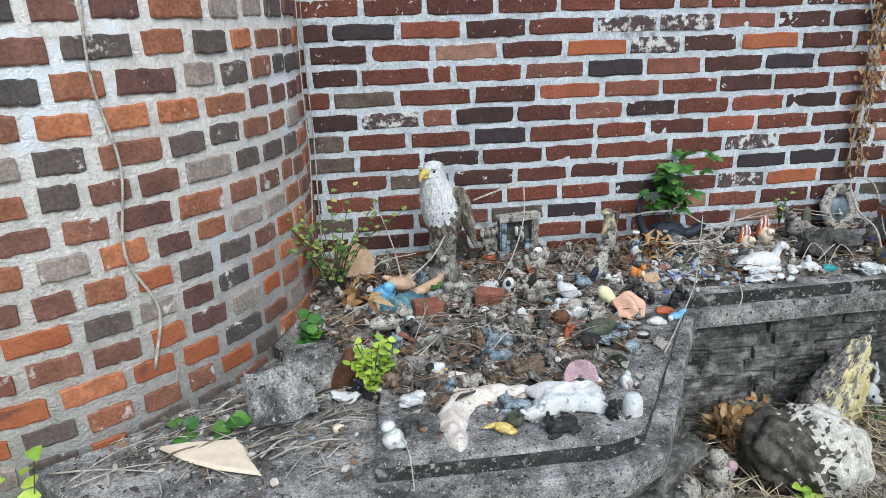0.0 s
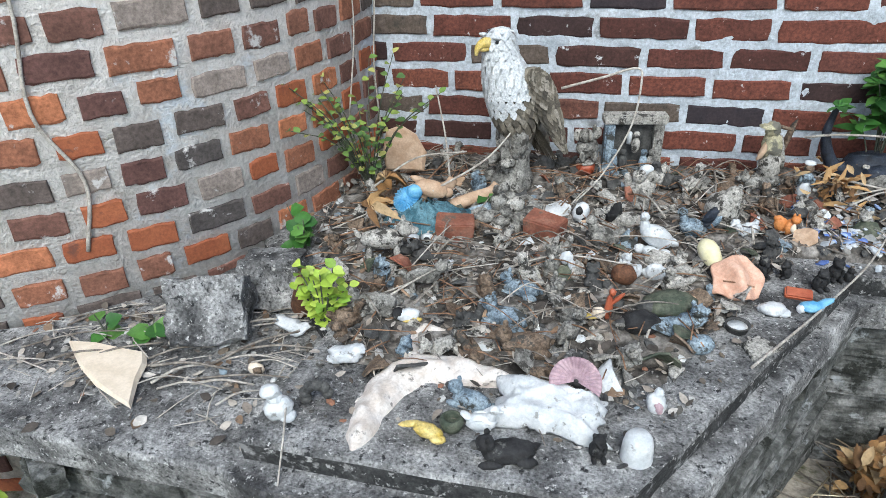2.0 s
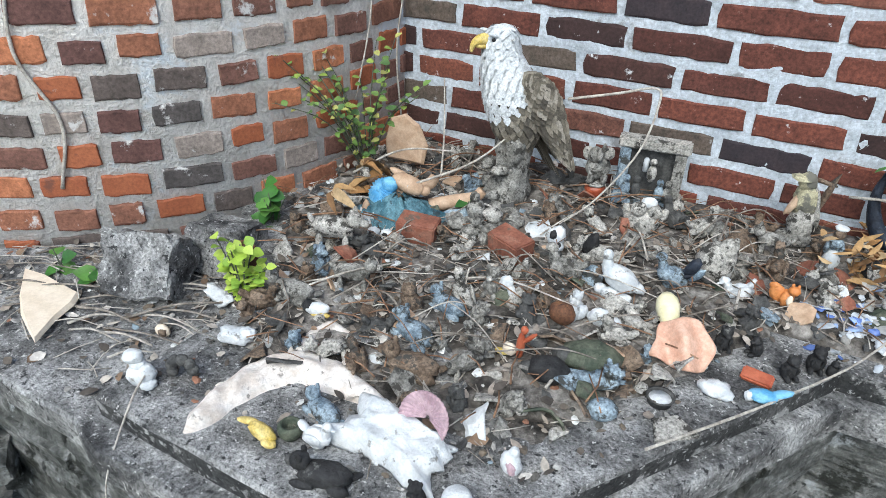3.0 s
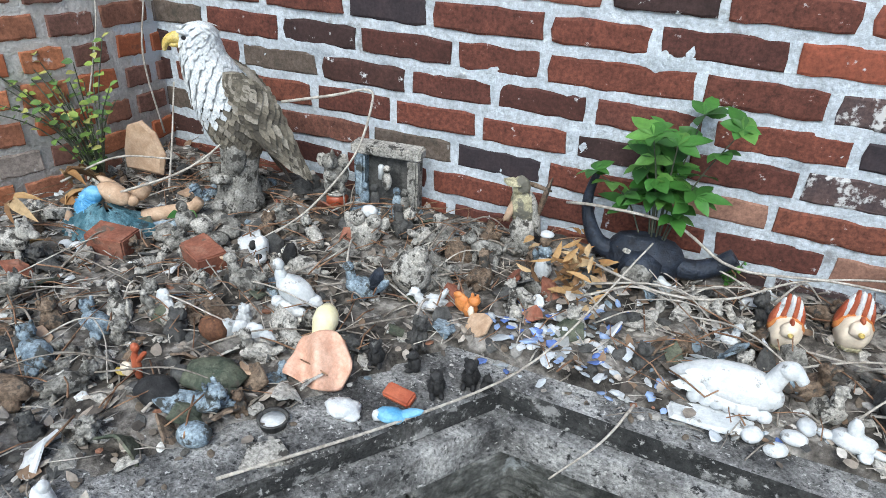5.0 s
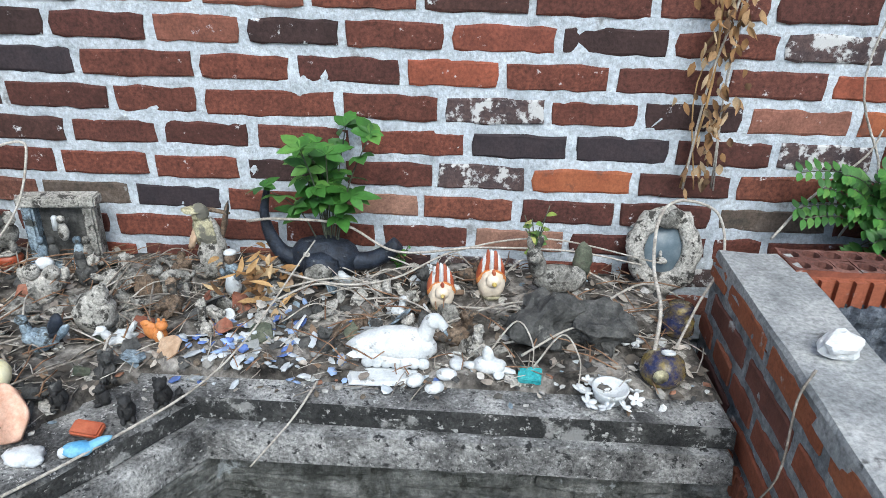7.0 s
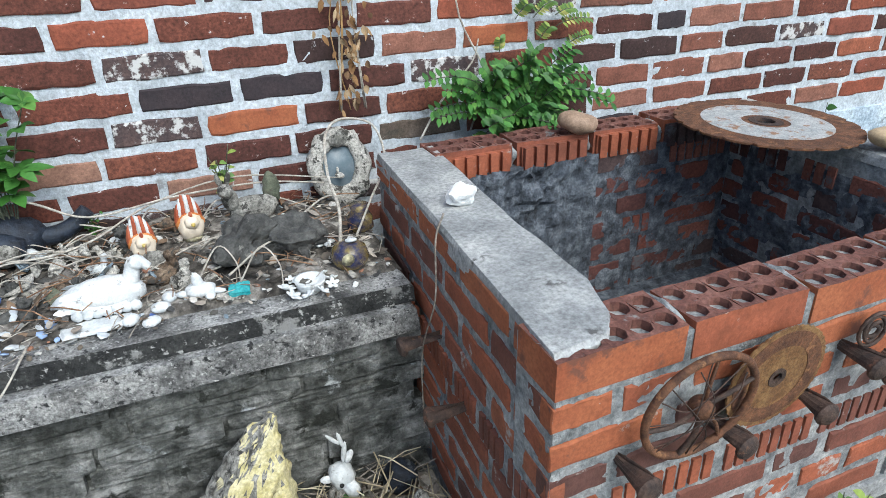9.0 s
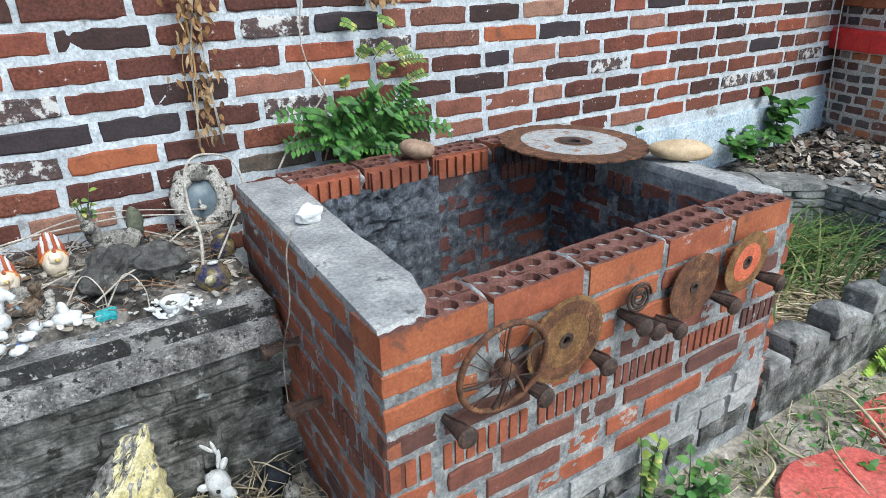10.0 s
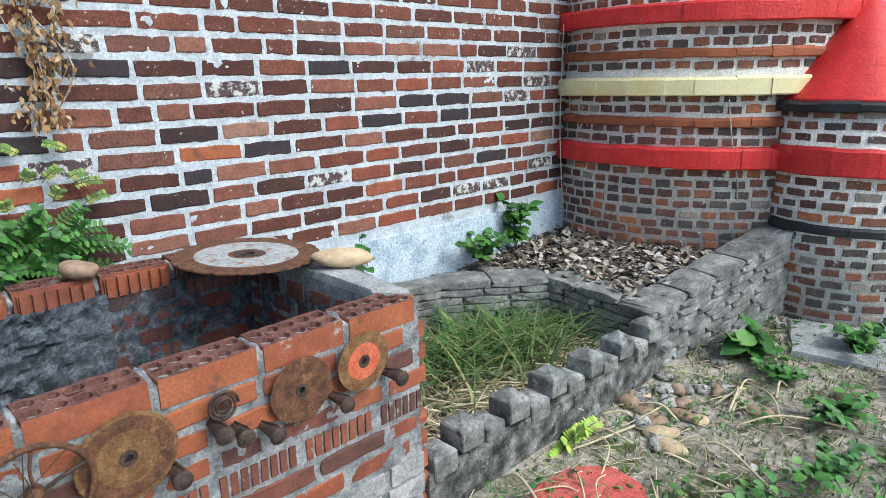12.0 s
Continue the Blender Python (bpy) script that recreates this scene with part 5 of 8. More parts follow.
    ob = new("eagle_statue", me)
    ob.matrix_world = pose(0.036, 2.258, 0.722, 0, 0, 46)
    return tagged(ob, "painted bald eagle statue with yellow beak on a grey stump", "statue")


eagle()
figure("bird_nest", "grey cast nest with two small birds beside the eagle", "nest", [("f_grey", 7 * math.cos(a), 6 * math.sin(a), 1.5, 2.6, 2.2, 1.5) for a in [k * 0.63 for k in range(10)]]
       + [("f_grey", 0, 0, 1.2, 6, 5, 1.2), ("f_grey", -2, -1, 4, 2.2, 2, 2.6), ("f_grey", -2.4, -1, 7.2, 1.2, 1.1, 1.4), ("f_pale", 2, -2, 3.4, 2.4, 2, 2)], at(0.05, 2.12, 20))
figure("elephant_figure", "small grey elephant standing on a red drum", "figurine", [("f_red", 0, 0, 2.0, 2.6, 2.6, 2.2), ("f_pale", 0, 0, 3.8, 2.5, 2.5, 0.6), ("f_grey", 0, 0, 8.2, 3.0, 2.5, 3.0), ("f_grey", -1.0, -1.2, 11.8, 2.0, 1.9, 2.0), ("f_grey", -0.4, -3.2, 12.4, 0.7, 1.0, 1.6, -30), ("f_grey", 0.3, -3.6, 14.6, 0.5, 0.5, 1.4, 20), ("f_pale", 2.0, -0.9, 12.2, 1.4, 0.4, 1.7), ("f_pale", -3.0, -0.6, 12.0, 1.3, 0.4, 1.7), ("f_grey", 1.6, -1.5, 6.0, 0.9, 0.9, 1.8), ("f_grey", -1.6, -1.5, 6.0, 0.9, 0.9, 1.8)], at(0.235, 2.385, 20, 1.0))
# stone fireplace ornament
fire = thing("fireplace_ornament", "grey cast fireplace ornament with small figures round the hearth", "ornament", at(0.355, 2.42, 8))
part("lintel", box(-0.085, 0.085, -0.02, 0.025, 0.145, 0.17, 0.004), "f_pale", fire)
part("back", box(-0.075, 0.075, 0.012, 0.024, 0.0, 0.146, 0.003), "f_dark", fire)
for sx in (-1, 1):
    part("pier", box(sx * 0.065 - 0.013, sx * 0.065 + 0.013, -0.018, 0.024, 0.0, 0.146, 0.005), "f_grey" if sx > 0 else "f_bluegrey", fire)
part("hearth", box(-0.085, 0.085, -0.035, 0.02, 0.0, 0.014, 0.004), "f_bluegrey", fire)
for i, sx in enumerate((-0.05, -0.025, 0.005, 0.03, 0.05)):
    bm = bmesh.new()
    add_blob(bm, 0, 0, 0, 2.6, 1.2, 1.0, 2.4, sub=2)
    add_blob(bm, 0, 0, -0.2, 5.6, 0.9, 0.9, 1.0, sub=2)
    ob = part("hearth_figure", bm, ("f_bluegrey", "f_dark", "f_pale", "f_bluegrey", "f_grey")[i], fire)
    ob.location = (sx, -0.018, 0.012 + (0.05 if i in (2,) else 0))
part("candle", smooth(lathe([(0.007, 0), (0.007, 0.03), (0.004, 0.034)], 12, None, pose(-0.012, -0.012, 0.09))), "f_white", fire)

figure("angel_figure", "pale broken cherub group lying on the soil", "figurine", [("f_pale", 0, 0, 3, 3.6, 2.4, 3.2), ("f_pale", -1.5, -1, 6.5, 1.8, 1.6, 1.8), ("f_pale", 2.2, -0.6, 6.0, 1.7, 1.5, 1.7), ("f_pale", 3.6, 0.6, 4, 1.2, 0.8, 3.0, 0, 24, 0), ("f_pale", -3.4, 0.4, 4, 1.2, 0.8, 3.0, 0, -24, 0), ("f_white", 0.6, 0.8, 7.6, 1.8, 1.2, 1.4)], at(0.385, 2.27, 10))
figure("speckled_bird", "egg-shaped speckled stone bird", "figurine", [("f_pale", 0, 0, 4.6, 4.0, 3.6, 4.4), ("f_pale", 1.6, -0.6, 8.2, 1.9, 1.7, 2.6, 0, 24, 0), ("f_pale", 2.6, -0.8, 10.2, 0.7, 0.7, 1.2, 0, 20, 0), ("f_dark", 0, 0, 0.9, 3.2, 3.0, 1.0)], at(0.562, 2.15, 0))
single("round_lid", smooth(lathe([(0.0, 0), (0.030, 0), (0.033, 0.008), (0.031, 0.018), (0.0, 0.024)], 24)), "f_brown", "brown round clay lid leaning on the rubble", "lid", at(0.60, 2.30, 0, 1, 0.012, 62, 10))
figure("horse_figure", "small grey horse figure on rubble", "figurine", standing("f_grey", "f_pale"), at(0.66, 2.29, 10, 1.1))
figure("gnome_figure", "weathered tan and green gnome with a peeling cloak", "figurine", [("f_grey", 0, 0, 1.0, 3.0, 2.6, 1.4), ("f_pale", 0.2, 0, 4.4, 2.2, 1.9, 4.0), ("f_moss", -0.2, -0.2, 8.6, 2.0, 1.6, 3.4, 0, -10, 0), ("f_moss", -0.8, -0.2, 12.2, 1.5, 1.4, 1.7), ("f_moss", -1.9, -0.7, 12.8, 1.8, 1.5, 0.5, 0, 10, 0), ("f_brown", 1.7, 0.6, 12.2, 2.6, 0.4, 0.4, 0, 14, 0), ("f_pale", 1.9, 0.2, 7.4, 0.7, 1.3, 4.2, 0, -16, 0), ("f_brown", 2.9, 0.8, 9.6, 0.5, 1.0, 4.4, 0, 14, 0), ("f_tan", -2.0, -0.9, 8.0, 0.7, 0.7, 2.4, 0, 22, 0)], at(0.70, 2.385, 10, 1.25), rough=0.22)
figure("robe_figure", "small robed figure in blue and white", "figurine", person_like("f_white", "f_bluegrey", "f_brown"), at(0.775, 2.31, -10, 1.15))
bull = figure("bull_head", "dark blue glazed bull head with long horns", "bull head", [("f_navy", 0.5, 0, 4.2, 7.6, 4.6, 4.8), ("f_navy", 0.5, -4, 3.6, 4.0, 3.2, 3.4), ("f_grey", 0.2, -6.4, 3.2, 2.9, 1.6, 2.4), ("f_pale", -2.2, -3.4, 6.4, 1.0, 0.7, 0.6), ("f_pale", 2.6, -3.2, 6.0, 1.2, 0.7, 0.8)]
              + [("f_navy", [(-4, 0, 4), (-8, 0.2, 5), (-10.5, 0.4, 9), (-11.5, 0.6, 14), (-10.4, 0.8, 20)], 2.1, 0.3), ("f_navy", [(4, 0, 4), (9, 0, 3.4), (13, 0.4, 4.6), (16.5, 0.8, 7.5)], 2.2, 0.75)], at(0.945, 2.41, 4, 1.05, 0.004))
for i, (x, y, sc) in enumerate(((1.222, 2.30, 1.35), (1.328, 2.345, 1.45))):
    figure("hen_figure", "glazed hen with a red and white striped fan tail", "figurine", [("f_cream", 0, 0, 2.2, 2.0, 2.0, 2.2), ("f_orange", 0, 0.9, 2.8, 2.2, 1.6, 1.7), ("f_cream", 0, -1.6, 3.6, 1.1, 1.0, 1.1), ("f_yellow", 0, -2.6, 3.5, 0.35, 0.5, 0.3), ("f_red", 0, -1.5, 4.8, 0.3, 0.6, 0.5),
           ("f_white", 0, 0.9, 5.2, 0.45, 0.7, 2.3), ("f_red", -0.65, 1.0, 5.1, 0.42, 0.7, 2.3, 0, 4, 0), ("f_red", 0.65, 1.0, 5.1, 0.42, 0.7, 2.3, 0, -4, 0), ("f_white", -1.2, 1.0, 4.8, 0.4, 0.6, 2.0, 0, 8, 0), ("f_white", 1.2, 1.0, 4.8, 0.4, 0.6, 2.0, 0, -8, 0), ("f_red", -1.65, 1.0, 4.3, 0.4, 0.6, 1.7, 0, 12, 0), ("f_red", 1.65, 1.0, 4.3, 0.4, 0.6, 1.7, 0, -12, 0), ("f_moss", 0, 0, 0.6, 1.6, 1.6, 0.8)], at(x, y, 8, sc), "striped hens")
figure("donkey_planter", "mossy grey donkey planter with a broken cart", "planter", [("f_grey", 0, 0, 5.5, 6.2, 3.2, 3.6), ("f_grey", -5.6, -1, 9.4, 2.0, 1.8, 3.2, 0, -10, 0), ("f_grey", -6.6, -2.2, 12.2, 1.9, 2.6, 1.7), ("f_grey", -7.6, -1.0, 14.6, 0.7, 0.5, 1.9, 0, -16, 0), ("f_grey", -5.4, -0.8, 14.6, 0.7, 0.5, 1.9, 0, 16, 0), ("f_grey", -4, -2.6, 1.6, 1.2, 2.2, 1.4), ("f_grey", 4, -2.6, 1.8, 1.8, 2.0, 1.6), ("f_green", 5.4, 2, 9, 2.2, 1.4, 4.6)], at(1.475, 2.36, 6, 0.95))
for x, y, sx, sy, sz, sd in ((1.43, 2.20, 0.075, 0.055, 0.062, 2.4), (1.535, 2.185, 0.06, 0.05, 0.045, 6.1)):
    single("boulder", stone_mesh(sx, sy, sz, sd, 0.6, 4, True), "f_dark", "dark rough rock lump at the back of the ledge", "rock", at(x, y, 8, 1, 0.035), "dark rock lumps")

def swan():
    """A reclining swan: a boat-shaped body along x, folded wing, and a neck laid down at the front."""
    bm = bmesh.new()
    hull = [(2.6, -9.5, 0.4, 0.3), (3.2, -8.0, 1.1, 1.2), (3.6, -5.5, 2.1, 2.4), (3.7, -2.5, 3.0, 3.3), (3.6, 1.0, 3.4, 3.6), (3.4, 4.0, 3.1, 3.2), (3.2, 6.2, 2.2, 2.2), (3.0, 7.4, 0.8, 0.8)]
    add_loft(bm, hull, 0, 24)
    bmesh.ops.transform(bm, matrix=pose(0, 0, 0, 0, 90, 0) @ Matrix.Diagonal((-1, 1, 1, 1)), verts=bm.verts[:])
    for sgn in (1, -1):
        for r in range(3):
            for k in range(9 - r):
                add_leaf(bm, (-0.005 * r + 0.042 - 0.0125 * k, sgn * (0.030 - 0.004 * r), 0.030 + 0.011 * r), (-1, sgn * 0.02, -0.12), (0, sgn, 0.6), 0.030, 0.016, 0, 0.05, -0.05)
    tube(spline([Vector(p) / 100 for p in ((4.8, 0, 4.6), (5.6, -0.2, 7.0), (6.2, -0.5, 9.0), (7.4, -0.9, 9.4), (8.9, -1.3, 8.0))], 6), 0.017, 12, bm, 0.5)
    add_blob(bm, 0, 6.9, -0.8, 9.2, 1.7, 1.4, 1.5, rough=0.04)
    for k in range(7):
        add_blob(bm, 0, -5.0 + 1.7 * k, -3.0, 1.3, 1.2, 0.8, 1.2, sub=2, rough=0.1)
    bmesh.ops.recalc_face_normals(bm, faces=bm.faces[:])
    return single("swan_figure", bm, "f_white", "white china swan lying on the concrete ledge", "figurine", at(1.150, 2.105, 0, 1.0, 0.004))


swan()
plate = prism([(-0.07, -0.035), (0.0, -0.045), (0.05, -0.035), (0.06, -0.01), (-0.02, 0.01), (-0.075, 0.0)], 0, 0.006, 0.004, 0.02)
single("white_base_shard", plate, "f_white", "white broken china base beside the swan", "shard", at(1.135, 2.075, 8, 1.0, 0.002))
for i, (x, y) in enumerate(((1.245, 2.055), (1.225, 2.04), (1.19, 2.045), (1.262, 2.09))):
    figure("china_egg", "small white china egg beside the swan", "egg", [("f_white", 0, 0, 0.8, 1.9, 1.4, 1.0)], at(x, y, 30 * i), "china eggs", 0.06)
figure("whelk_shell", "white spiny seashell on the ledge", "shell", [("f_white", 0, 0, 1.4, 2.6, 1.6, 1.4), ("f_white", -0.3, 0, 3.0, 0.9, 0.7, 1.9, 0, -10, 0), ("f_white", -2.8, 0, 1.0, 1.4, 0.7, 0.6), ("f_white", 2.6, 0, 0.9, 1.6, 0.6, 0.5, 0, 10, 0), ("f_white", 1.6, -1, 0.7, 0.9, 1.4, 0.5)], at(1.322, 2.08, -8, 1.15))
single("turquoise_tile", box(-0.021, 0.021, -0.016, 0.016, 0, 0.014, 0.002), "f_teal", "broken turquoise glazed tile", "tile", at(1.395, 2.072, -8, 1, 0.004, 14))
cupf = thing("flower_cup", "white china candle cup with broken flowers", "candle holder", at(1.532, 2.035, 0))
part("cup", smooth(lathe([(0.016, 0.0), (0.026, 0.01), (0.031, 0.026), (0.033, 0.032), (0.029, 0.032), (0.024, 0.02), (0.0, 0.016)], 28)), "f_white", cupf)
rc = random.Random(6)
for k in range(9):
    a = math.pi * (0.75 + 0.22 * k)
    bm = bmesh.new()
    for p in range(5):
        b = 2 * math.pi * p / 5
        add_blob(bm, 0, 1.0 * math.cos(b), 1.0 * math.sin(b), 0, 0.95, 0.6, 0.28, 0, -20, math.degrees(b), sub=2)
    ob = part("flower", bm, "f_white", cupf)
    ob.matrix_local = pose(0.047 * math.cos(a), 0.043 * math.sin(a), 0.012 + 0.012 * rc.random(), rc.uniform(-40, 40), rc.uniform(-40, 40), rc.uniform(0, 90)) @ Matrix.Scale(rc.uniform(0.7, 1.2), 4)
# oval frame
frame_ob = thing("oval_frame", "grey rustic oval picture frame leaning on the wall", "frame", at(1.712, 2.415, 0, 1, 0.0, -14))
fr = ring_mesh(0.062, 0.02, 40, 10)
for v in fr.verts:
    v.co = Vector((v.co.x, v.co.y * 0.7, v.co.z * 1.22)) * (1 + 0.16 * noise.noise(v.co * 40))
ob = part("rim", fr, "f_pale", frame_ob)
ob.location.z = 0.098
pane = smooth(lathe([(0.0, -0.003), (0.06, -0.003), (0.06, 0.003), (0.0, 0.003)], 36, None, pose(0, 0.004, 0.098, 90)))
for v in pane.verts:
    v.co.z = 0.098 + (v.co.z - 0.098) * 1.22
part("pane", pane, "slate_blue", frame_ob, "blue-grey slate pane")
bm = bmesh.new()
add_blob(bm, 0, 0, -1.0, 16.5, 2.6, 1.4, 1.8, sub=2)
add_blob(bm, 0, 1.6, -1.2, 18.0, 1.6, 0.8, 1.0, 0, 20, 0, sub=2)
part("crest", bm, "f_grey", frame_ob)
bm = bmesh.new()
add_blob(bm, 0, -0.6, -1.2, 7.6, 1.3, 0.6, 0.8, 0, 20, 0, sub=2)
add_blob(bm, 0, -1.0, -1.2, 9.0, 0.4, 0.4, 0.9, sub=2)
part("bird_relief", bm, "f_pale", frame_ob)
vase = thing("glazed_jug", "dark glazed owl jug in blue and brown", "jug", at(1.632, 2.085, 0, 1.0))
part("body", smooth(lathe([(0.02, 0), (0.036, 0.012), (0.042, 0.03), (0.036, 0.05), (0.02, 0.062), (0.0, 0.064)], 28)), "f_glaze", vase)
sp = ring_mesh(0.009, 0.004, 18, 8)
ob = part("spout", sp, "f_white", vase, "white rimmed spout")
ob.matrix_local = pose(0.004, -0.006, 0.068, 70, 0, 0)
part("face_disc", smooth(lathe([(0.0, 0), (0.012, 0.001), (0.014, 0.005), (0.0, 0.007)], 18, None, pose(-0.014, -0.036, 0.04, 90))), "f_moss", vase)
single("green_jar", smooth(lathe([(0.02, 0), (0.032, 0.014), (0.03, 0.04), (0.02, 0.055), (0.024, 0.07), (0.0, 0.072)], 24)), "f_glaze", "green and gold glazed jar", "jar", at(1.702, 2.24, 0))
figure("china_flower", "broken white china flower", "shard", [("f_white", 1.4 * math.cos(a), 1.2 * math.sin(a), 1.0, 1.2, 0.8, 0.5, 0, 0, math.degrees(a)) for a in [k * 1.26 for k in range(5)]], at(1.60, 2.19, 0))

white_goose = figure("goose_figure", "white china goose with three eggs", "figurine", [("f_white", 0, 0, 4.2, 4.2, 2.5, 2.5, 0, 28, 0), ("f_white", -3.0, 0, 6.6, 1.2, 1.1, 2.4, 0, -8, 0), ("f_white", -3.3, 0, 9.2, 1.1, 1.0, 1.3), ("f_white", 3.6, 0, 2.6, 1.8, 1.6, 0.9, 0, 20, 0), ("f_white", -1.8, -1.8, 1.2, 1.8, 1.5, 1.2), ("f_white", -3.8, -0.6, 1.2, 1.3, 1.2, 1.2), ("f_white", 0.8, -2.4, 1.0, 2.2, 1.4, 1.0)], at(0.405, 1.995, 10, 0.95))
single("pear_ornament", smooth(lathe([(0.0, 0), (0.012, 0.003), (0.021, 0.016), (0.0235, 0.034), (0.019, 0.058), (0.012, 0.082), (0.007, 0.098), (0.0, 0.103)], 24)), "f_butter", "pale yellow pear-shaped ornament", "ornament", at(0.498, 1.965, 30, 0.95, 0.055, 112, 24))
for x, y, t, s in ((0.615, 1.925, 20, 0.85), (0.672, 1.955, -60, 0.7), (0.728, 1.92, 30, 0.85), (0.768, 1.965, 10, 0.9), (0.795, 1.965, 80, 0.55)):
    figure("bear_figure", "small black bear figure on the slab", "figurine", sitter("f_black"), at(x, y, t, s), "black bears")
figure("blue_bird", "bright blue broken glass bird", "figurine", [("f_skyblue", 0, 0, 1.2, 2.4, 1.5, 1.1), ("f_skyblue", 2.6, 0.4, 1.8, 2.2, 0.9, 0.5, 0, -10, 14), ("f_white", -2.2, -0.2, 0.9, 0.8, 0.9, 0.9)], at(0.695, 1.835, 14, 1.0))
single("lattice_tile", box(-0.026, 0.026, -0.013, 0.013, 0, 0.012, 0.003), "f_red", "orange-red broken lattice tile", "tile", at(0.682, 1.885, -8, 1, 0.004, 24))
figure("clam_shell", "white worn clam shell", "shell", [("f_white", 0, 0, 1.2, 2.9, 2.1, 1.4, 0, 10, 10), ("f_white", 1.6, -1.2, 0.8, 1.4, 1.2, 0.8), ("f_white", -1.8, 1.0, 1.0, 1.2, 1.0, 1.0)], at(0.622, 1.815, 20, 0.95), rough=0.2)
tin = thing("tea_light", "tea light in a dark tin cup", "candle", at(0.545, 1.745, 0))
part("tin", smooth(lathe([(0.019, 0), (0.022, 0.014), (0.024, 0.016), (0.02, 0.016), (0.019, 0.006), (0, 0.005)], 24)), "f_dark", tin)
part("wax", smooth(lathe([(0.0, 0.005), (0.0185, 0.006), (0.0185, 0.0115), (0.0, 0.0125)], 24)), "f_white", tin, "white wax")
bm = box(-0.03, 0.03, -0.022, 0.022, 0, 0.008, 0.002)
for v in bm.verts:
    v.co.x *= 1 - v.co.y * 14
single("glass_shard", bm, "f_pale", "grey wedge of broken thick glass", "shard", at(0.575, 1.69, 40, 1, 0.002, 8))
single("painted_egg", stone_mesh(0.026, 0.02, 0.019, 4, 0.03), "f_bluegrey", "blue-green crackled egg on the soil", "egg", at(0.47, 1.665, 20, 1, 0.017))
figure("squirrel_figure", "orange china squirrel on the soil", "figurine", [("f_orange", 0, 0, 2.4, 1.3, 1.2, 2.0), ("f_orange", 0.9, -0.6, 4.6, 1.1, 1.0, 1.0), ("f_orange", -1.8, 0.4, 2.8, 1.5, 0.8, 2.0, 0, -20, 0), ("f_orange", -2.6, 0.4, 4.2, 1.0, 0.6, 0.8), ("f_orange", 1.4, -0.4, 5.6, 0.3, 0.3, 0.5), ("f_orange", 0.4, -0.4, 5.6, 0.3, 0.3, 0.5), ("f_cream", 0.6, -1.1, 2.6, 0.6, 0.5, 1.2)], at(0.703, 2.11, 0, 1.0))
figure("rooster_figure", "blue-grey rooster with a dark blue tail", "figurine", bird("f_bluegrey", "f_grey", "f_navy") + [("f_navy", 3.4, 0, 5.4, 1.2, 0.9, 2.4, 0, 24, 0), ("f_bluegrey", 4.4, 0, 4.0, 0.8, 0.8, 2.0, 0, 40, 0)], at(0.49, 2.08, 0, 1.05))
figure("skull_figure", "black and white broken puppy head", "figurine", [("f_white", 0, 0, 3.0, 1.8, 1.7, 2.4, 0, 20, 0), ("f_black", -0.3, -1.2, 3.8, 0.8, 0.8, 1.0), ("f_black", 0.9, -1.4, 1.8, 0.6, 0.6, 0.7), ("f_white", 0.8, -0.8, 1.2, 1.1, 1.2, 1.0)], at(0.235, 2.10, 0, 1.1))
figure("hen_figure", "weathered tan hen figure", "figurine", bird("f_grey", "f_tan"), at(0.29, 1.995, 10, 1.2))
figure("dolphin_figure", "pale grey dolphin with a black fin", "figurine", lying("f_pale") + [("f_black", -2.6, -0.6, 3.0, 1.3, 1.0, 2.6, 0, 20, 0)], at(0.345, 2.10, -10, 1.2))
figure("turtle_figure", "dark green turtle lump", "figurine", [("f_green", 0, 0, 2.2, 5.2, 3.6, 2.6), ("f_dark", -4.6, -1, 2, 2.0, 1.6, 1.8), ("f_green", 3.6, -2, 1.2, 2, 1.6, 1.2)], at(0.42, 1.76, 12, 1.0))
figure("frog_figure", "two grey frogs with white heads", "figurine", sitter("f_grey", "f_pale") + [("f_white", 2.6, -0.4, 4.0, 1.2, 0.8, 1.4, 0, 24, 0), ("f_white", 3.6, -0.4, 2.6, 0.7, 0.7, 1.8, 0, -20, 0)], at(0.185, 1.87, 0, 1.15))
single("rust_bowl", stone_mesh(0.026, 0.022, 0.024, 8, 0.12), "rust", "rust-brown clay ball among litter", "clay ball", at(0.335, 1.855, 0, 1, 0.018))
for x, y, t in ((0.40, 1.885, 0), (0.35, 1.865, 60)):
    figure("white_blossom", "white china blossom shard", "shard", [("f_white", 0, 0, 1.6, 1.8, 0.9, 1.8, 0, 20, 0), ("f_white", 1.9, 0, 1.2, 1.7, 1.0, 1.3), ("f_white", -1.2, 0.6, 1.0, 1.2, 1.0, 0.9)], at(x, y, t, 1.15), "white shards")

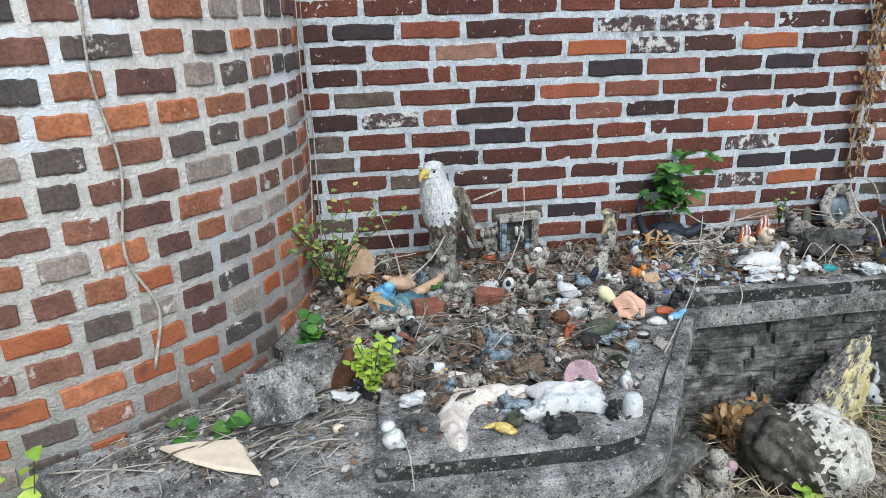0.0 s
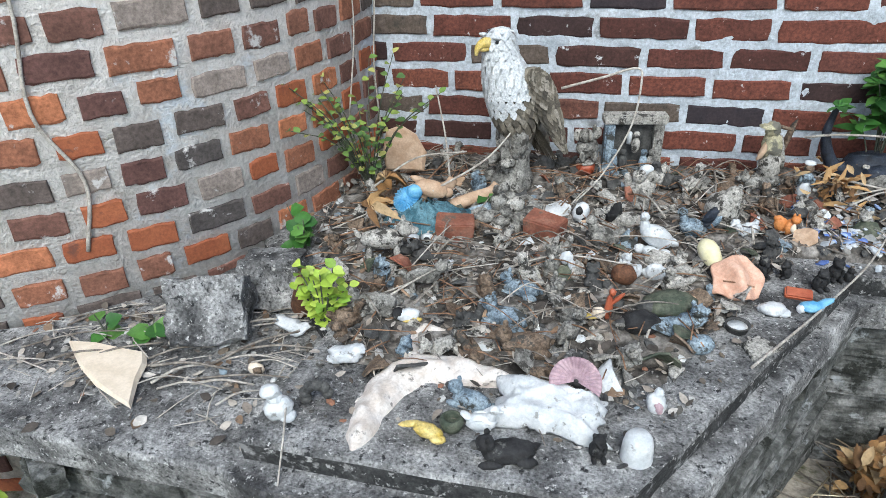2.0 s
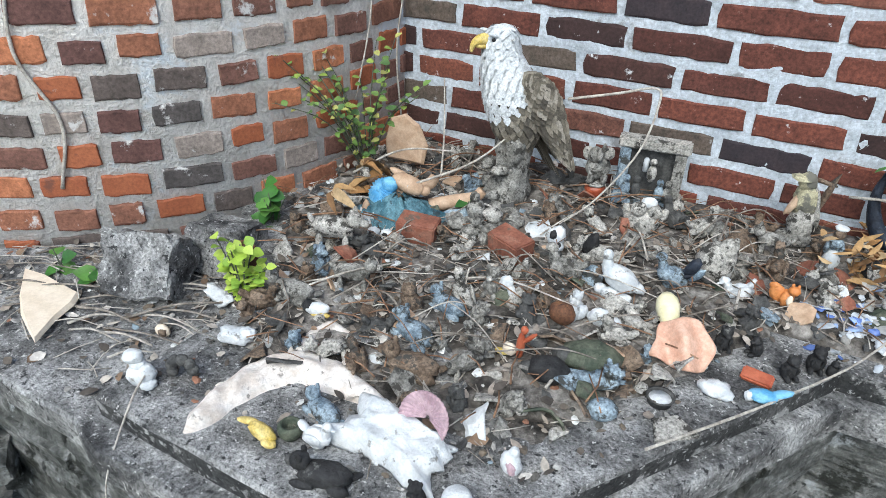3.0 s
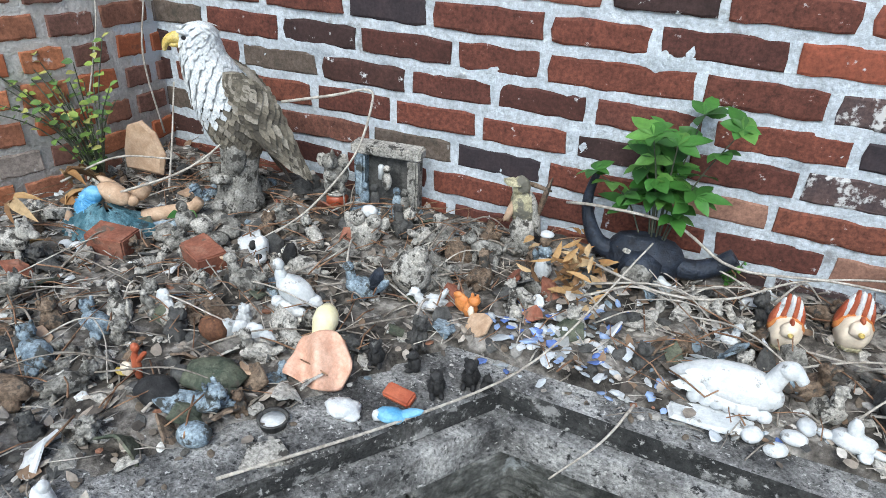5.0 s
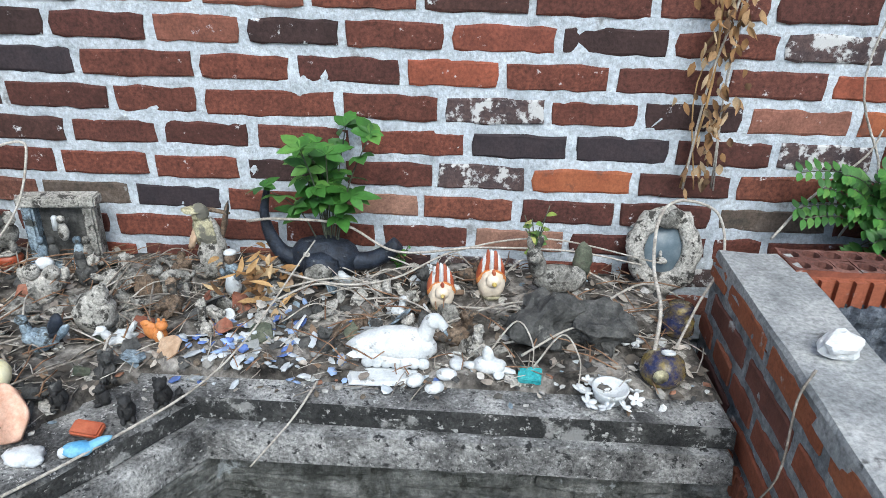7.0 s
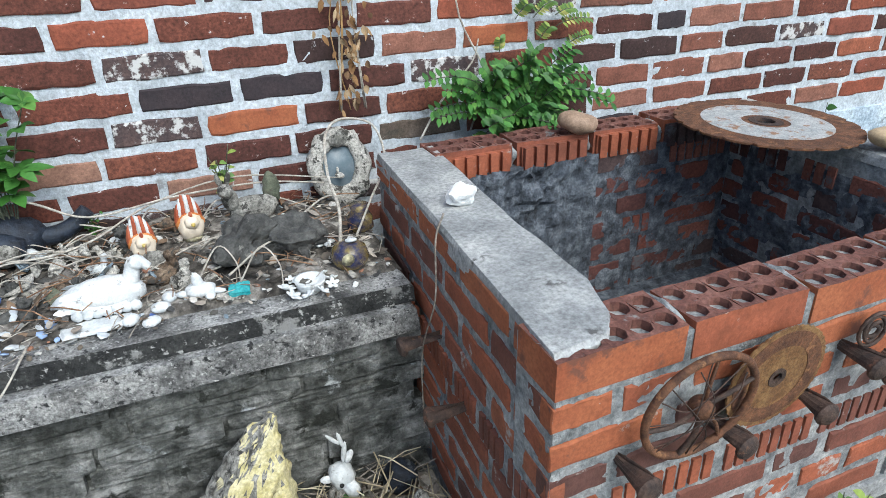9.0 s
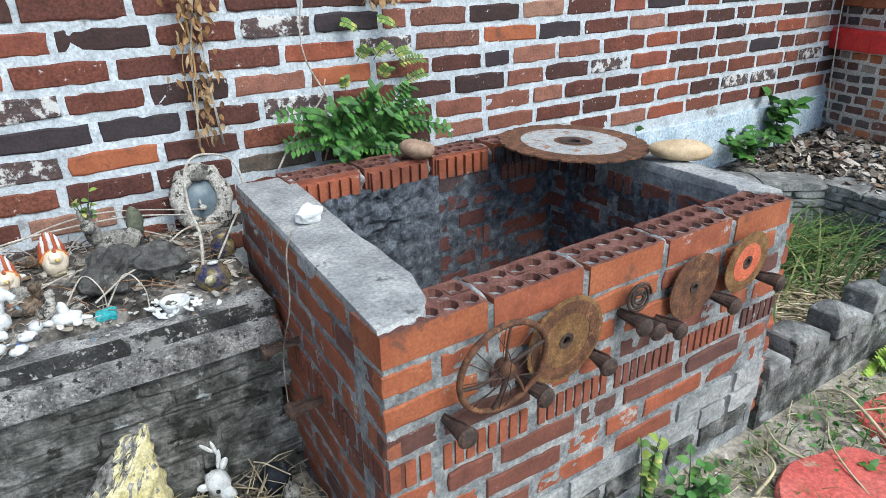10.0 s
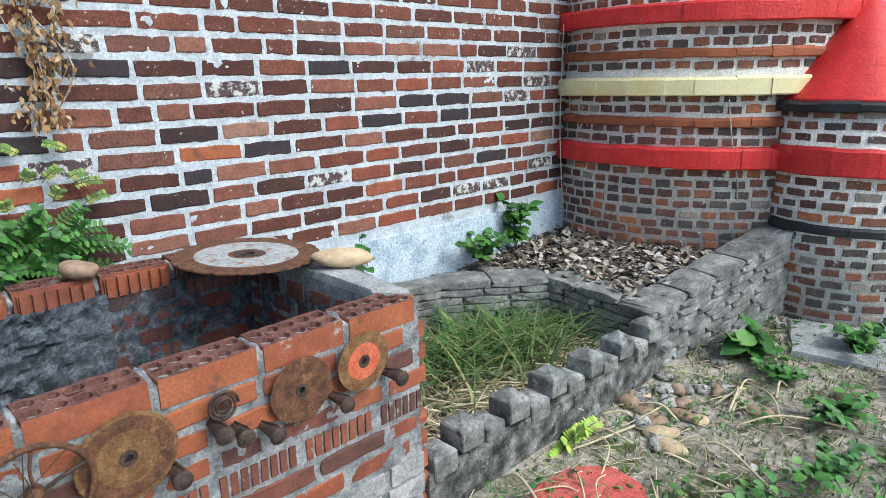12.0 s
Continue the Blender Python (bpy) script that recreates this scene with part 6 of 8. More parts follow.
# front of the platform
def mound(points, height, bm):
    """A low rounded relief along (x, y, half width) points, fading out at its rim."""
    pts = [Vector((x, y, 0)) for x, y, _ in points]
    line = spline(pts, 8)
    rows = []
    for i, p in enumerate(line):
        u = i / (len(line) - 1) * (len(points) - 1)
        a = min(int(u), len(points) - 2)
        w = points[a][2] + (points[a + 1][2] - points[a][2]) * (u - a)
        d = (line[min(i + 1, len(line) - 1)] - line[max(i - 1, 0)]).normalized()
        side = Vector((-d.y, d.x, 0))
        row = []
        for k in range(13):
            c = k / 6 - 1
            q = p + side * (c * w * (1 + 0.22 * noise.noise(p * 40 + Vector((k > 6, 0, 0)) * 9)))
            row.append(bm.verts.new(q + Vector((0, 0, height * (1 - c * c) ** 0.6 * (1 + 0.5 * noise.noise(q * 38)) * min(1, w / 0.02) - 0.003))))
        rows.append(row)
    for a, b in zip(rows, rows[1:]):
        for k in range(12):
            bm.faces.new((a[k], a[k + 1], b[k + 1], b[k])).smooth = True


plain("f_plaster", (0.60, 0.53, 0.47), (0.78, 0.74, 0.70), 0.7, 0.5, (0.24, 0.22, 0.20), 0.60, sc=34, grain=0.2)
goose = bmesh.new()
mound([(-0.075, 1.312, 0.002), (-0.072, 1.34, 0.020), (-0.072, 1.40, 0.030), (-0.060, 1.462, 0.038), (-0.02, 1.515, 0.040), (0.04, 1.522, 0.035), (0.10, 1.516, 0.026), (0.168, 1.512, 0.008)], 0.022, goose)
mound([(-0.022, 1.515, 0.002), (-0.038, 1.545, 0.016), (-0.05, 1.58, 0.013), (-0.052, 1.612, 0.012), (-0.036, 1.634, 0.014), (0.002, 1.638, 0.004)], 0.020, goose)
bmesh.ops.recalc_face_normals(goose, faces=goose.faces[:])
single("plaster_goose", goose, "f_plaster", "flat white plaster goose with a raised neck lying on the slab", "ornament", pose(0, 0, 0.702))
cl = bmesh.new()
bmesh.ops.create_grid(cl, x_segments=26, y_segments=16, size=1)
for v in cl.verts:
    x, y = v.co.x, v.co.y
    e = max(abs(x), abs(y))
    w = 1 + 0.38 * noise.noise(Vector((x * 2, y * 2, 5))) + 0.12 * noise.noise(Vector((x * 6, y * 6, 2)))
    v.co = Vector((x * 0.088 * w, y * 0.045 * w, 0.034 + 0.010 * noise.noise(Vector((x * 3, y * 3, 0))) + 0.005 * noise.noise(Vector((x * 8, y * 8, 1))) - 0.03 * max(0, e - 0.72) / 0.28))
ex = bmesh.ops.extrude_face_region(cl, geom=cl.faces[:])
for g in ex["geom"]:
    if isinstance(g, bmesh.types.BMVert):
        g.co.z = min(g.co.z - 0.006, 0.002 if g.is_boundary else g.co.z - 0.006)
bmesh.ops.recalc_face_normals(cl, faces=cl.faces[:])
single("china_slab", smooth(cl), "f_white", "crumpled white glazed china slab", "slab", at(0.215, 1.445, -8, 1, 0.012, 8))
def grid_cloth(wide, high):
    """A rounded ceramic slab with soft vertical folds, leaning in the xy plane."""
    bm = bmesh.new()
    n = 18
    rows = []
    for j in range(n + 1):
        v = 2 * j / n - 1
        row = []
        for i in range(n + 1):
            u = 2 * i / n - 1
            x = u * math.sqrt(1 - 0.30 * v * v) * wide / 2 * (1 - 0.14 * v + 0.10 * math.sin(3.1 * v + 1.4 * u))
            y = v * math.sqrt(1 - 0.28 * u * u) * high / 2 * (1 + 0.12 * math.sin(2.7 * u + 0.6))
            fold = 0.011 * math.cos(u * 5.5 + 1.8 * v) * (0.4 + 0.6 * (1 - v) / 2) + 0.010 * math.exp(-((u - 0.1) ** 2 + (v - 0.2) ** 2) * 6)
            row.append(bm.verts.new((x, y, 0.012 * (1 - u * u) + fold)))
        rows.append(row)
    for a, b in zip(rows, rows[1:]):
        for i in range(n):
            bm.faces.new((a[i], a[i + 1], b[i + 1], b[i])).smooth = True
    ex = bmesh.ops.extrude_face_region(bm, geom=bm.faces[:])
    bmesh.ops.translate(bm, verts=[g for g in ex["geom"] if isinstance(g, bmesh.types.BMVert)], vec=(0, 0, -0.008))
    bmesh.ops.recalc_face_normals(bm, faces=bm.faces[:])
    return bm


def fan_mesh(cup, wave):
    """A ridged scallop shell standing in the xz plane."""
    fan = bmesh.new()
    fv = [[fan.verts.new((r * math.sin(a), cup * r * r + wave * math.cos(a * 34) * r, r * math.cos(a))) for a in [radians(-110 + 220 * i / 90) for i in range(91)]] for r in (0.004, 0.014, 0.024, 0.034, 0.042)]
    for p, q in zip(fv, fv[1:]):
        for i in range(90):
            fan.faces.new((p[i], p[i + 1], q[i + 1], q[i])).smooth = True
    ex = bmesh.ops.extrude_face_region(fan, geom=fan.faces[:])
    bmesh.ops.translate(fan, verts=[g for g in ex["geom"] if isinstance(g, bmesh.types.BMVert)], vec=(0, 0.003, 0))
    bmesh.ops.recalc_face_normals(fan, faces=fan.faces[:])
    return fan


single("fan_shell", fan_mesh(-8, 0.03), "f_purple", "mauve scallop shell standing upright", "shell", at(0.255, 1.478, -6, 1.0, 0.055, -28))
drape = grid_cloth(0.100, 0.088)
single("draped_piece", drape, "f_peach", "peach glazed ceramic piece with draped folds", "ceramic piece", at(0.552, 1.858, 10, 1.0, 0.034, 40))
figure("fish_figure", "yellow china fish on the slab", "figurine", [("f_yellow", 0, 0, 1.6, 2.6, 1.3, 1.3, 0, 20, 0), ("f_yellow", -3.0, 0.2, 2.4, 2.0, 0.7, 0.5, 0, -6, 10), ("f_yellow", 1.8, -0.8, 0.8, 1.4, 0.9, 0.7)], at(0.035, 1.365, 0, 0.95))
single("clay_pot", smooth(lathe([(0.014, 0), (0.021, 0.012), (0.022, 0.024), (0.017, 0.03), (0.013, 0.03), (0.014, 0.02), (0.0, 0.012)], 22)), "f_green", "tiny mossy clay pot", "pot", at(0.068, 1.39, 0, 0.9))
figure("duckling_figure", "small white china duck on the slab", "figurine", bird("f_white", "f_white"), at(0.115, 1.395, 180, 0.8))
figure("panther_figure", "black china panther lying down", "figurine", lying("f_black", "f_dark"), at(0.165, 1.345, 14, 1.15))
figure("cub_figure", "small black bear cub by the slab edge", "figurine", sitter("f_black"), at(0.295, 1.375, 10, 0.8))
figure("grey_hippo", "blue-grey lying animal figure", "figurine", lying("f_bluegrey", "f_dark"), at(0.09, 1.445, -20, 1.0))
cup = single("china_cup", smooth(lathe([(0.024, 0), (0.0245, 0.004), (0.0225, 0.03), (0.020, 0.042), (0.015, 0.049), (0.0, 0.051)], 28)), "f_white", "small white china cup upside down", "cup", at(0.352, 1.385, 0, 1.0))
figure("cat_figure", "broken white china cat", "figurine", [("f_white", 0, 0, 2.2, 2.3, 1.8, 2.2), ("f_white", -0.8, 0.2, 5.4, 1.6, 1.3, 1.2), ("f_white", -0.2, 0.1, 4.0, 1.3, 1.2, 0.9), ("f_white", 1.4, -0.8, 1.0, 1.3, 1.2, 0.9)], at(-0.215, 1.36, 20, 1.05))
figure("curled_stone", "dark curled stone piece", "stone piece", [("f_dark", 2.2 * math.cos(a), 0, 3 + 2.2 * math.sin(a), 1.2, 1.1, 1.2) for a in [k * 0.7 for k in range(6)]], at(-0.165, 1.40, 20, 0.85))
figure("crumpled_shell", "white broken oyster shell", "shell", [("f_white", 0, 0, 1.4, 3.2, 2.2, 1.4, 0, 12, 20), ("f_white", 2.0, 1, 2.0, 1.6, 1.4, 1.0), ("f_white", -2, -1, 0.8, 1.6, 1.2, 0.8)], at(-0.155, 1.515, 0, 0.95), rough=0.3)
figure("donkey_figure", "grey stone donkey lying down", "figurine", lying("f_grey"), at(-0.15, 1.66, 10, 1.35))
figure("penguin_figure", "black and white penguin lying on its side", "figurine", [("f_white", 0, 0, 1.6, 2.6, 1.4, 1.4), ("f_black", -1.8, 0.2, 1.9, 1.4, 1.3, 1.3), ("f_yellow", 1.0, -1.0, 0.9, 2.0, 0.6, 0.6)], at(-0.075, 1.645, 16, 0.95))
figure("lamb_figure", "grey lamb standing on the rubble", "figurine", standing("f_grey", "f_pale"), at(-0.07, 1.755, 200, 1.2))
figure("sheep_figure", "blue-grey ram lying on the litter", "figurine", lying("f_bluegrey"), at(0.115, 1.685, -20, 1.25))
figure("rabbit_figure", "pale blue-grey rabbit on the soil", "figurine", lying("f_bluegrey", "f_pale"), at(0.13, 1.79, -16, 1.1))
figure("log_dog", "brown dog lying by a log", "figurine", lying("f_brown"), at(0.16, 1.60, 8, 1.3))
figure("conch_shell", "white spiral shell on the slab", "shell", [("f_white", 0, 0, 1.4, 1.5, 1.2, 2.2, 0, -14, 0), ("f_purple", 0.3, -0.7, 1.4, 0.7, 0.7, 1.4, 0, -14, 0), ("f_white", 0.2, 0.2, 3.4, 0.8, 0.8, 0.9)], at(0.385, 1.495, 0, 1.05))
figure("red_figure", "thin red-brown figure with raised arm", "figurine", [("f_red", 0, 0, 2.6, 0.7, 0.6, 2.8), ("f_red", 0.4, 0, 5.8, 0.6, 0.6, 0.8), ("f_red", 1.2, 0, 4.4, 0.4, 0.4, 2.0, 0, 40, 0), ("f_cream", -1.6, -0.4, 1.6, 1.2, 0.8, 1.2), ("f_yellow", -2.8, -0.6, 0.8, 1.2, 0.6, 0.5)], at(0.305, 1.72, 0, 1.1))
figure("turtle_dark", "black turtle on the litter", "figurine", [("f_black", 0, 0, 2.0, 3.6, 2.8, 2.2), ("f_dark", -3.4, -0.6, 1.6, 1.4, 1.2, 1.2)], at(0.365, 1.70, 0, 1.0))
figure("cow_figure", "pale cow figure among dry stems", "figurine", standing("f_pale"), at(-0.19, 1.86, 190, 1.6))
for x, y in ((-0.145, 1.945), (-0.11, 1.945)):
    figure("doll_shoe", "white and black doll shoe", "shoe", [("f_white", 0, 0, 1.3, 1.5, 1.3, 1.4), ("f_black", 0, -0.8, 1.6, 0.8, 0.7, 0.8)], at(x, y, 10, 1.0), "doll shoes")
# fallen doll
def doll():
    bm = bmesh.new()
    slots = ["f_dress", "f_skyblue", "f_tan"]
    n = 40
    rows = []
    for r, h in ((0.016, 0.058), (0.036, 0.052), (0.060, 0.038), (0.086, 0.020), (0.098, 0.0)):
        rows.append([bm.verts.new(((r + 0.007 * math.cos(i * math.pi)) * math.cos(2 * math.pi * i / n) * 1.15 * (1 + 0.2 * noise.noise(Vector((i * 0.4, r * 9, 0)))), (r + 0.007 * math.cos(i * math.pi)) * math.sin(2 * math.pi * i / n) * 0.75, h + 0.022 * noise.noise(Vector((i * 0.7, h * 30, 2)))))for i in range(n)])
    for a, b in zip(rows, rows[1:]):
        for i in range(n):
            bm.faces.new((a[i], a[(i + 1) % n], b[(i + 1) % n], b[i])).smooth = True
    # pleated collar
    tilt = pose(-0.052, 0.0, 0.066, 44, -18, 0)
    pleats = 44
    rings = [[bm.verts.new(tilt @ Vector((r * math.cos(2 * math.pi * i / pleats), r * math.sin(2 * math.pi * i / pleats), h + fold * (1 if i % 2 else -1) + 0.004 * noise.noise(Vector((i * 0.5, r * 40, 1)))))) for i in range(pleats)] for r, h, fold in ((0.008, 0.010, 0.0), (0.020, 0.007, 0.0022), (0.033, -0.002, 0.004))]
    for a, b in zip(rings, rings[1:]):
        for i in range(pleats):
            bm.faces.new((a[i], b[i], b[(i + 1) % pleats], a[(i + 1) % pleats])).material_index = 1
    bm.faces.new(rings[0]).material_index = 1
    for lump in ((2, 1.0, 2.4, 8.5, 4.2, 2.2, 2.2, 0, 16, 0), (2, 5.0, 3.0, 7.2, 1.3, 1.2, 1.2), (2, -1.5, 4.4, 9.4, 3.4, 1.0, 1.0, 0, 30, 14), (1, -3.0, 0.6, 8.2, 2.0, 1.6, 2.0), (2, -7.4, -3.0, 2.4, 1.0, 1.0, 2.6)):
        add_blob(bm, *lump)
    bmesh.ops.recalc_face_normals(bm, faces=bm.faces[:])
    me = bpy.data.meshes.new("doll")
    bm.to_mesh(me)
    bm.free()
    for s in slots:
        me.materials.append(M[s])
    ob = new("doll", me)
    ob.matrix_world = at(-0.135, 2.045, 6, 1.0)
    return tagged(ob, "discarded doll in a faded blue dress lying on the soil", "doll")


doll()
shard_up = prism([(-0.055, 0.0), (0.05, 0.0), (0.058, 0.05), (0.03, 0.10), (-0.01, 0.125), (-0.05, 0.11), (-0.062, 0.05)], 0, 0.012, 0.004, 0.02)
single("tan_plate_shard", shard_up, "f_tan", "upright yellow-tan curved plate shard in the corner", "shard", at(-0.25, 2.265, 8, 1.0, 0.03, 78))
for x, y, z, r in ((-0.13, 2.09, 0.085, 0.05), (-0.035, 2.13, 0.05, 0.06)):
    single("clay_limb", smooth(tube(spline([(-r, 0, -0.012), (0, 0.004, 0.0), (r * 0.8, 0, 0.012), (r * 1.1, 0, 0.03)], 6), 0.018, 12, None, 0.7)), "f_tan", "broken tan clay limb beside the doll", "clay piece", at(x, y, 30, 1, z - 0.02), "clay limbs")
for x, y, t in ((-0.055, 1.99, 12), (0.155, 2.03, -22)):
    bm = box(-0.05, 0.05, -0.032, 0.032, 0, 0.058, 0.004)
    for v in bm.verts:
        v.co += 0.005 * Vector((noise.noise(v.co * 30), noise.noise(v.co * 30 + Vector((5, 0, 0))), noise.noise(v.co * 30 + Vector((0, 5, 0)))))
    bmesh.ops.recalc_face_normals(bm, faces=bm.faces)
    single("brick_half", bm, "brick_fallen", "broken half brick lying on the soil", "brick", at(x, y, t, 0.9, 0.0, 6, 4), "broken bricks")

# left slab: concrete lumps and the cream shard
for x, y, sx, sy, sz, t, tx, lab in ((-0.475, 1.60, 0.075, 0.05, 0.065, 18, -34, "rough grey concrete chunk leaning on the tower"), (-0.405, 1.75, 0.065, 0.05, 0.055, 10, -14, "second rough concrete chunk by the tower")):
    bm = stone_mesh(sx * 1.35, sy * 1.35, sz * 1.35, x * 9, 0.12, 4, True)
    for v in bm.verts:
        for i, lim in enumerate((sx, sy, sz)):
            v.co[i] = max(-lim, min(lim, v.co[i] * 1.2))
        v.co += v.normal * (0.010 * noise.noise(v.co * 25) + 0.007 * noise.noise(v.co * 70))
    single("concrete_chunk", bm, "concrete", lab, "concrete", pose(x, y, 0.655 + sz * 0.92, tx, 0, t))
shard = prism([(-0.08, -0.0), (-0.019, -0.037), (0.045, -0.062), (0.084, -0.077), (0.052, -0.013), (0.036, 0.038), (0.014, 0.07), (-0.03, 0.073), (-0.105, 0.075), (-0.16, 0.067)], -0.004, 0.005, 0.002, 0.03)
single("cream_shard", shard, "f_cream", "large cream ceramic plate shard", "shard", pose(-0.585, 1.432, 0.672, -2, 1, 0))
figure("paper_scrap", "crumpled white plastic scrap", "scrap", [("f_white", 0, 0, 1.4, 3.0, 1.6, 0.8, 20, 20, 0), ("f_white", 2.4, -0.8, 1.0, 2.2, 1.2, 0.5, 30, -20, 20), ("f_skyblue", -2.0, 0.6, 1.6, 1.0, 0.9, 0.8)], pose(-0.325, 1.635, 0.66), rough=0.4)
figure("snail_shell", "small brown and white snail shell", "shell", [("f_cream", 0, 0, 1.2, 1.6, 1.0, 1.3), ("f_brown", 0.6, -0.6, 1.3, 0.9, 0.7, 0.9)], pose(-0.335, 1.50, 0.655))
single("rust_pipe", smooth(lathe([(0.03, 0), (0.032, 0.01), (0.03, 0.12), (0.026, 0.125), (0.0, 0.12)], 20)), "rust", "rusty clay pipe stub by the tower", "pipe", pose(-0.33, 1.72, 0.66, 20, 24, 0))

# generic worn statuettes crowding the soil
rg = random.Random(77)
taken = [(o.matrix_world.translation.x, o.matrix_world.translation.y) for o in scene.objects if o.parent is None and 0.6 < o.matrix_world.translation.z < 0.86]
kinds = (("sitting animal", sitter), ("standing animal", standing), ("lying animal", lying), ("bird", bird))
tones = (("grey", "f_grey"), ("pale grey", "f_pale"), ("dark", "f_dark"), ("brown", "f_brown"), ("blue-grey", "f_bluegrey"), ("grey", "f_grey"), ("pale grey", "f_pale"), ("off-white", "f_white"), ("brown", "f_brown"), ("dark", "f_dark"))
made = 0
for _ in range(4000):
    if made >= 100:
        break
    x, y = rg.uniform(-0.35, 1.3), rg.uniform(1.42, 2.42)
    if not on_top(x, y) or x > 0.8 and y < 2.12 or min(math.hypot(x - a, y - b) for a, b in taken) < 0.046:
        continue
    taken.append((x, y))
    (kn, kf), (tn, tm) = rg.choice(kinds), rg.choice(tones)
    figure(kn.split()[-1] + "_statuette", f"weathered {tn} {kn} statuette on littered soil", "figurine", kf(tm) if kf is not bird else bird(tm, tm), at(x, y, rg.uniform(0, 360), rg.uniform(0.6, 1.15), -0.010, rg.uniform(-25, 25), rg.uniform(-25, 25)), "worn statuettes", 0.45)
    made += 1

# broken pieces: curved plates with ragged outlines
def shard_mesh(size, seed):
    rnd = random.Random(seed)
    bm = bmesh.new()
    n = rnd.randrange(6, 10)
    bow, twist = rnd.uniform(4, 16), rnd.uniform(-8, 8)
    rim = [(size * rnd.uniform(0.5, 1.15) * math.cos(2 * math.pi * i / n), size * rnd.uniform(0.4, 0.9) * math.sin(2 * math.pi * i / n)) for i in range(n)]
    layers = []
    for dz in (0.0, 0.004):
        hub = bm.verts.new((0, 0, dz))
        rings = [[bm.verts.new((x * k, y * k, dz - bow * (x * k) ** 2 + twist * x * y * k * k + 0.003 * noise.noise(Vector((x * 90, y * 90, seed))))) for x, y in rim] for k in (0.55, 1.0)]
        for i in range(n):
            j = (i + 1) % n
            for q in ((hub, rings[0][i], rings[0][j]), (rings[0][i], rings[1][i], rings[1][j], rings[0][j])):
                bm.faces.new(q if dz else q[::-1])
        layers.append(rings[1])
    for i in range(n):
        j = (i + 1) % n
        bm.faces.new((layers[0][i], layers[0][j], layers[1][j], layers[1][i]))
    bmesh.ops.recalc_face_normals(bm, faces=bm.faces[:])
    return bm


made = 0
for _ in range(4000):
    if made >= 150:
        break
    x, y = rg.uniform(-0.35, 1.25), rg.uniform(1.45, 2.44)
    if not on_top(x, y) or x > 0.75 and y < 2.14 or min(math.hypot(x - a, y - b) for a, b in taken) < 0.026:
        continue
    taken.append((x, y))
    tn, tm = rg.choice(tones + (("tan", "f_tan"), ("grey-green", "f_green"), ("reddish", "brick_fallen")))
    single("ceramic_shard", shard_mesh(rg.uniform(0.018, 0.044), made + 5), tm, f"broken {tn} ceramic shard on littered soil", "shard", at(x, y, rg.uniform(0, 360), 1.0, rg.uniform(0.008, 0.02), rg.uniform(-55, 55), rg.uniform(-55, 55)), "broken shards")
    made += 1

# ---- in the hollow before the ledge ----
def low(x, y, turn=0, s=1.0, lift=0.0, tx=0, ty=0):
    return pose(x, y, ground_z(x, y) - 0.004 + lift, tx, ty, turn) @ Matrix.Scale(s, 4)


def two_tone(name, label, category, bm, first, other, rule, m):
    """A lump with two weathered faces, told apart by a rule over place and outward way."""
    bm.normal_update()
    for f in bm.faces:
        c = f.calc_center_median()
        f.material_index = 1 if rule(c, f.normal) + 0.6 * noise.noise(c * 30) + 0.7 * noise.noise(c * 110) > 0 else 0
    ob = single(name, bm, first, label, category, m)
    ob.data.materials.append(M[other])
    return ob


plain("f_lichen", (0.50, 0.44, 0.20), (0.72, 0.66, 0.42), 0.9, 1.0, (0.22, 0.19, 0.10), 0.58, sc=26, grain=0.4)
plain("f_shellwhite", (0.42, 0.42, 0.38), (0.68, 0.67, 0.62), 0.85, 0.9, (0.20, 0.18, 0.13), 0.57, sc=22, grain=0.4)
plain("f_wetdark", (0.03, 0.027, 0.022), (0.13, 0.115, 0.095), 0.6, 1.0, (0.20, 0.18, 0.15), 0.60, sc=40, grain=0.6)
# a leaning fan of crusted cement with a pointed top
fan = stone_mesh(0.118, 0.085, 0.19, 2.2, 0.16, 5)
for v in fan.verts:
    t = min(1.1, max(0.0, (v.co.z + 0.19) / 0.38))
    v.co.x = v.co.x * (1.08 - 0.80 * t ** 1.6) + 0.105 * t * t
    v.co.y *= 1.05 - 0.6 * t
    v.co += v.normal * (0.012 * noise.noise(v.co * 38) + 0.006 * noise.noise(v.co * 90))
two_tone("crusted_fan", "yellow and grey crusted cement fan with a pointed top", "ornament", fan, "f_grey", "f_lichen", lambda c, n: 0.9 * n.x - 0.5 * n.y + 2.5 * c.x - 0.25, low(1.292, 1.86, 0, 1.05, 0.185))
rock = stone_mesh(0.185, 0.12, 0.145, 4.6, 0.14, 5)
for v in rock.verts:
    ridge = abs(noise.noise(v.co * 16)) + 0.5 * abs(noise.noise(v.co * 34))
    v.co += v.normal * (0.045 * ridge * (1 if v.co.x < 0.06 else 0.35))
two_tone("lichen_boulder", "large mossy boulder, yellow-white on one end and dark on the other", "boulder", rock, "f_wetdark", "f_shellwhite", lambda c, n: 5.5 * c.x + 2.5 * c.z + 0.05, low(1.05, 1.62, -8, 1.0, 0.125, 0, 8))
single("netted_stone", stone_mesh(0.075, 0.06, 0.07, 9.2, 0.22, 4), "f_bluegrey", "round blue-grey stone under dry stems", "stone", low(1.20, 1.80, 20, 1, 0.06))
bm = bmesh.new()
rh = random.Random(19)
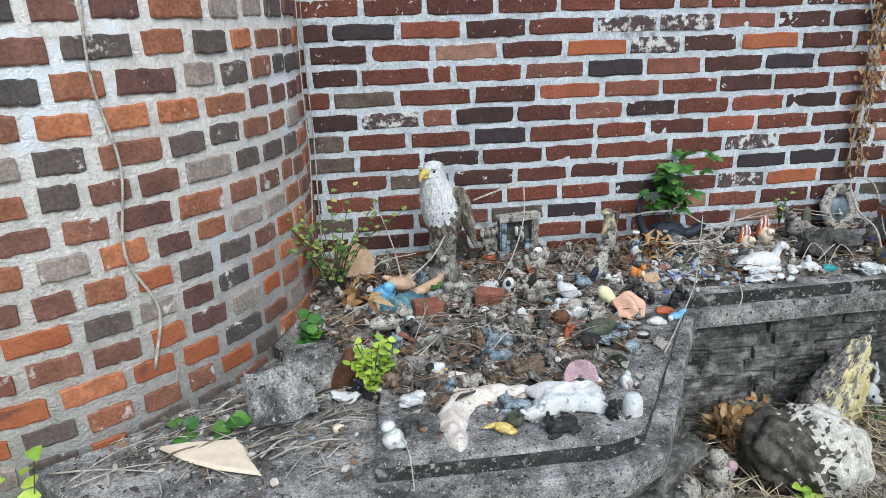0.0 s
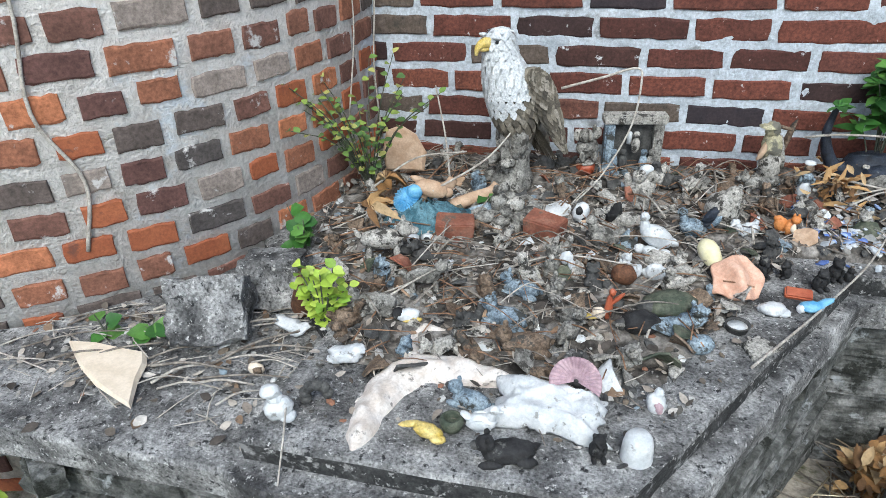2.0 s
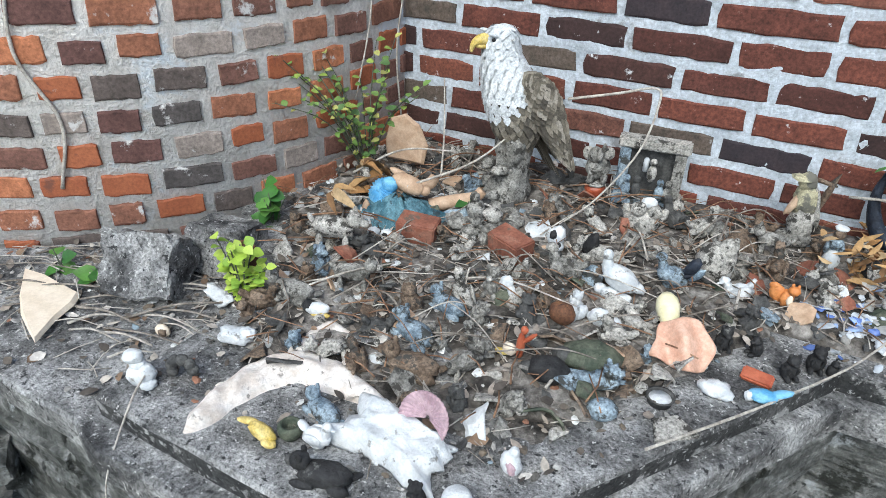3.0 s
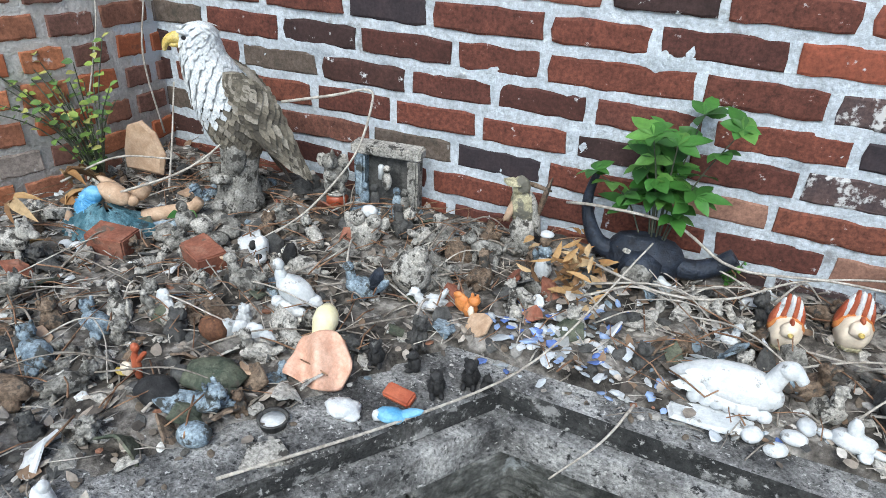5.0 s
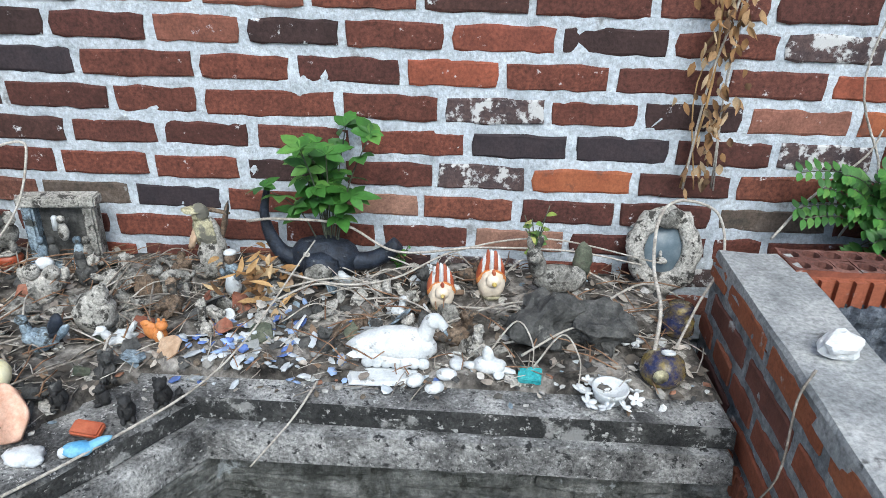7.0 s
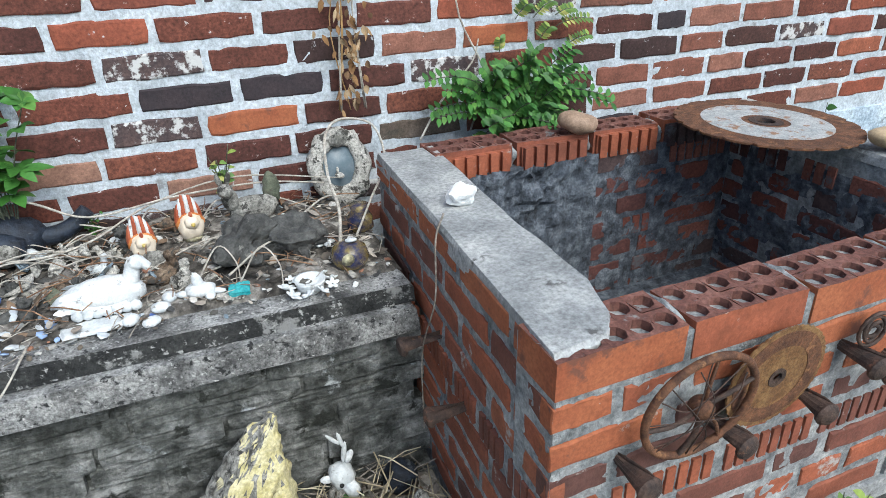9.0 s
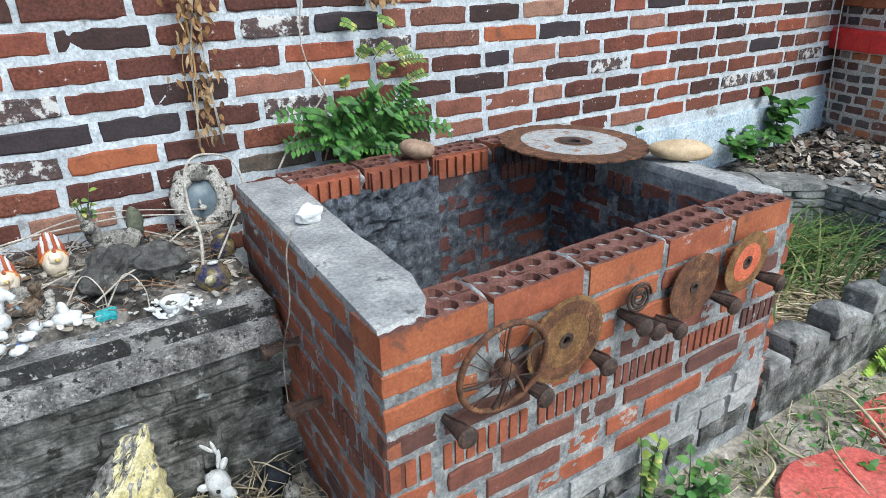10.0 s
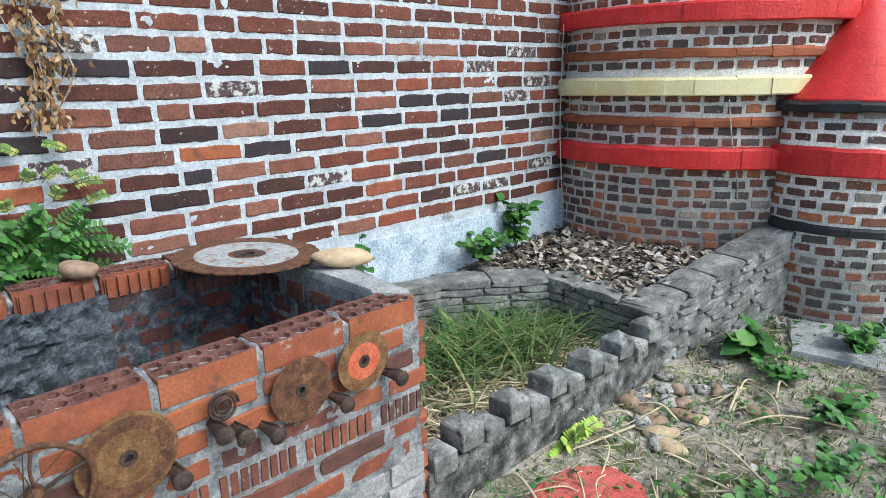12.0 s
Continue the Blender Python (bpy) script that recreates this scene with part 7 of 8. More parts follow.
for k in range(160):
    p = Vector((rh.gauss(0.93, 0.06), rh.gauss(1.82, 0.05), ground_z(0.93, 1.82) + rh.uniform(0, 0.17)))
    if p.x < 0.45 + (p.y - 1.27) * 0.67 + 0.04 or p.y > 1.94:
        continue
    add_leaf(bm, p, rand_dir(rh, 1.0), (rh.uniform(-1, 1), -0.5, 1), rh.uniform(0.03, 0.06), rh.uniform(0.014, 0.03), 0, rh.uniform(-1, 1), rh.uniform(-0.4, 0.5))
single("brown_leaf_heap", bm, "leaf_dry", "heap of brown dead leaves against the ledge", "dead leaves", kind="stuff")
figure("totem_figure", "worn stacked pink and white stone figure", "figurine", [("f_pale", 0, 0, 4, 4.2, 3.4, 4.4), ("f_pale", -0.4, 0, 10, 3.6, 3.0, 3.2), ("f_purple", 1.8, -1, 12, 1.6, 1.4, 1.6), ("f_pale", -1.6, 0, 14.4, 2.4, 2.2, 2.6)], low(0.76, 1.61, 10, 1.2), rough=0.25)
figure("shell_lump", "pale worn stone lump", "stone", [("f_pale", 0, 0, 4, 4, 3.4, 5.0, 0, 14, 0), ("f_grey", 3, -2, 2, 3, 2.6, 2.6)], low(0.66, 1.62, 0, 1.2), rough=0.3)
figure("deer_head", "white china deer head with one antler", "figurine", [("f_white", 0, 0, 9.5, 2.5, 2.3, 3.2, 0, -22, 0), ("f_white", 1.4, -1.6, 7.0, 1.5, 1.6, 2.2, 0, -30, 0), ("f_black", 2.7, -2.2, 5.9, 0.6, 0.7, 0.5), ("f_black", -0.6, -2.2, 9.0, 0.45, 0.4, 0.5), ("f_white", -2.9, -0.2, 9.6, 1.4, 0.6, 0.9, 0, 10, 0), ("f_white", 1.8, 0.4, 13.2, 0.8, 0.6, 1.5, 0, 26, 0), ("f_white", 0.9, 0, 15, 0.5, 0.5, 2.4, 0, 10, 0), ("f_white", 0.5, 0, 18, 0.42, 0.42, 2.0, 0, -12, 0), ("f_white", -0.9, 0, 18.6, 0.4, 0.4, 1.9, 0, -40, 0), ("f_pale", 0.5, 1.0, 3.5, 3.2, 2.8, 4.0)], low(1.53, 1.93, 0, 1.15))
single("dark_ball", stone_mesh(0.042, 0.042, 0.042, 2, 0.03), "f_navy", "dark blue glazed ball against the ledge", "ball", low(1.665, 1.93, 0, 1, 0.05))
figure("rabbit_stone", "grey stone with a white rabbit", "figurine", [("f_grey", 0, 0, 6, 5, 4, 6.5, 0, 20, 0), ("f_grey", 1.6, 0, 13, 1.6, 1.5, 3.4), ("f_white", -3.2, -2.6, 6, 1.7, 1.5, 2.0), ("f_white", -3.4, -2.4, 8.8, 0.5, 0.5, 1.8, 0, -8, 0), ("f_white", -2.4, -2.4, 8.6, 0.5, 0.5, 1.7, 0, 10, 0)], low(1.63, 1.74, 0, 1.2))
figure("straw_sack", "weathered straw-covered stone by the ledge", "stone", [("f_tan", 0, 0, 3, 6.5, 5, 4), ("f_grey", 3, -2, 3, 4, 3, 3)], low(0.985, 1.98, 0, 1.1), rough=0.25)
figure("white_pebble_figure", "small white broken figurine in the weeds", "figurine", sitter("f_white", "f_bluegrey"), low(0.95, 1.55, 0, 1.0))
for x, y, s in ((1.2, 1.75, 1.0), (0.9, 1.78, 1.2), (1.48, 1.72, 0.9), (1.28, 1.62, 0.8), (1.1, 1.84, 1.0)):
    single("hollow_stone", stone_mesh(0.045, 0.035, 0.03, x * 7, 0.3, 3), rg.choice(("f_grey", "f_pale", "stone")), "grey stone half sunk in dry litter", "stone", low(x, y, x * 90, s, 0.012), "stones in the hollow")

# ---- stems, litter and plants ----
rv = random.Random(41)


def stem(label, pts, r, material="vine", name="vine_stem"):
    return single(name, tube(spline(pts, 6), r, 6, taper=0.6), material, label, "stem", group="dry stems")


S = soil_z
stem("pale dry cane arched from the eagle over the hearth", [(0.16, 2.30, 0.99), (0.26, 2.34, 1.01), (0.34, 2.36, 1.03), (0.355, 2.35, 1.0), (0.34, 2.30, 0.90), (0.28, 2.22, 0.80), (0.22, 2.16, 0.745)], 0.0035)
stem("dry brown cane leaning behind the doll", [(-0.12, 2.05, 0.80), (0.0, 2.17, 0.85), (0.09, 2.28, 0.95)], 0.0032)
stem("thin upright dry cane by the tower", [(-0.11, 2.2, 0.76), (-0.13, 2.25, 0.86), (-0.17, 2.32, 0.98)], 0.003)
stem("dry cane across the doll", [(-0.27, 2.05, 0.80), (-0.18, 2.13, 0.85), (-0.06, 2.18, 0.855)], 0.003)
stem("thin dry grass stalk hanging over the slab edge", [(0.55, 1.62, 0.71), (0.72, 1.84, 0.71), (0.86, 2.02, 0.75), (0.98, 2.22, 0.90)], 0.0028)
stem("thin dry stalk bent over the slab front", [(-0.20, 1.36, 0.73), (-0.185, 1.31, 0.71), (-0.18, 1.24, 0.62), (-0.17, 1.215, 0.55)], 0.002)
stem("thin dry stalk over the inner edge", [(1.02, 2.02, 0.72), (0.99, 1.95, 0.69), (0.93, 1.90, 0.63)], 0.0025)
stem("looping dry vine round the oval frame", [(1.615, 2.09, 0.76), (1.635, 2.16, 0.82), (1.64, 2.26, 0.86), (1.66, 2.34, 0.93), (1.71, 2.38, 0.955), (1.79, 2.38, 0.93), (1.80, 2.33, 0.85), (1.725, 2.22, 0.80), (1.655, 2.10, 0.775)], 0.0042)
stem("dry vine along the foot of the wall", [(0.78, 2.42, 0.85), (0.86, 2.38, 0.875), (1.0, 2.40, 0.86), (1.12, 2.40, 0.80), (1.3, 2.42, 0.81), (1.5, 2.40, 0.82), (1.66, 2.41, 0.79)], 0.0035)
stem("second dry vine along the wall foot", [(0.85, 2.33, 0.78), (1.0, 2.31, 0.76), (1.12, 2.33, 0.77), (1.25, 2.42, 0.80), (1.45, 2.44, 0.83), (1.7, 2.40, 0.80)], 0.003)
stem("dry stem hanging over the pit side", [(1.76, 1.86, 0.90), (1.735, 1.84, 0.86), (1.715, 1.80, 0.76), (1.70, 1.84, 0.62), (1.69, 1.82, 0.45)], 0.0022, "twig")
for k, (x, y) in enumerate(((1.37, 2.14), (1.45, 2.10))):
    stem("small curled stem with dry leaf", [(x - 0.05, y - 0.02, 0.73), (x, y, 0.79), (x + 0.03, y - 0.03, 0.76), (x + 0.03, y - 0.05, 0.71)], 0.002)
for k in range(26):
    x, y = rv.uniform(0.85, 1.65), rv.uniform(2.16, 2.45)
    a = rv.uniform(-1.2, 1.2)
    L = rv.uniform(0.05, 0.17)
    stem("thin tangled dry vine stem on the soil", [(x - L * math.cos(a), y - L * math.sin(a) * 0.5, S(x, y) + 0.01), (x, y + rv.uniform(-0.02, 0.02), S(x, y) + rv.uniform(0.01, 0.06)), (x + L * math.cos(a), min(2.47, y + L * math.sin(a) * 0.5), S(x, y) + 0.012)], rv.uniform(0.0014, 0.003))
for k in range(46):
    x, y = rv.uniform(-0.35, 0.7), rv.uniform(1.6, 2.42)
    if not on_top(x, y):
        continue
    a, L = rv.uniform(0, 3.14), rv.uniform(0.05, 0.17)
    stem("loose dry twig among the statuettes", [(x - L / 2 * math.cos(a), y - L / 2 * math.sin(a), S(x, y) + rv.uniform(0.005, 0.03)), (x + rv.uniform(-0.01, 0.01), y, S(x, y) + rv.uniform(0.015, 0.05)), (x + L / 2 * math.cos(a), min(2.47, y + L / 2 * math.sin(a)), S(x, y) + rv.uniform(0.005, 0.04))], rv.uniform(0.0015, 0.0032), rv.choice(("vine", "twig", "twig")), "twig")
for k in range(30):
    x, y = rv.uniform(-0.85, -0.3), rv.uniform(1.42, 1.68)
    if math.hypot(x + 1.38, y - 2.426) < 1.02 or y > 1.75:
        continue
    a, L = rv.uniform(-0.2, 0.8), rv.uniform(0.08, 0.26)
    stem("dry twig on the concrete slab", [(x - L / 2 * math.cos(a), y - L / 2 * math.sin(a), 0.664), (x, y, 0.67 + rv.uniform(0, 0.012)), (x + L / 2 * math.cos(a), y + L / 2 * math.sin(a), 0.664)], rv.uniform(0.0015, 0.0035), rv.choice(("vine", "twig")), "twig")
for k in range(46):
    x, y = rv.uniform(-0.3, 0.85), rv.uniform(1.62, 2.40)
    a, L = rv.uniform(-0.6, 1.6), rv.uniform(0.14, 0.30)
    ends = [(x - L / 2 * math.cos(a), y - L / 2 * math.sin(a)), (x + L / 2 * math.cos(a), min(2.46, y + L / 2 * math.sin(a)))]
    if not all(on_top(*p) for p in ends + [(x, y)]):
        continue
    stem("long thin dry stalk across the rubble", [(*ends[0], S(*ends[0]) + rv.uniform(0.006, 0.03)), (x + rv.uniform(-0.02, 0.02), y + rv.uniform(-0.02, 0.02), S(x, y) + rv.uniform(0.03, 0.06)), (*ends[1], S(*ends[1]) + rv.uniform(0.006, 0.04))], rv.uniform(0.0013, 0.0026), rv.choice(("vine", "stem_brown", "twig")), "dry_stalk")
# old vine stems on the towers
def on_tower(a, z, r=0.997):
    return (-1.380 + r * math.cos(radians(a)), 2.426 + r * math.sin(radians(a)), z)


stem("long dead vine climbing the round tower", [on_tower(-52, 0.80), on_tower(-50, 0.95), on_tower(-53, 1.1), on_tower(-51.5, 1.3), on_tower(-53, 1.5), on_tower(-52, 1.8), on_tower(-53, 2.2)], 0.0045)
stem("thin dead vine in the corner of tower and wall", [(-0.375, 2.45, 0.78), (-0.372, 2.42, 1.0), (-0.37, 2.46, 1.2), (-0.375, 2.45, 1.5), (-0.37, 2.46, 2.0)], 0.003)
stem("thin dead vine strand near the corner", [(-0.395, 2.25, 0.9), (-0.383, 2.32, 1.15), (-0.385, 2.30, 1.45), (-0.378, 2.38, 1.9)], 0.0025)
stem("dead vine strand where the towers meet", [(5.21, 1.55, 0.6), (5.13, 1.50, 0.85), (5.08, 1.53, 1.1), (5.05, 1.55, 1.3)], 0.005)
stem("dead vine strand on the far tower", [(4.94, 2.42, 0.6), (4.93, 2.44, 0.9), (4.92, 2.45, 1.2), (4.93, 2.45, 1.7)], 0.004)


def scatter(name, label, material, count, place, build, seed, category="litter"):
    """Uncounted small bits as one mesh."""
    rnd = random.Random(seed)
    bm = bmesh.new()
    n = 0
    while n < count:
        p = place(rnd)
        n += 1
        if p:
            build(bm, Vector(p), rnd)
    return single(name, bm, material, label, category, kind="stuff")


def b_leaf(size, curl=0.5):
    def f(bm, p, rnd):
        s = size * rnd.uniform(0.5, 1.3)
        add_leaf(bm, p + Vector((0, 0, 0.004)), rand_dir(rnd, 0.5), (rnd.uniform(-0.6, 0.6), rnd.uniform(-0.6, 0.6), 1), s, s * rnd.uniform(0.35, 0.8), 0, rnd.uniform(-curl, curl), rnd.uniform(-0.3, 0.5))
    return f


def b_twig(length, r):
    def f(bm, p, rnd):
        d = rand_dir(rnd, 0.25)
        L = length * rnd.uniform(0.4, 1.3)
        q = p + Vector((0, 0, rnd.uniform(0.002, 0.014)))
        tube([q - d * L / 2, q + Vector((rnd.uniform(-1, 1), rnd.uniform(-1, 1), 0.6)) * L * 0.08, q + d * L / 2], r * rnd.uniform(0.6, 1.3), 4, bm)
    return f


def b_chip(size, flat=0.6):
    def f(bm, p, rnd):
        r = bmesh.ops.create_icosphere(bm, subdivisions=1, radius=1)
        s = size * rnd.uniform(0.4, 1.4)
        m = Matrix.Translation(p) @ Euler((rnd.uniform(-0.5, 0.5), rnd.uniform(-0.5, 0.5), rnd.uniform(0, 6))).to_matrix().to_4x4()
        k = Vector((s * rnd.uniform(0.7, 1.5), s * rnd.uniform(0.6, 1.1), s * rnd.uniform(0.35, 0.9) * flat))
        for v in r["verts"]:
            w = rnd.uniform(0.7, 1.2)
            v.co = m @ Vector((v.co.x * k.x * w, v.co.y * k.y * w, v.co.z * k.z * w))
    return f


def b_blade(h, bend=0.5, w=0.004):
    def f(bm, p, rnd):
        a = rnd.uniform(0, 2 * math.pi)
        d = Vector((math.cos(a), math.sin(a), 0))
        s = Vector((-d.y, d.x, 0)) * w * rnd.uniform(0.5, 1.2)
        H = h * rnd.uniform(0.5, 1.3)
        prev = None
        for t in (0, 0.4, 0.75, 1.0):
            c = p + d * (bend * H * t * t) + Vector((0, 0, H * (t - 0.35 * bend * t * t)))
            row = (bm.verts.new(c - s * (1 - t * 0.9)), bm.verts.new(c + s * (1 - t * 0.9)))
            if prev:
                bm.faces.new((prev[0], prev[1], row[1], row[0])).smooth = True
            prev = row
    return f


def soil_place(rnd):
    x, y = rnd.uniform(-0.45, 1.72), rnd.uniform(1.42, 2.48)
    return (x, y, soil_z(x, y)) if on_top(x, y) else None


def slab_place(rnd):
    x, y = rnd.uniform(-0.25, 1.7), rnd.uniform(1.36, 2.2)
    edge = 0.36 + (y - 1.36) * 0.63 if y < 2.0 else 9
    return (x, y, 0.703) if x < edge and not (x < -0.2 and y > 1.6) and soil_z(x, y) < 0.72 else None


def left_place(rnd):
    x, y = rnd.uniform(-0.9, -0.26), rnd.uniform(1.30, 1.78)
    return (x, y, 0.657) if math.hypot(x + 1.38, y - 2.426) > 1.01 and rnd.random() < (y - 1.25) * 2.2 and x < -0.24 - max(0, y - 1.6) else None


def hollow_place(rnd):
    x, y = rnd.uniform(0.45, 1.72), rnd.uniform(1.30, 1.98)
    return (x, y, ground_z(x, y)) if x > 0.40 + (y - 1.27) * 0.67 + 0.05 else None


def bed_place(rnd):
    x, y = rnd.uniform(4.28, 5.0), rnd.uniform(1.45, 2.46)
    return (x, y, 0.47 + 0.10 * max(0, x - 4.3)) if y > 1.56 - (x - 4.3) * 0.16 else None


def green_place(rnd):
    x, y = rnd.uniform(2.95, 4.2), rnd.uniform(1.52, 2.38)
    return (x, y, ground_z(x, y)) if y < 2.3 - max(0, x - 3.8) * 0.7 else None


def yard_place(rnd):
    x, y = rnd.uniform(2.1, 5.6), rnd.uniform(-0.3, 1.38)
    return (x, y, ground_z(x, y)) if not (x > 5.15 and y > 0.7) else None


scatter("leaf_litter", "dry brown leaf litter over the platform soil", "litter", 2300, soil_place, b_leaf(0.026), 1)
scatter("twig_litter", "fine dry twigs over the platform soil", "vine", 700, soil_place, b_twig(0.06, 0.0011), 2)
scatter("dark_twig_litter", "fine dark twigs over the platform soil", "twig", 700, soil_place, b_twig(0.055, 0.0014), 3)
scatter("brown_stems", "reddish-brown dry stems over the platform soil", "stem_brown", 620, lambda r: (lambda p: p and (p[0], p[1], p[2] + r.uniform(0.0, 0.03)))(soil_place(r)), b_twig(0.085, 0.0014), 31)
scatter("rubble_chips", "broken ceramic and stone chips over the soil", "rubble", 1300, soil_place, b_chip(0.0095), 4, "rubble")
scatter("pale_chips", "pale broken figurine pieces among the rubble", "f_pale", 240, soil_place, b_chip(0.017), 61, "rubble")
scatter("white_chips", "small white china bits among the rubble", "f_white", 70, soil_place, b_chip(0.010), 62, "rubble")
scatter("black_chips", "dark broken bits among the rubble", "f_dark", 260, soil_place, b_chip(0.013), 63, "rubble")
scatter("slab_chips", "small grit and chips on the concrete", "rubble", 1100, slab_place, b_chip(0.006), 5, "rubble")
scatter("ledge_litter", "dry leaf bits along the concrete ledge", "litter", 420, slab_place, b_leaf(0.02), 51)
scatter("ledge_twigs", "fine twigs along the concrete ledge", "twig", 150, slab_place, b_twig(0.05, 0.001), 52)
scatter("slab_litter", "dry leaf bits on the concrete slab", "litter", 420, left_place, b_leaf(0.024), 6)
scatter("slab_twigs", "fine twigs on the concrete slab", "vine", 130, left_place, b_twig(0.09, 0.0012), 7)
scatter("slab_grit", "grit and stones on the concrete slab", "rubble", 220, left_place, b_chip(0.008), 8, "rubble")
scatter("china_shards", "blue and white broken china pressed in cement", "mosaic", 150, lambda r: (lambda x, y: (x, y, soil_z(x, y) + 0.006 if on_top(x, y) else 0.704))(min(1.12, max(0.74, r.gauss(0.87, 0.09))), min(2.3, max(2.02, r.gauss(2.15, 0.07)))), b_chip(0.011, 0.5), 9, "china shards")
scatter("swan_shards", "white and blue broken china round the swan", "mosaic", 40, lambda r: (r.uniform(0.95, 1.28), r.uniform(2.02, 2.12), 0.708), b_chip(0.010, 0.5), 10, "china shards")
scatter("hollow_litter", "dry leaves in the hollow below the ledge", "litter", 2600, hollow_place, b_leaf(0.04), 11)
scatter("hollow_straw", "dry straw in the hollow below the ledge", "straw", 700, lambda r: (lambda p: p and (p[0], p[1], p[2] + r.uniform(0.01, 0.09)))(hollow_place(r)), b_twig(0.17, 0.0016), 12)
scatter("hollow_twigs", "dark twigs in the hollow", "twig", 620, lambda r: (lambda p: p and (p[0], p[1], p[2] + r.uniform(0.01, 0.07)))(hollow_place(r)), b_twig(0.16, 0.002), 13)
scatter("bed_mulch", "dry leaf mulch in the raised bed", "litter", 2200, bed_place, b_leaf(0.05), 14)
scatter("bed_chips", "bark chips in the raised bed", "rubble", 300, bed_place, b_chip(0.016), 15)
scatter("green_grass", "tuft of green grass in the enclosed plot", "grass", 900, lambda r: (lambda p: p if p and p[0] > 3.1 else None)((r.gauss(3.75, 0.28), r.gauss(1.95, 0.15), 0.19)), b_blade(0.30, 1.0, 0.008), 16, "grass")
scatter("plot_straw", "matted dry straw in the enclosed plot", "straw", 2400, lambda r: (lambda p: p and (p[0], p[1], p[2] + r.uniform(0, 0.07)))(green_place(r)), b_twig(0.24, 0.003), 17)
scatter("plot_leaves", "brown leaves in the enclosed plot", "leaf_dry", 260, green_place, b_leaf(0.05), 18)
scatter("yard_grass", "short trodden grass on the yard", "grass", 9000, yard_place, b_blade(0.045, 0.9, 0.003), 19, "grass")
scatter("yard_straw", "dry straw strewn on the yard", "straw", 3200, yard_place, b_twig(0.1, 0.0015), 20)
scatter("yard_leaves", "small green clover leaves on the yard", "leaf", 4200, lambda r: (lambda p: p and (p[0], p[1], p[2] + r.uniform(0.01, 0.035)) if noise.noise(Vector((p[0] * 2.2, p[1] * 2.2, 9))) > -0.05 else None)(yard_place(r) or (3, 1, 0.19)), b_leaf(0.026, 0.3), 21, "weeds")
scatter("yard_litter", "dead leaves on the yard", "litter", 2400, yard_place, b_leaf(0.03), 22)
scatter("near_grass", "short grass on the ground before the platform", "grass", 3000, lambda r: (lambda x, y: (x, y, ground_z(x, y)) if y < 1.16 or x < -1.0 else None)(r.uniform(-1.6, 2.2), r.uniform(0.6, 1.4)), b_blade(0.06, 0.8, 0.004), 23, "grass")

# larger straw strands and stones in the yard
for k in range(44):
    x, y = rv.uniform(2.7, 4.5), rv.uniform(0.75, 1.38)
    a, L = rv.uniform(0, 3.1), rv.uniform(0.12, 0.4)
    stem("pale curled dry stalk on the ground", [(x - L / 2 * math.cos(a), y - L / 2 * math.sin(a), ground_z(x, y) + 0.012), (x + rv.uniform(-0.05, 0.05), y + rv.uniform(-0.05, 0.05), ground_z(x, y) + rv.uniform(0.02, 0.06)), (x + L / 2 * math.cos(a), min(1.39, y + L / 2 * math.sin(a)), ground_z(x, y) + 0.012)], rv.uniform(0.003, 0.006), "straw", "straw_stalk")
for k in range(24):
    x, y = rv.gauss(4.0, 0.18), min(1.36, rv.gauss(1.24, 0.1))
    single("river_rock", stone_mesh(rv.uniform(0.03, 0.065), rv.uniform(0.025, 0.045), rv.uniform(0.015, 0.028), k * 3.1, 0.14), rv.choice(("river_brown", "f_grey", "river_tan", "f_pale")), "rounded river rock on the ground", "rock", pose(x, y, ground_z(x, y) + 0.012, 0, 0, rv.uniform(0, 180)), "river rocks")
for cx, cy, rx, ry, lab in ((2.84, 1.08, 0.24, 0.17, "flat stepping stone painted red"), (3.30, 1.12, 0.20, 0.16, "second flat stepping stone painted red"), (2.40, 1.12, 0.18, 0.17, "red painted stepping stone by the pit")):
    pts = []
    for i in range(30):
        a = 2 * math.pi * i / 30
        w = 1 + 0.22 * noise.noise(Vector((math.cos(a) * 1.3 + cx, math.sin(a) * 1.3, 0)))
        pts.append((cx + rx * w * math.cos(a), cy + ry * w * math.sin(a)))
    zz = ground_z(cx, cy)
    single("stepping_stone", prism(pts, zz - 0.03, zz + 0.022, 0.012, 0.03, cx), "red_dusty", lab, "stepping stone", group="red stepping stones")
single("white_block", box(-0.03, 0.03, -0.025, 0.025, 0, 0.04, 0.006), "f_pale", "small pale stone block by the turret", "block", pose(5.05, 1.20, ground_z(5.05, 1.2) - 0.002, 0, 0, 20))
single("turret_paving", prism([(4.75, 1.05), (5.15, 1.2), (5.5, 0.6), (5.2, 0.4), (4.8, 0.7)], 0.15, 0.232, 0.02, 0.08), "cap", "flat grey stone paving by the turret", "paving", kind="structure")

# green plants
bush("wall_plant", "green plant with lobed leaves growing at the wall", 0.965, 2.43, S(0.965, 2.43), 0.17, 0.37, 60, 0.058, "leaf", 3, 1, 12, (0.0, -0.02))
bush("lime_plant", "small lime-green round-leaved plant", -0.245, 1.63, 0.66, 0.08, 0.18, 130, 0.025, "leaf_lime", 4, 0, 14)
bush("corner_vine", "pale green climbing plant in the tower corner", -0.33, 2.20, S(-0.33, 2.2), 0.26, 0.37, 230, 0.022, "leaf_pale", 5, 0, 24, (-0.02, -0.07))
bush("corner_weed", "dark green broad-leaved weed by the tower", -0.40, 1.90, 0.66, 0.08, 0.14, 22, 0.05, "leaf", 6, 0, 6)
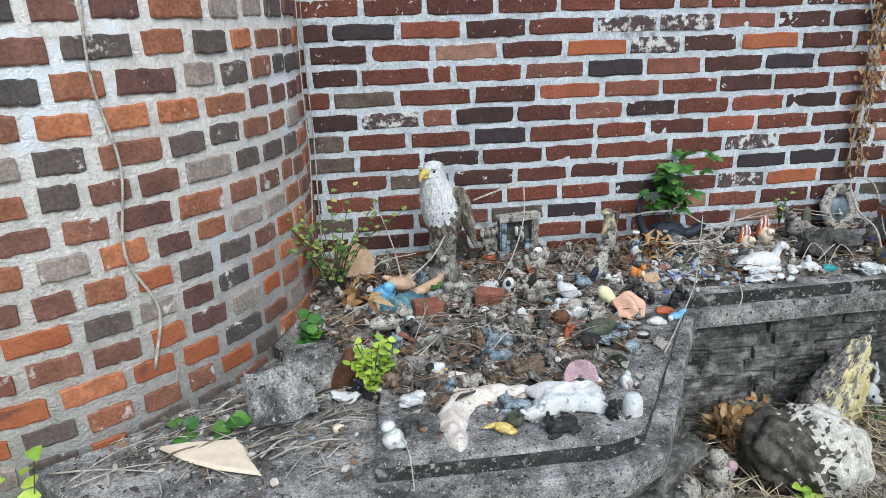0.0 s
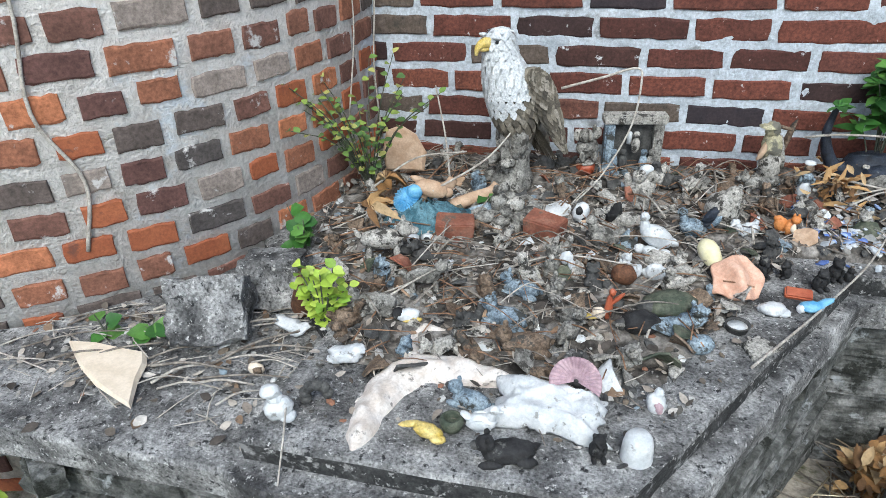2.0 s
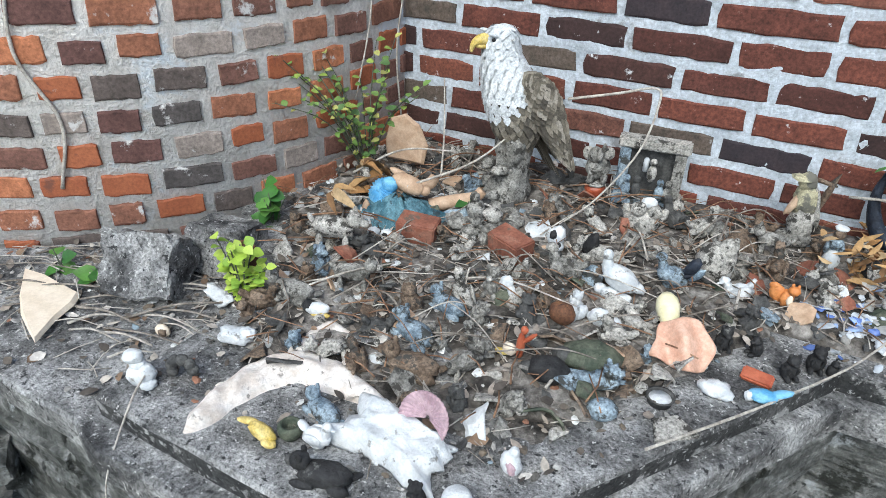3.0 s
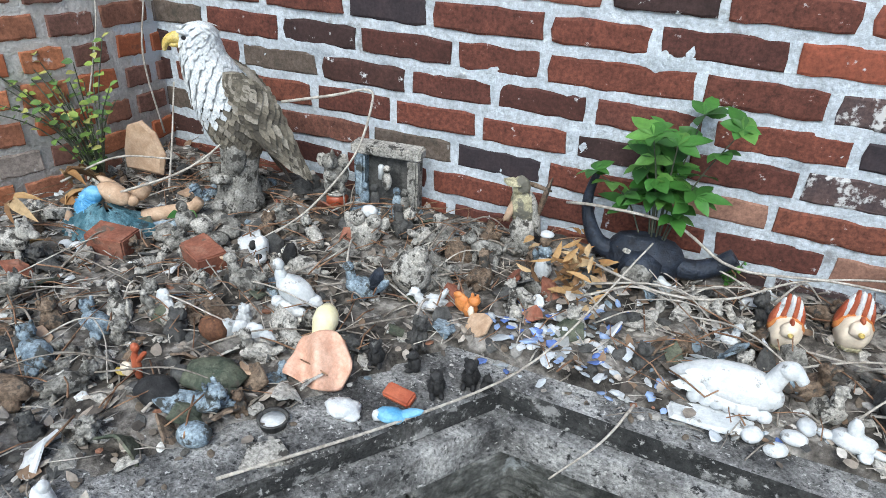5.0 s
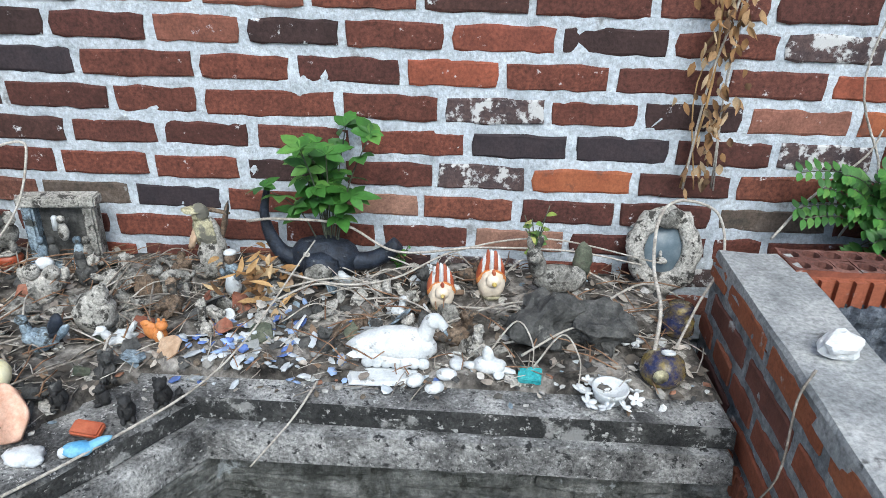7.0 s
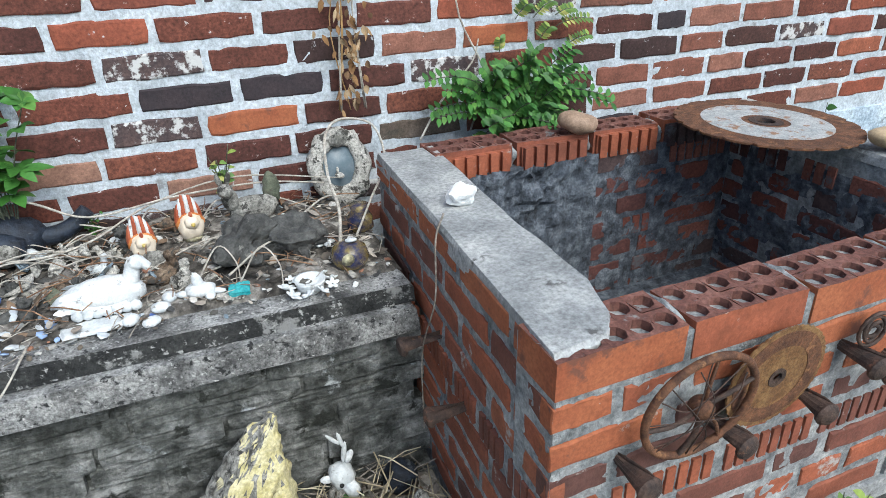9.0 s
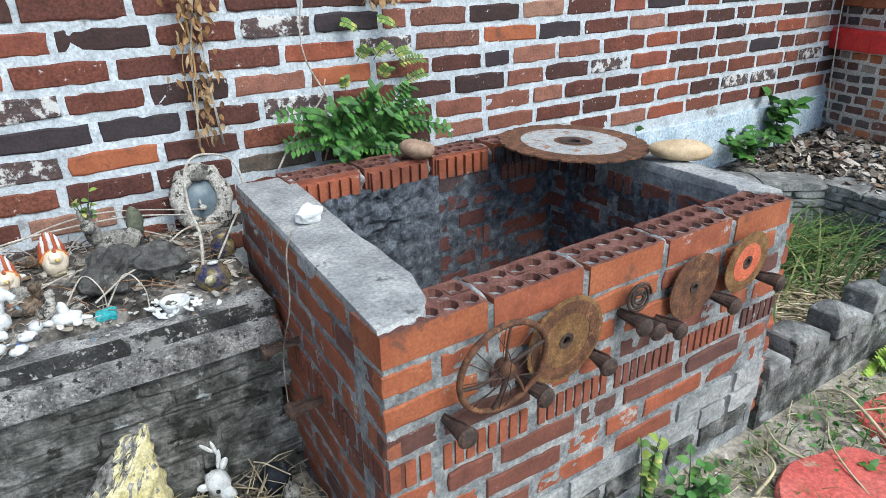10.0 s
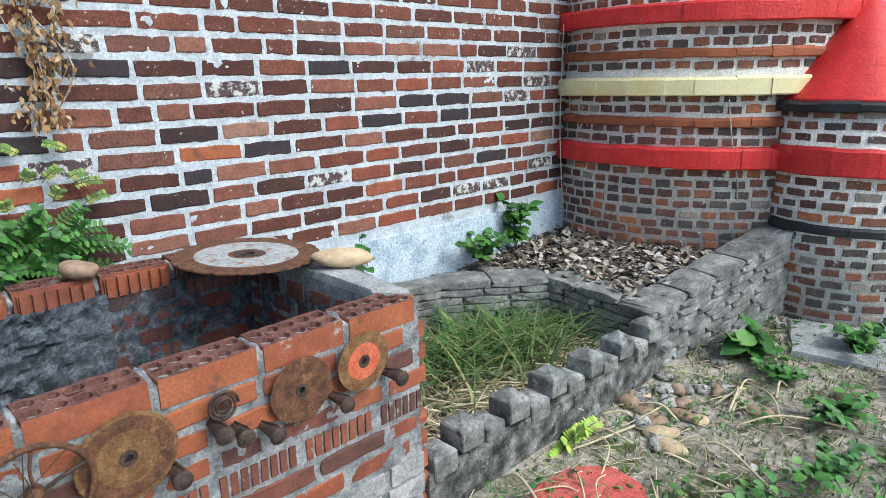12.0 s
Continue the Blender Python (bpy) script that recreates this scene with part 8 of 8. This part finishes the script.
bush("corner_shoot", "green shoot with a single leaf by the eagle", 0.0, 2.13, S(0, 2.13), 0.03, 0.06, 4, 0.045, "leaf", 8, 0, 2)
for k, (x, y) in enumerate(((-0.60, 1.565), (-0.70, 1.55), (-0.54, 1.60))):
    bush("slab_seedling", "green heart-leaved seedling on the slab", x, y, 0.655, 0.03, 0.05, 3, 0.05, "leaf", 30 + k, 0, 2)
bush("tower_weed", "leafy green weed beside the concrete slab", -1.02, 1.37, ground_z(-1.02, 1.37), 0.17, 0.60, 190, 0.045, "leaf_lime", 9, 0, 16)
bush("slab_weed", "leafy green weed beneath the slab edge", -0.70, 1.17, ground_z(-0.7, 1.17), 0.2, 0.36, 130, 0.05, "leaf_lime", 10, 0, 16)
bush("slab_weed", "green weed beneath the slab front", -0.42, 1.13, ground_z(-0.42, 1.13), 0.14, 0.22, 70, 0.045, "leaf", 12, 0, 12)
bush("hollow_weed", "small green weed in the hollow", 0.95, 1.46, ground_z(0.95, 1.46), 0.12, 0.14, 60, 0.04, "leaf_lime", 13, 0, 10)
bush("hollow_sprig", "green sprig in the dry hollow", 1.52, 1.88, ground_z(1.52, 1.88), 0.03, 0.07, 6, 0.03, "leaf", 14, 1, 3)
bush("ledge_sprig", "tiny green sprig at the wall foot", 1.12, 2.45, S(1.12, 2.45), 0.04, 0.06, 40, 0.012, "leaf", 15, 0, 8)
bush("donkey_sprig", "yellow-green sprig in the donkey planter", 1.42, 2.40, S(1.42, 2.4) + 0.05, 0.06, 0.16, 26, 0.022, "leaf_pale", 16, 0, 6)
bush("creeper", "dark green creeper on the wall footing", 4.18, 2.38, 0.50, 0.22, 0.16, 90, 0.06, "leaf", 17, 0, 14)
bush("creeper", "green creeper climbing the wall footing", 4.50, 2.42, 0.50, 0.12, 0.34, 60, 0.075, "leaf", 18, 0, 10)
bush("creeper", "green creeper shoot beside the pit", 3.45, 2.42, 0.45, 0.12, 0.36, 30, 0.05, "leaf", 19, 0, 6)
bush("dock_weed", "broad-leaved green dock weed by the bed", 4.62, 1.20, ground_z(4.62, 1.2), 0.20, 0.14, 40, 0.12, "leaf", 20, 0, 16)
bush("yard_weed", "leafy weed at the foot of the pit", 2.46, 1.30, ground_z(2.46, 1.3), 0.14, 0.17, 110, 0.03, "leaf", 21, 0, 16)
bush("yard_weed", "thin weed against the pit bricks", 2.36, 1.36, ground_z(2.36, 1.36), 0.05, 0.30, 40, 0.028, "leaf_pale", 22, 0, 5)
bush("yard_weed", "leafy green weed near the turret", 5.0, 0.85, ground_z(5, 0.85), 0.25, 0.14, 110, 0.06, "leaf", 23, 0, 16)
bush("yard_weed", "low green weed on the trodden yard", 4.3, 0.75, ground_z(4.3, 0.75), 0.25, 0.10, 120, 0.045, "leaf", 24, 0, 16)
for k, (x, y) in enumerate(((4.75, 0.55), (4.5, 1.0), (4.15, 0.4), (5.3, 0.45), (4.9, 0.2), (3.5, 0.75))):
    bush("yard_weed", "patch of low green weed on the yard", x, y, ground_z(x, y), 0.24, 0.09, 110, 0.04, "leaf" if k % 2 else "leaf_pale", 70 + k, 0, 14)
bush("yard_weed", "low green weed between straw", 3.9, 0.65, ground_z(3.9, 0.65), 0.25, 0.10, 110, 0.04, "leaf", 25, 0, 16)


def fern(name, label, x, y, z, fronds, length, leaflet, seed, material="leaf", up=0.8, face=(0, -1)):
    """Arching fronds with paired leaflets."""
    rnd = random.Random(seed)
    root = thing(name, label, "plant", pose(x, y, z))
    for k in range(fronds):
        a = rnd.uniform(-1.5, 1.5) - math.pi / 2
        base = Vector((rnd.uniform(-0.11, 0.11), 0, rnd.uniform(0, length * 1.2 * up) if fronds > 8 else 0))
        d = Vector((math.cos(a), math.sin(a) * 0.35, rnd.uniform(0.15, 0.9) * up)).normalized()
        L = length * rnd.uniform(0.6, 1.1)
        pts = [base + d * (L * t) - Vector((0, 0, 0.3 * L * t * t)) for t in [i / 9 for i in range(10)]]
        fr = part("frond", tube(pts, 0.0015, 4), "f_green", root)
        bm = bmesh.new()
        for i in range(2, 10):
            for s in (1, -1):
                sd = d.cross(Vector((0, -0.6, 0.8))).normalized() * s
                add_leaf(bm, pts[i], sd + d * 0.35, (0, -0.7, 0.7), leaflet * rnd.uniform(0.8, 1.15), leaflet * 0.5, 0, 0.15, 0.15)
        tagged(part("leaf_spray", bm, material, fr), kind="stuff")
    return root


fern("pit_fern", "green shrub with feathery leaves behind the pit", 2.23, 2.44, 0.80, 72, 0.19, 0.031, 5, "leaf", 0.9)
fern("pit_shoot", "thin feathery shoot up the wall", 2.28, 2.46, 1.05, 9, 0.10, 0.022, 6, "leaf_pale", 1.6)
fern("edging_fern", "bright green fern by the block edging", 3.58, 1.36, ground_z(3.58, 1.36), 6, 0.16, 0.034, 7, "leaf_lime", 0.9)

# dead creepers on the wall
for name, x0, x1, z0, z1, n, seed in (("dead_vine", 1.69, 1.84, 0.95, 2.1, 420, 3), ("dead_vine", 2.20, 2.46, 1.30, 2.2, 760, 4)):
    rnd = random.Random(seed)
    root = thing(name, "dead brown vine with curled leaves on the wall", "vine", pose((x0 + x1) / 2, 2.47, z0), "dead vines")
    w = (x1 - x0) / 2
    for s in range(5):
        pts = [(rnd.uniform(-w, w) * 0.7, rnd.uniform(-0.015, 0.01), (z1 - z0) * t) for t in (0, 0.2, 0.4, 0.6, 0.8, 1.0)]
        part("stem", tube(spline(pts, 5), rnd.uniform(0.0016, 0.003), 5), "leaf_dry" if s % 2 else "vine", root)
    bm = bmesh.new()
    for k in range(n):
        t = rnd.random() ** 0.8
        p = Vector((rnd.gauss(0, w * 0.5) * (0.5 + 0.7 * t), rnd.uniform(-0.035, 0.0), (z1 - z0) * t))
        add_leaf(bm, p, (rnd.uniform(-0.7, 0.7), rnd.uniform(-0.5, 0), -1), (rnd.uniform(-1, 1), -1, 0), rnd.uniform(0.014, 0.034), rnd.uniform(0.008, 0.018), 0, rnd.uniform(-1.4, 1.4), rnd.uniform(-0.6, 0.6))
    part("dead_leaves", bm, "leaf_dead", root)
stem("bare brown stem against the wall", [(2.10, 2.47, 0.85), (2.14, 2.46, 1.0), (2.06, 2.47, 1.2), (2.10, 2.48, 1.5), (2.05, 2.48, 1.9)], 0.003)
stem("pale leaning cane behind the pit", [(1.93, 2.42, 0.86), (2.0, 2.44, 0.95), (2.10, 2.46, 1.04), (2.12, 2.46, 1.10)], 0.0032)
bm = bmesh.new()
for k in range(60):
    p = Vector((rv.gauss(0.85, 0.04), rv.gauss(2.30, 0.05), S(0.85, 2.3) + rv.uniform(0, 0.09)))
    add_leaf(bm, p, rand_dir(rv, 1.0), (rv.uniform(-1, 1), -0.5, 1), rv.uniform(0.03, 0.055), rv.uniform(0.01, 0.02), 0, rv.uniform(-1, 1), rv.uniform(-0.4, 0.5))
single("dry_leaf_clump", bm, "leaf_dry", "clump of curled orange-brown dead leaves", "dead leaves", kind="stuff")
bm = bmesh.new()
for k in range(8):
    p = Vector((rv.gauss(-0.27, 0.06), rv.gauss(2.08, 0.07), S(-0.2, 2.1) + rv.uniform(0.01, 0.12)))
    add_leaf(bm, p, rand_dir(rv, 0.8), (rv.uniform(-0.5, 0.5), -0.8, 0.8), rv.uniform(0.045, 0.07), rv.uniform(0.035, 0.05), 1, rv.uniform(0.7, 1.5), rv.uniform(0.3, 0.8))
single("big_dry_leaves", bm, "leaf_dry", "large curled tan dead leaves in the corner", "dead leaves", kind="stuff")
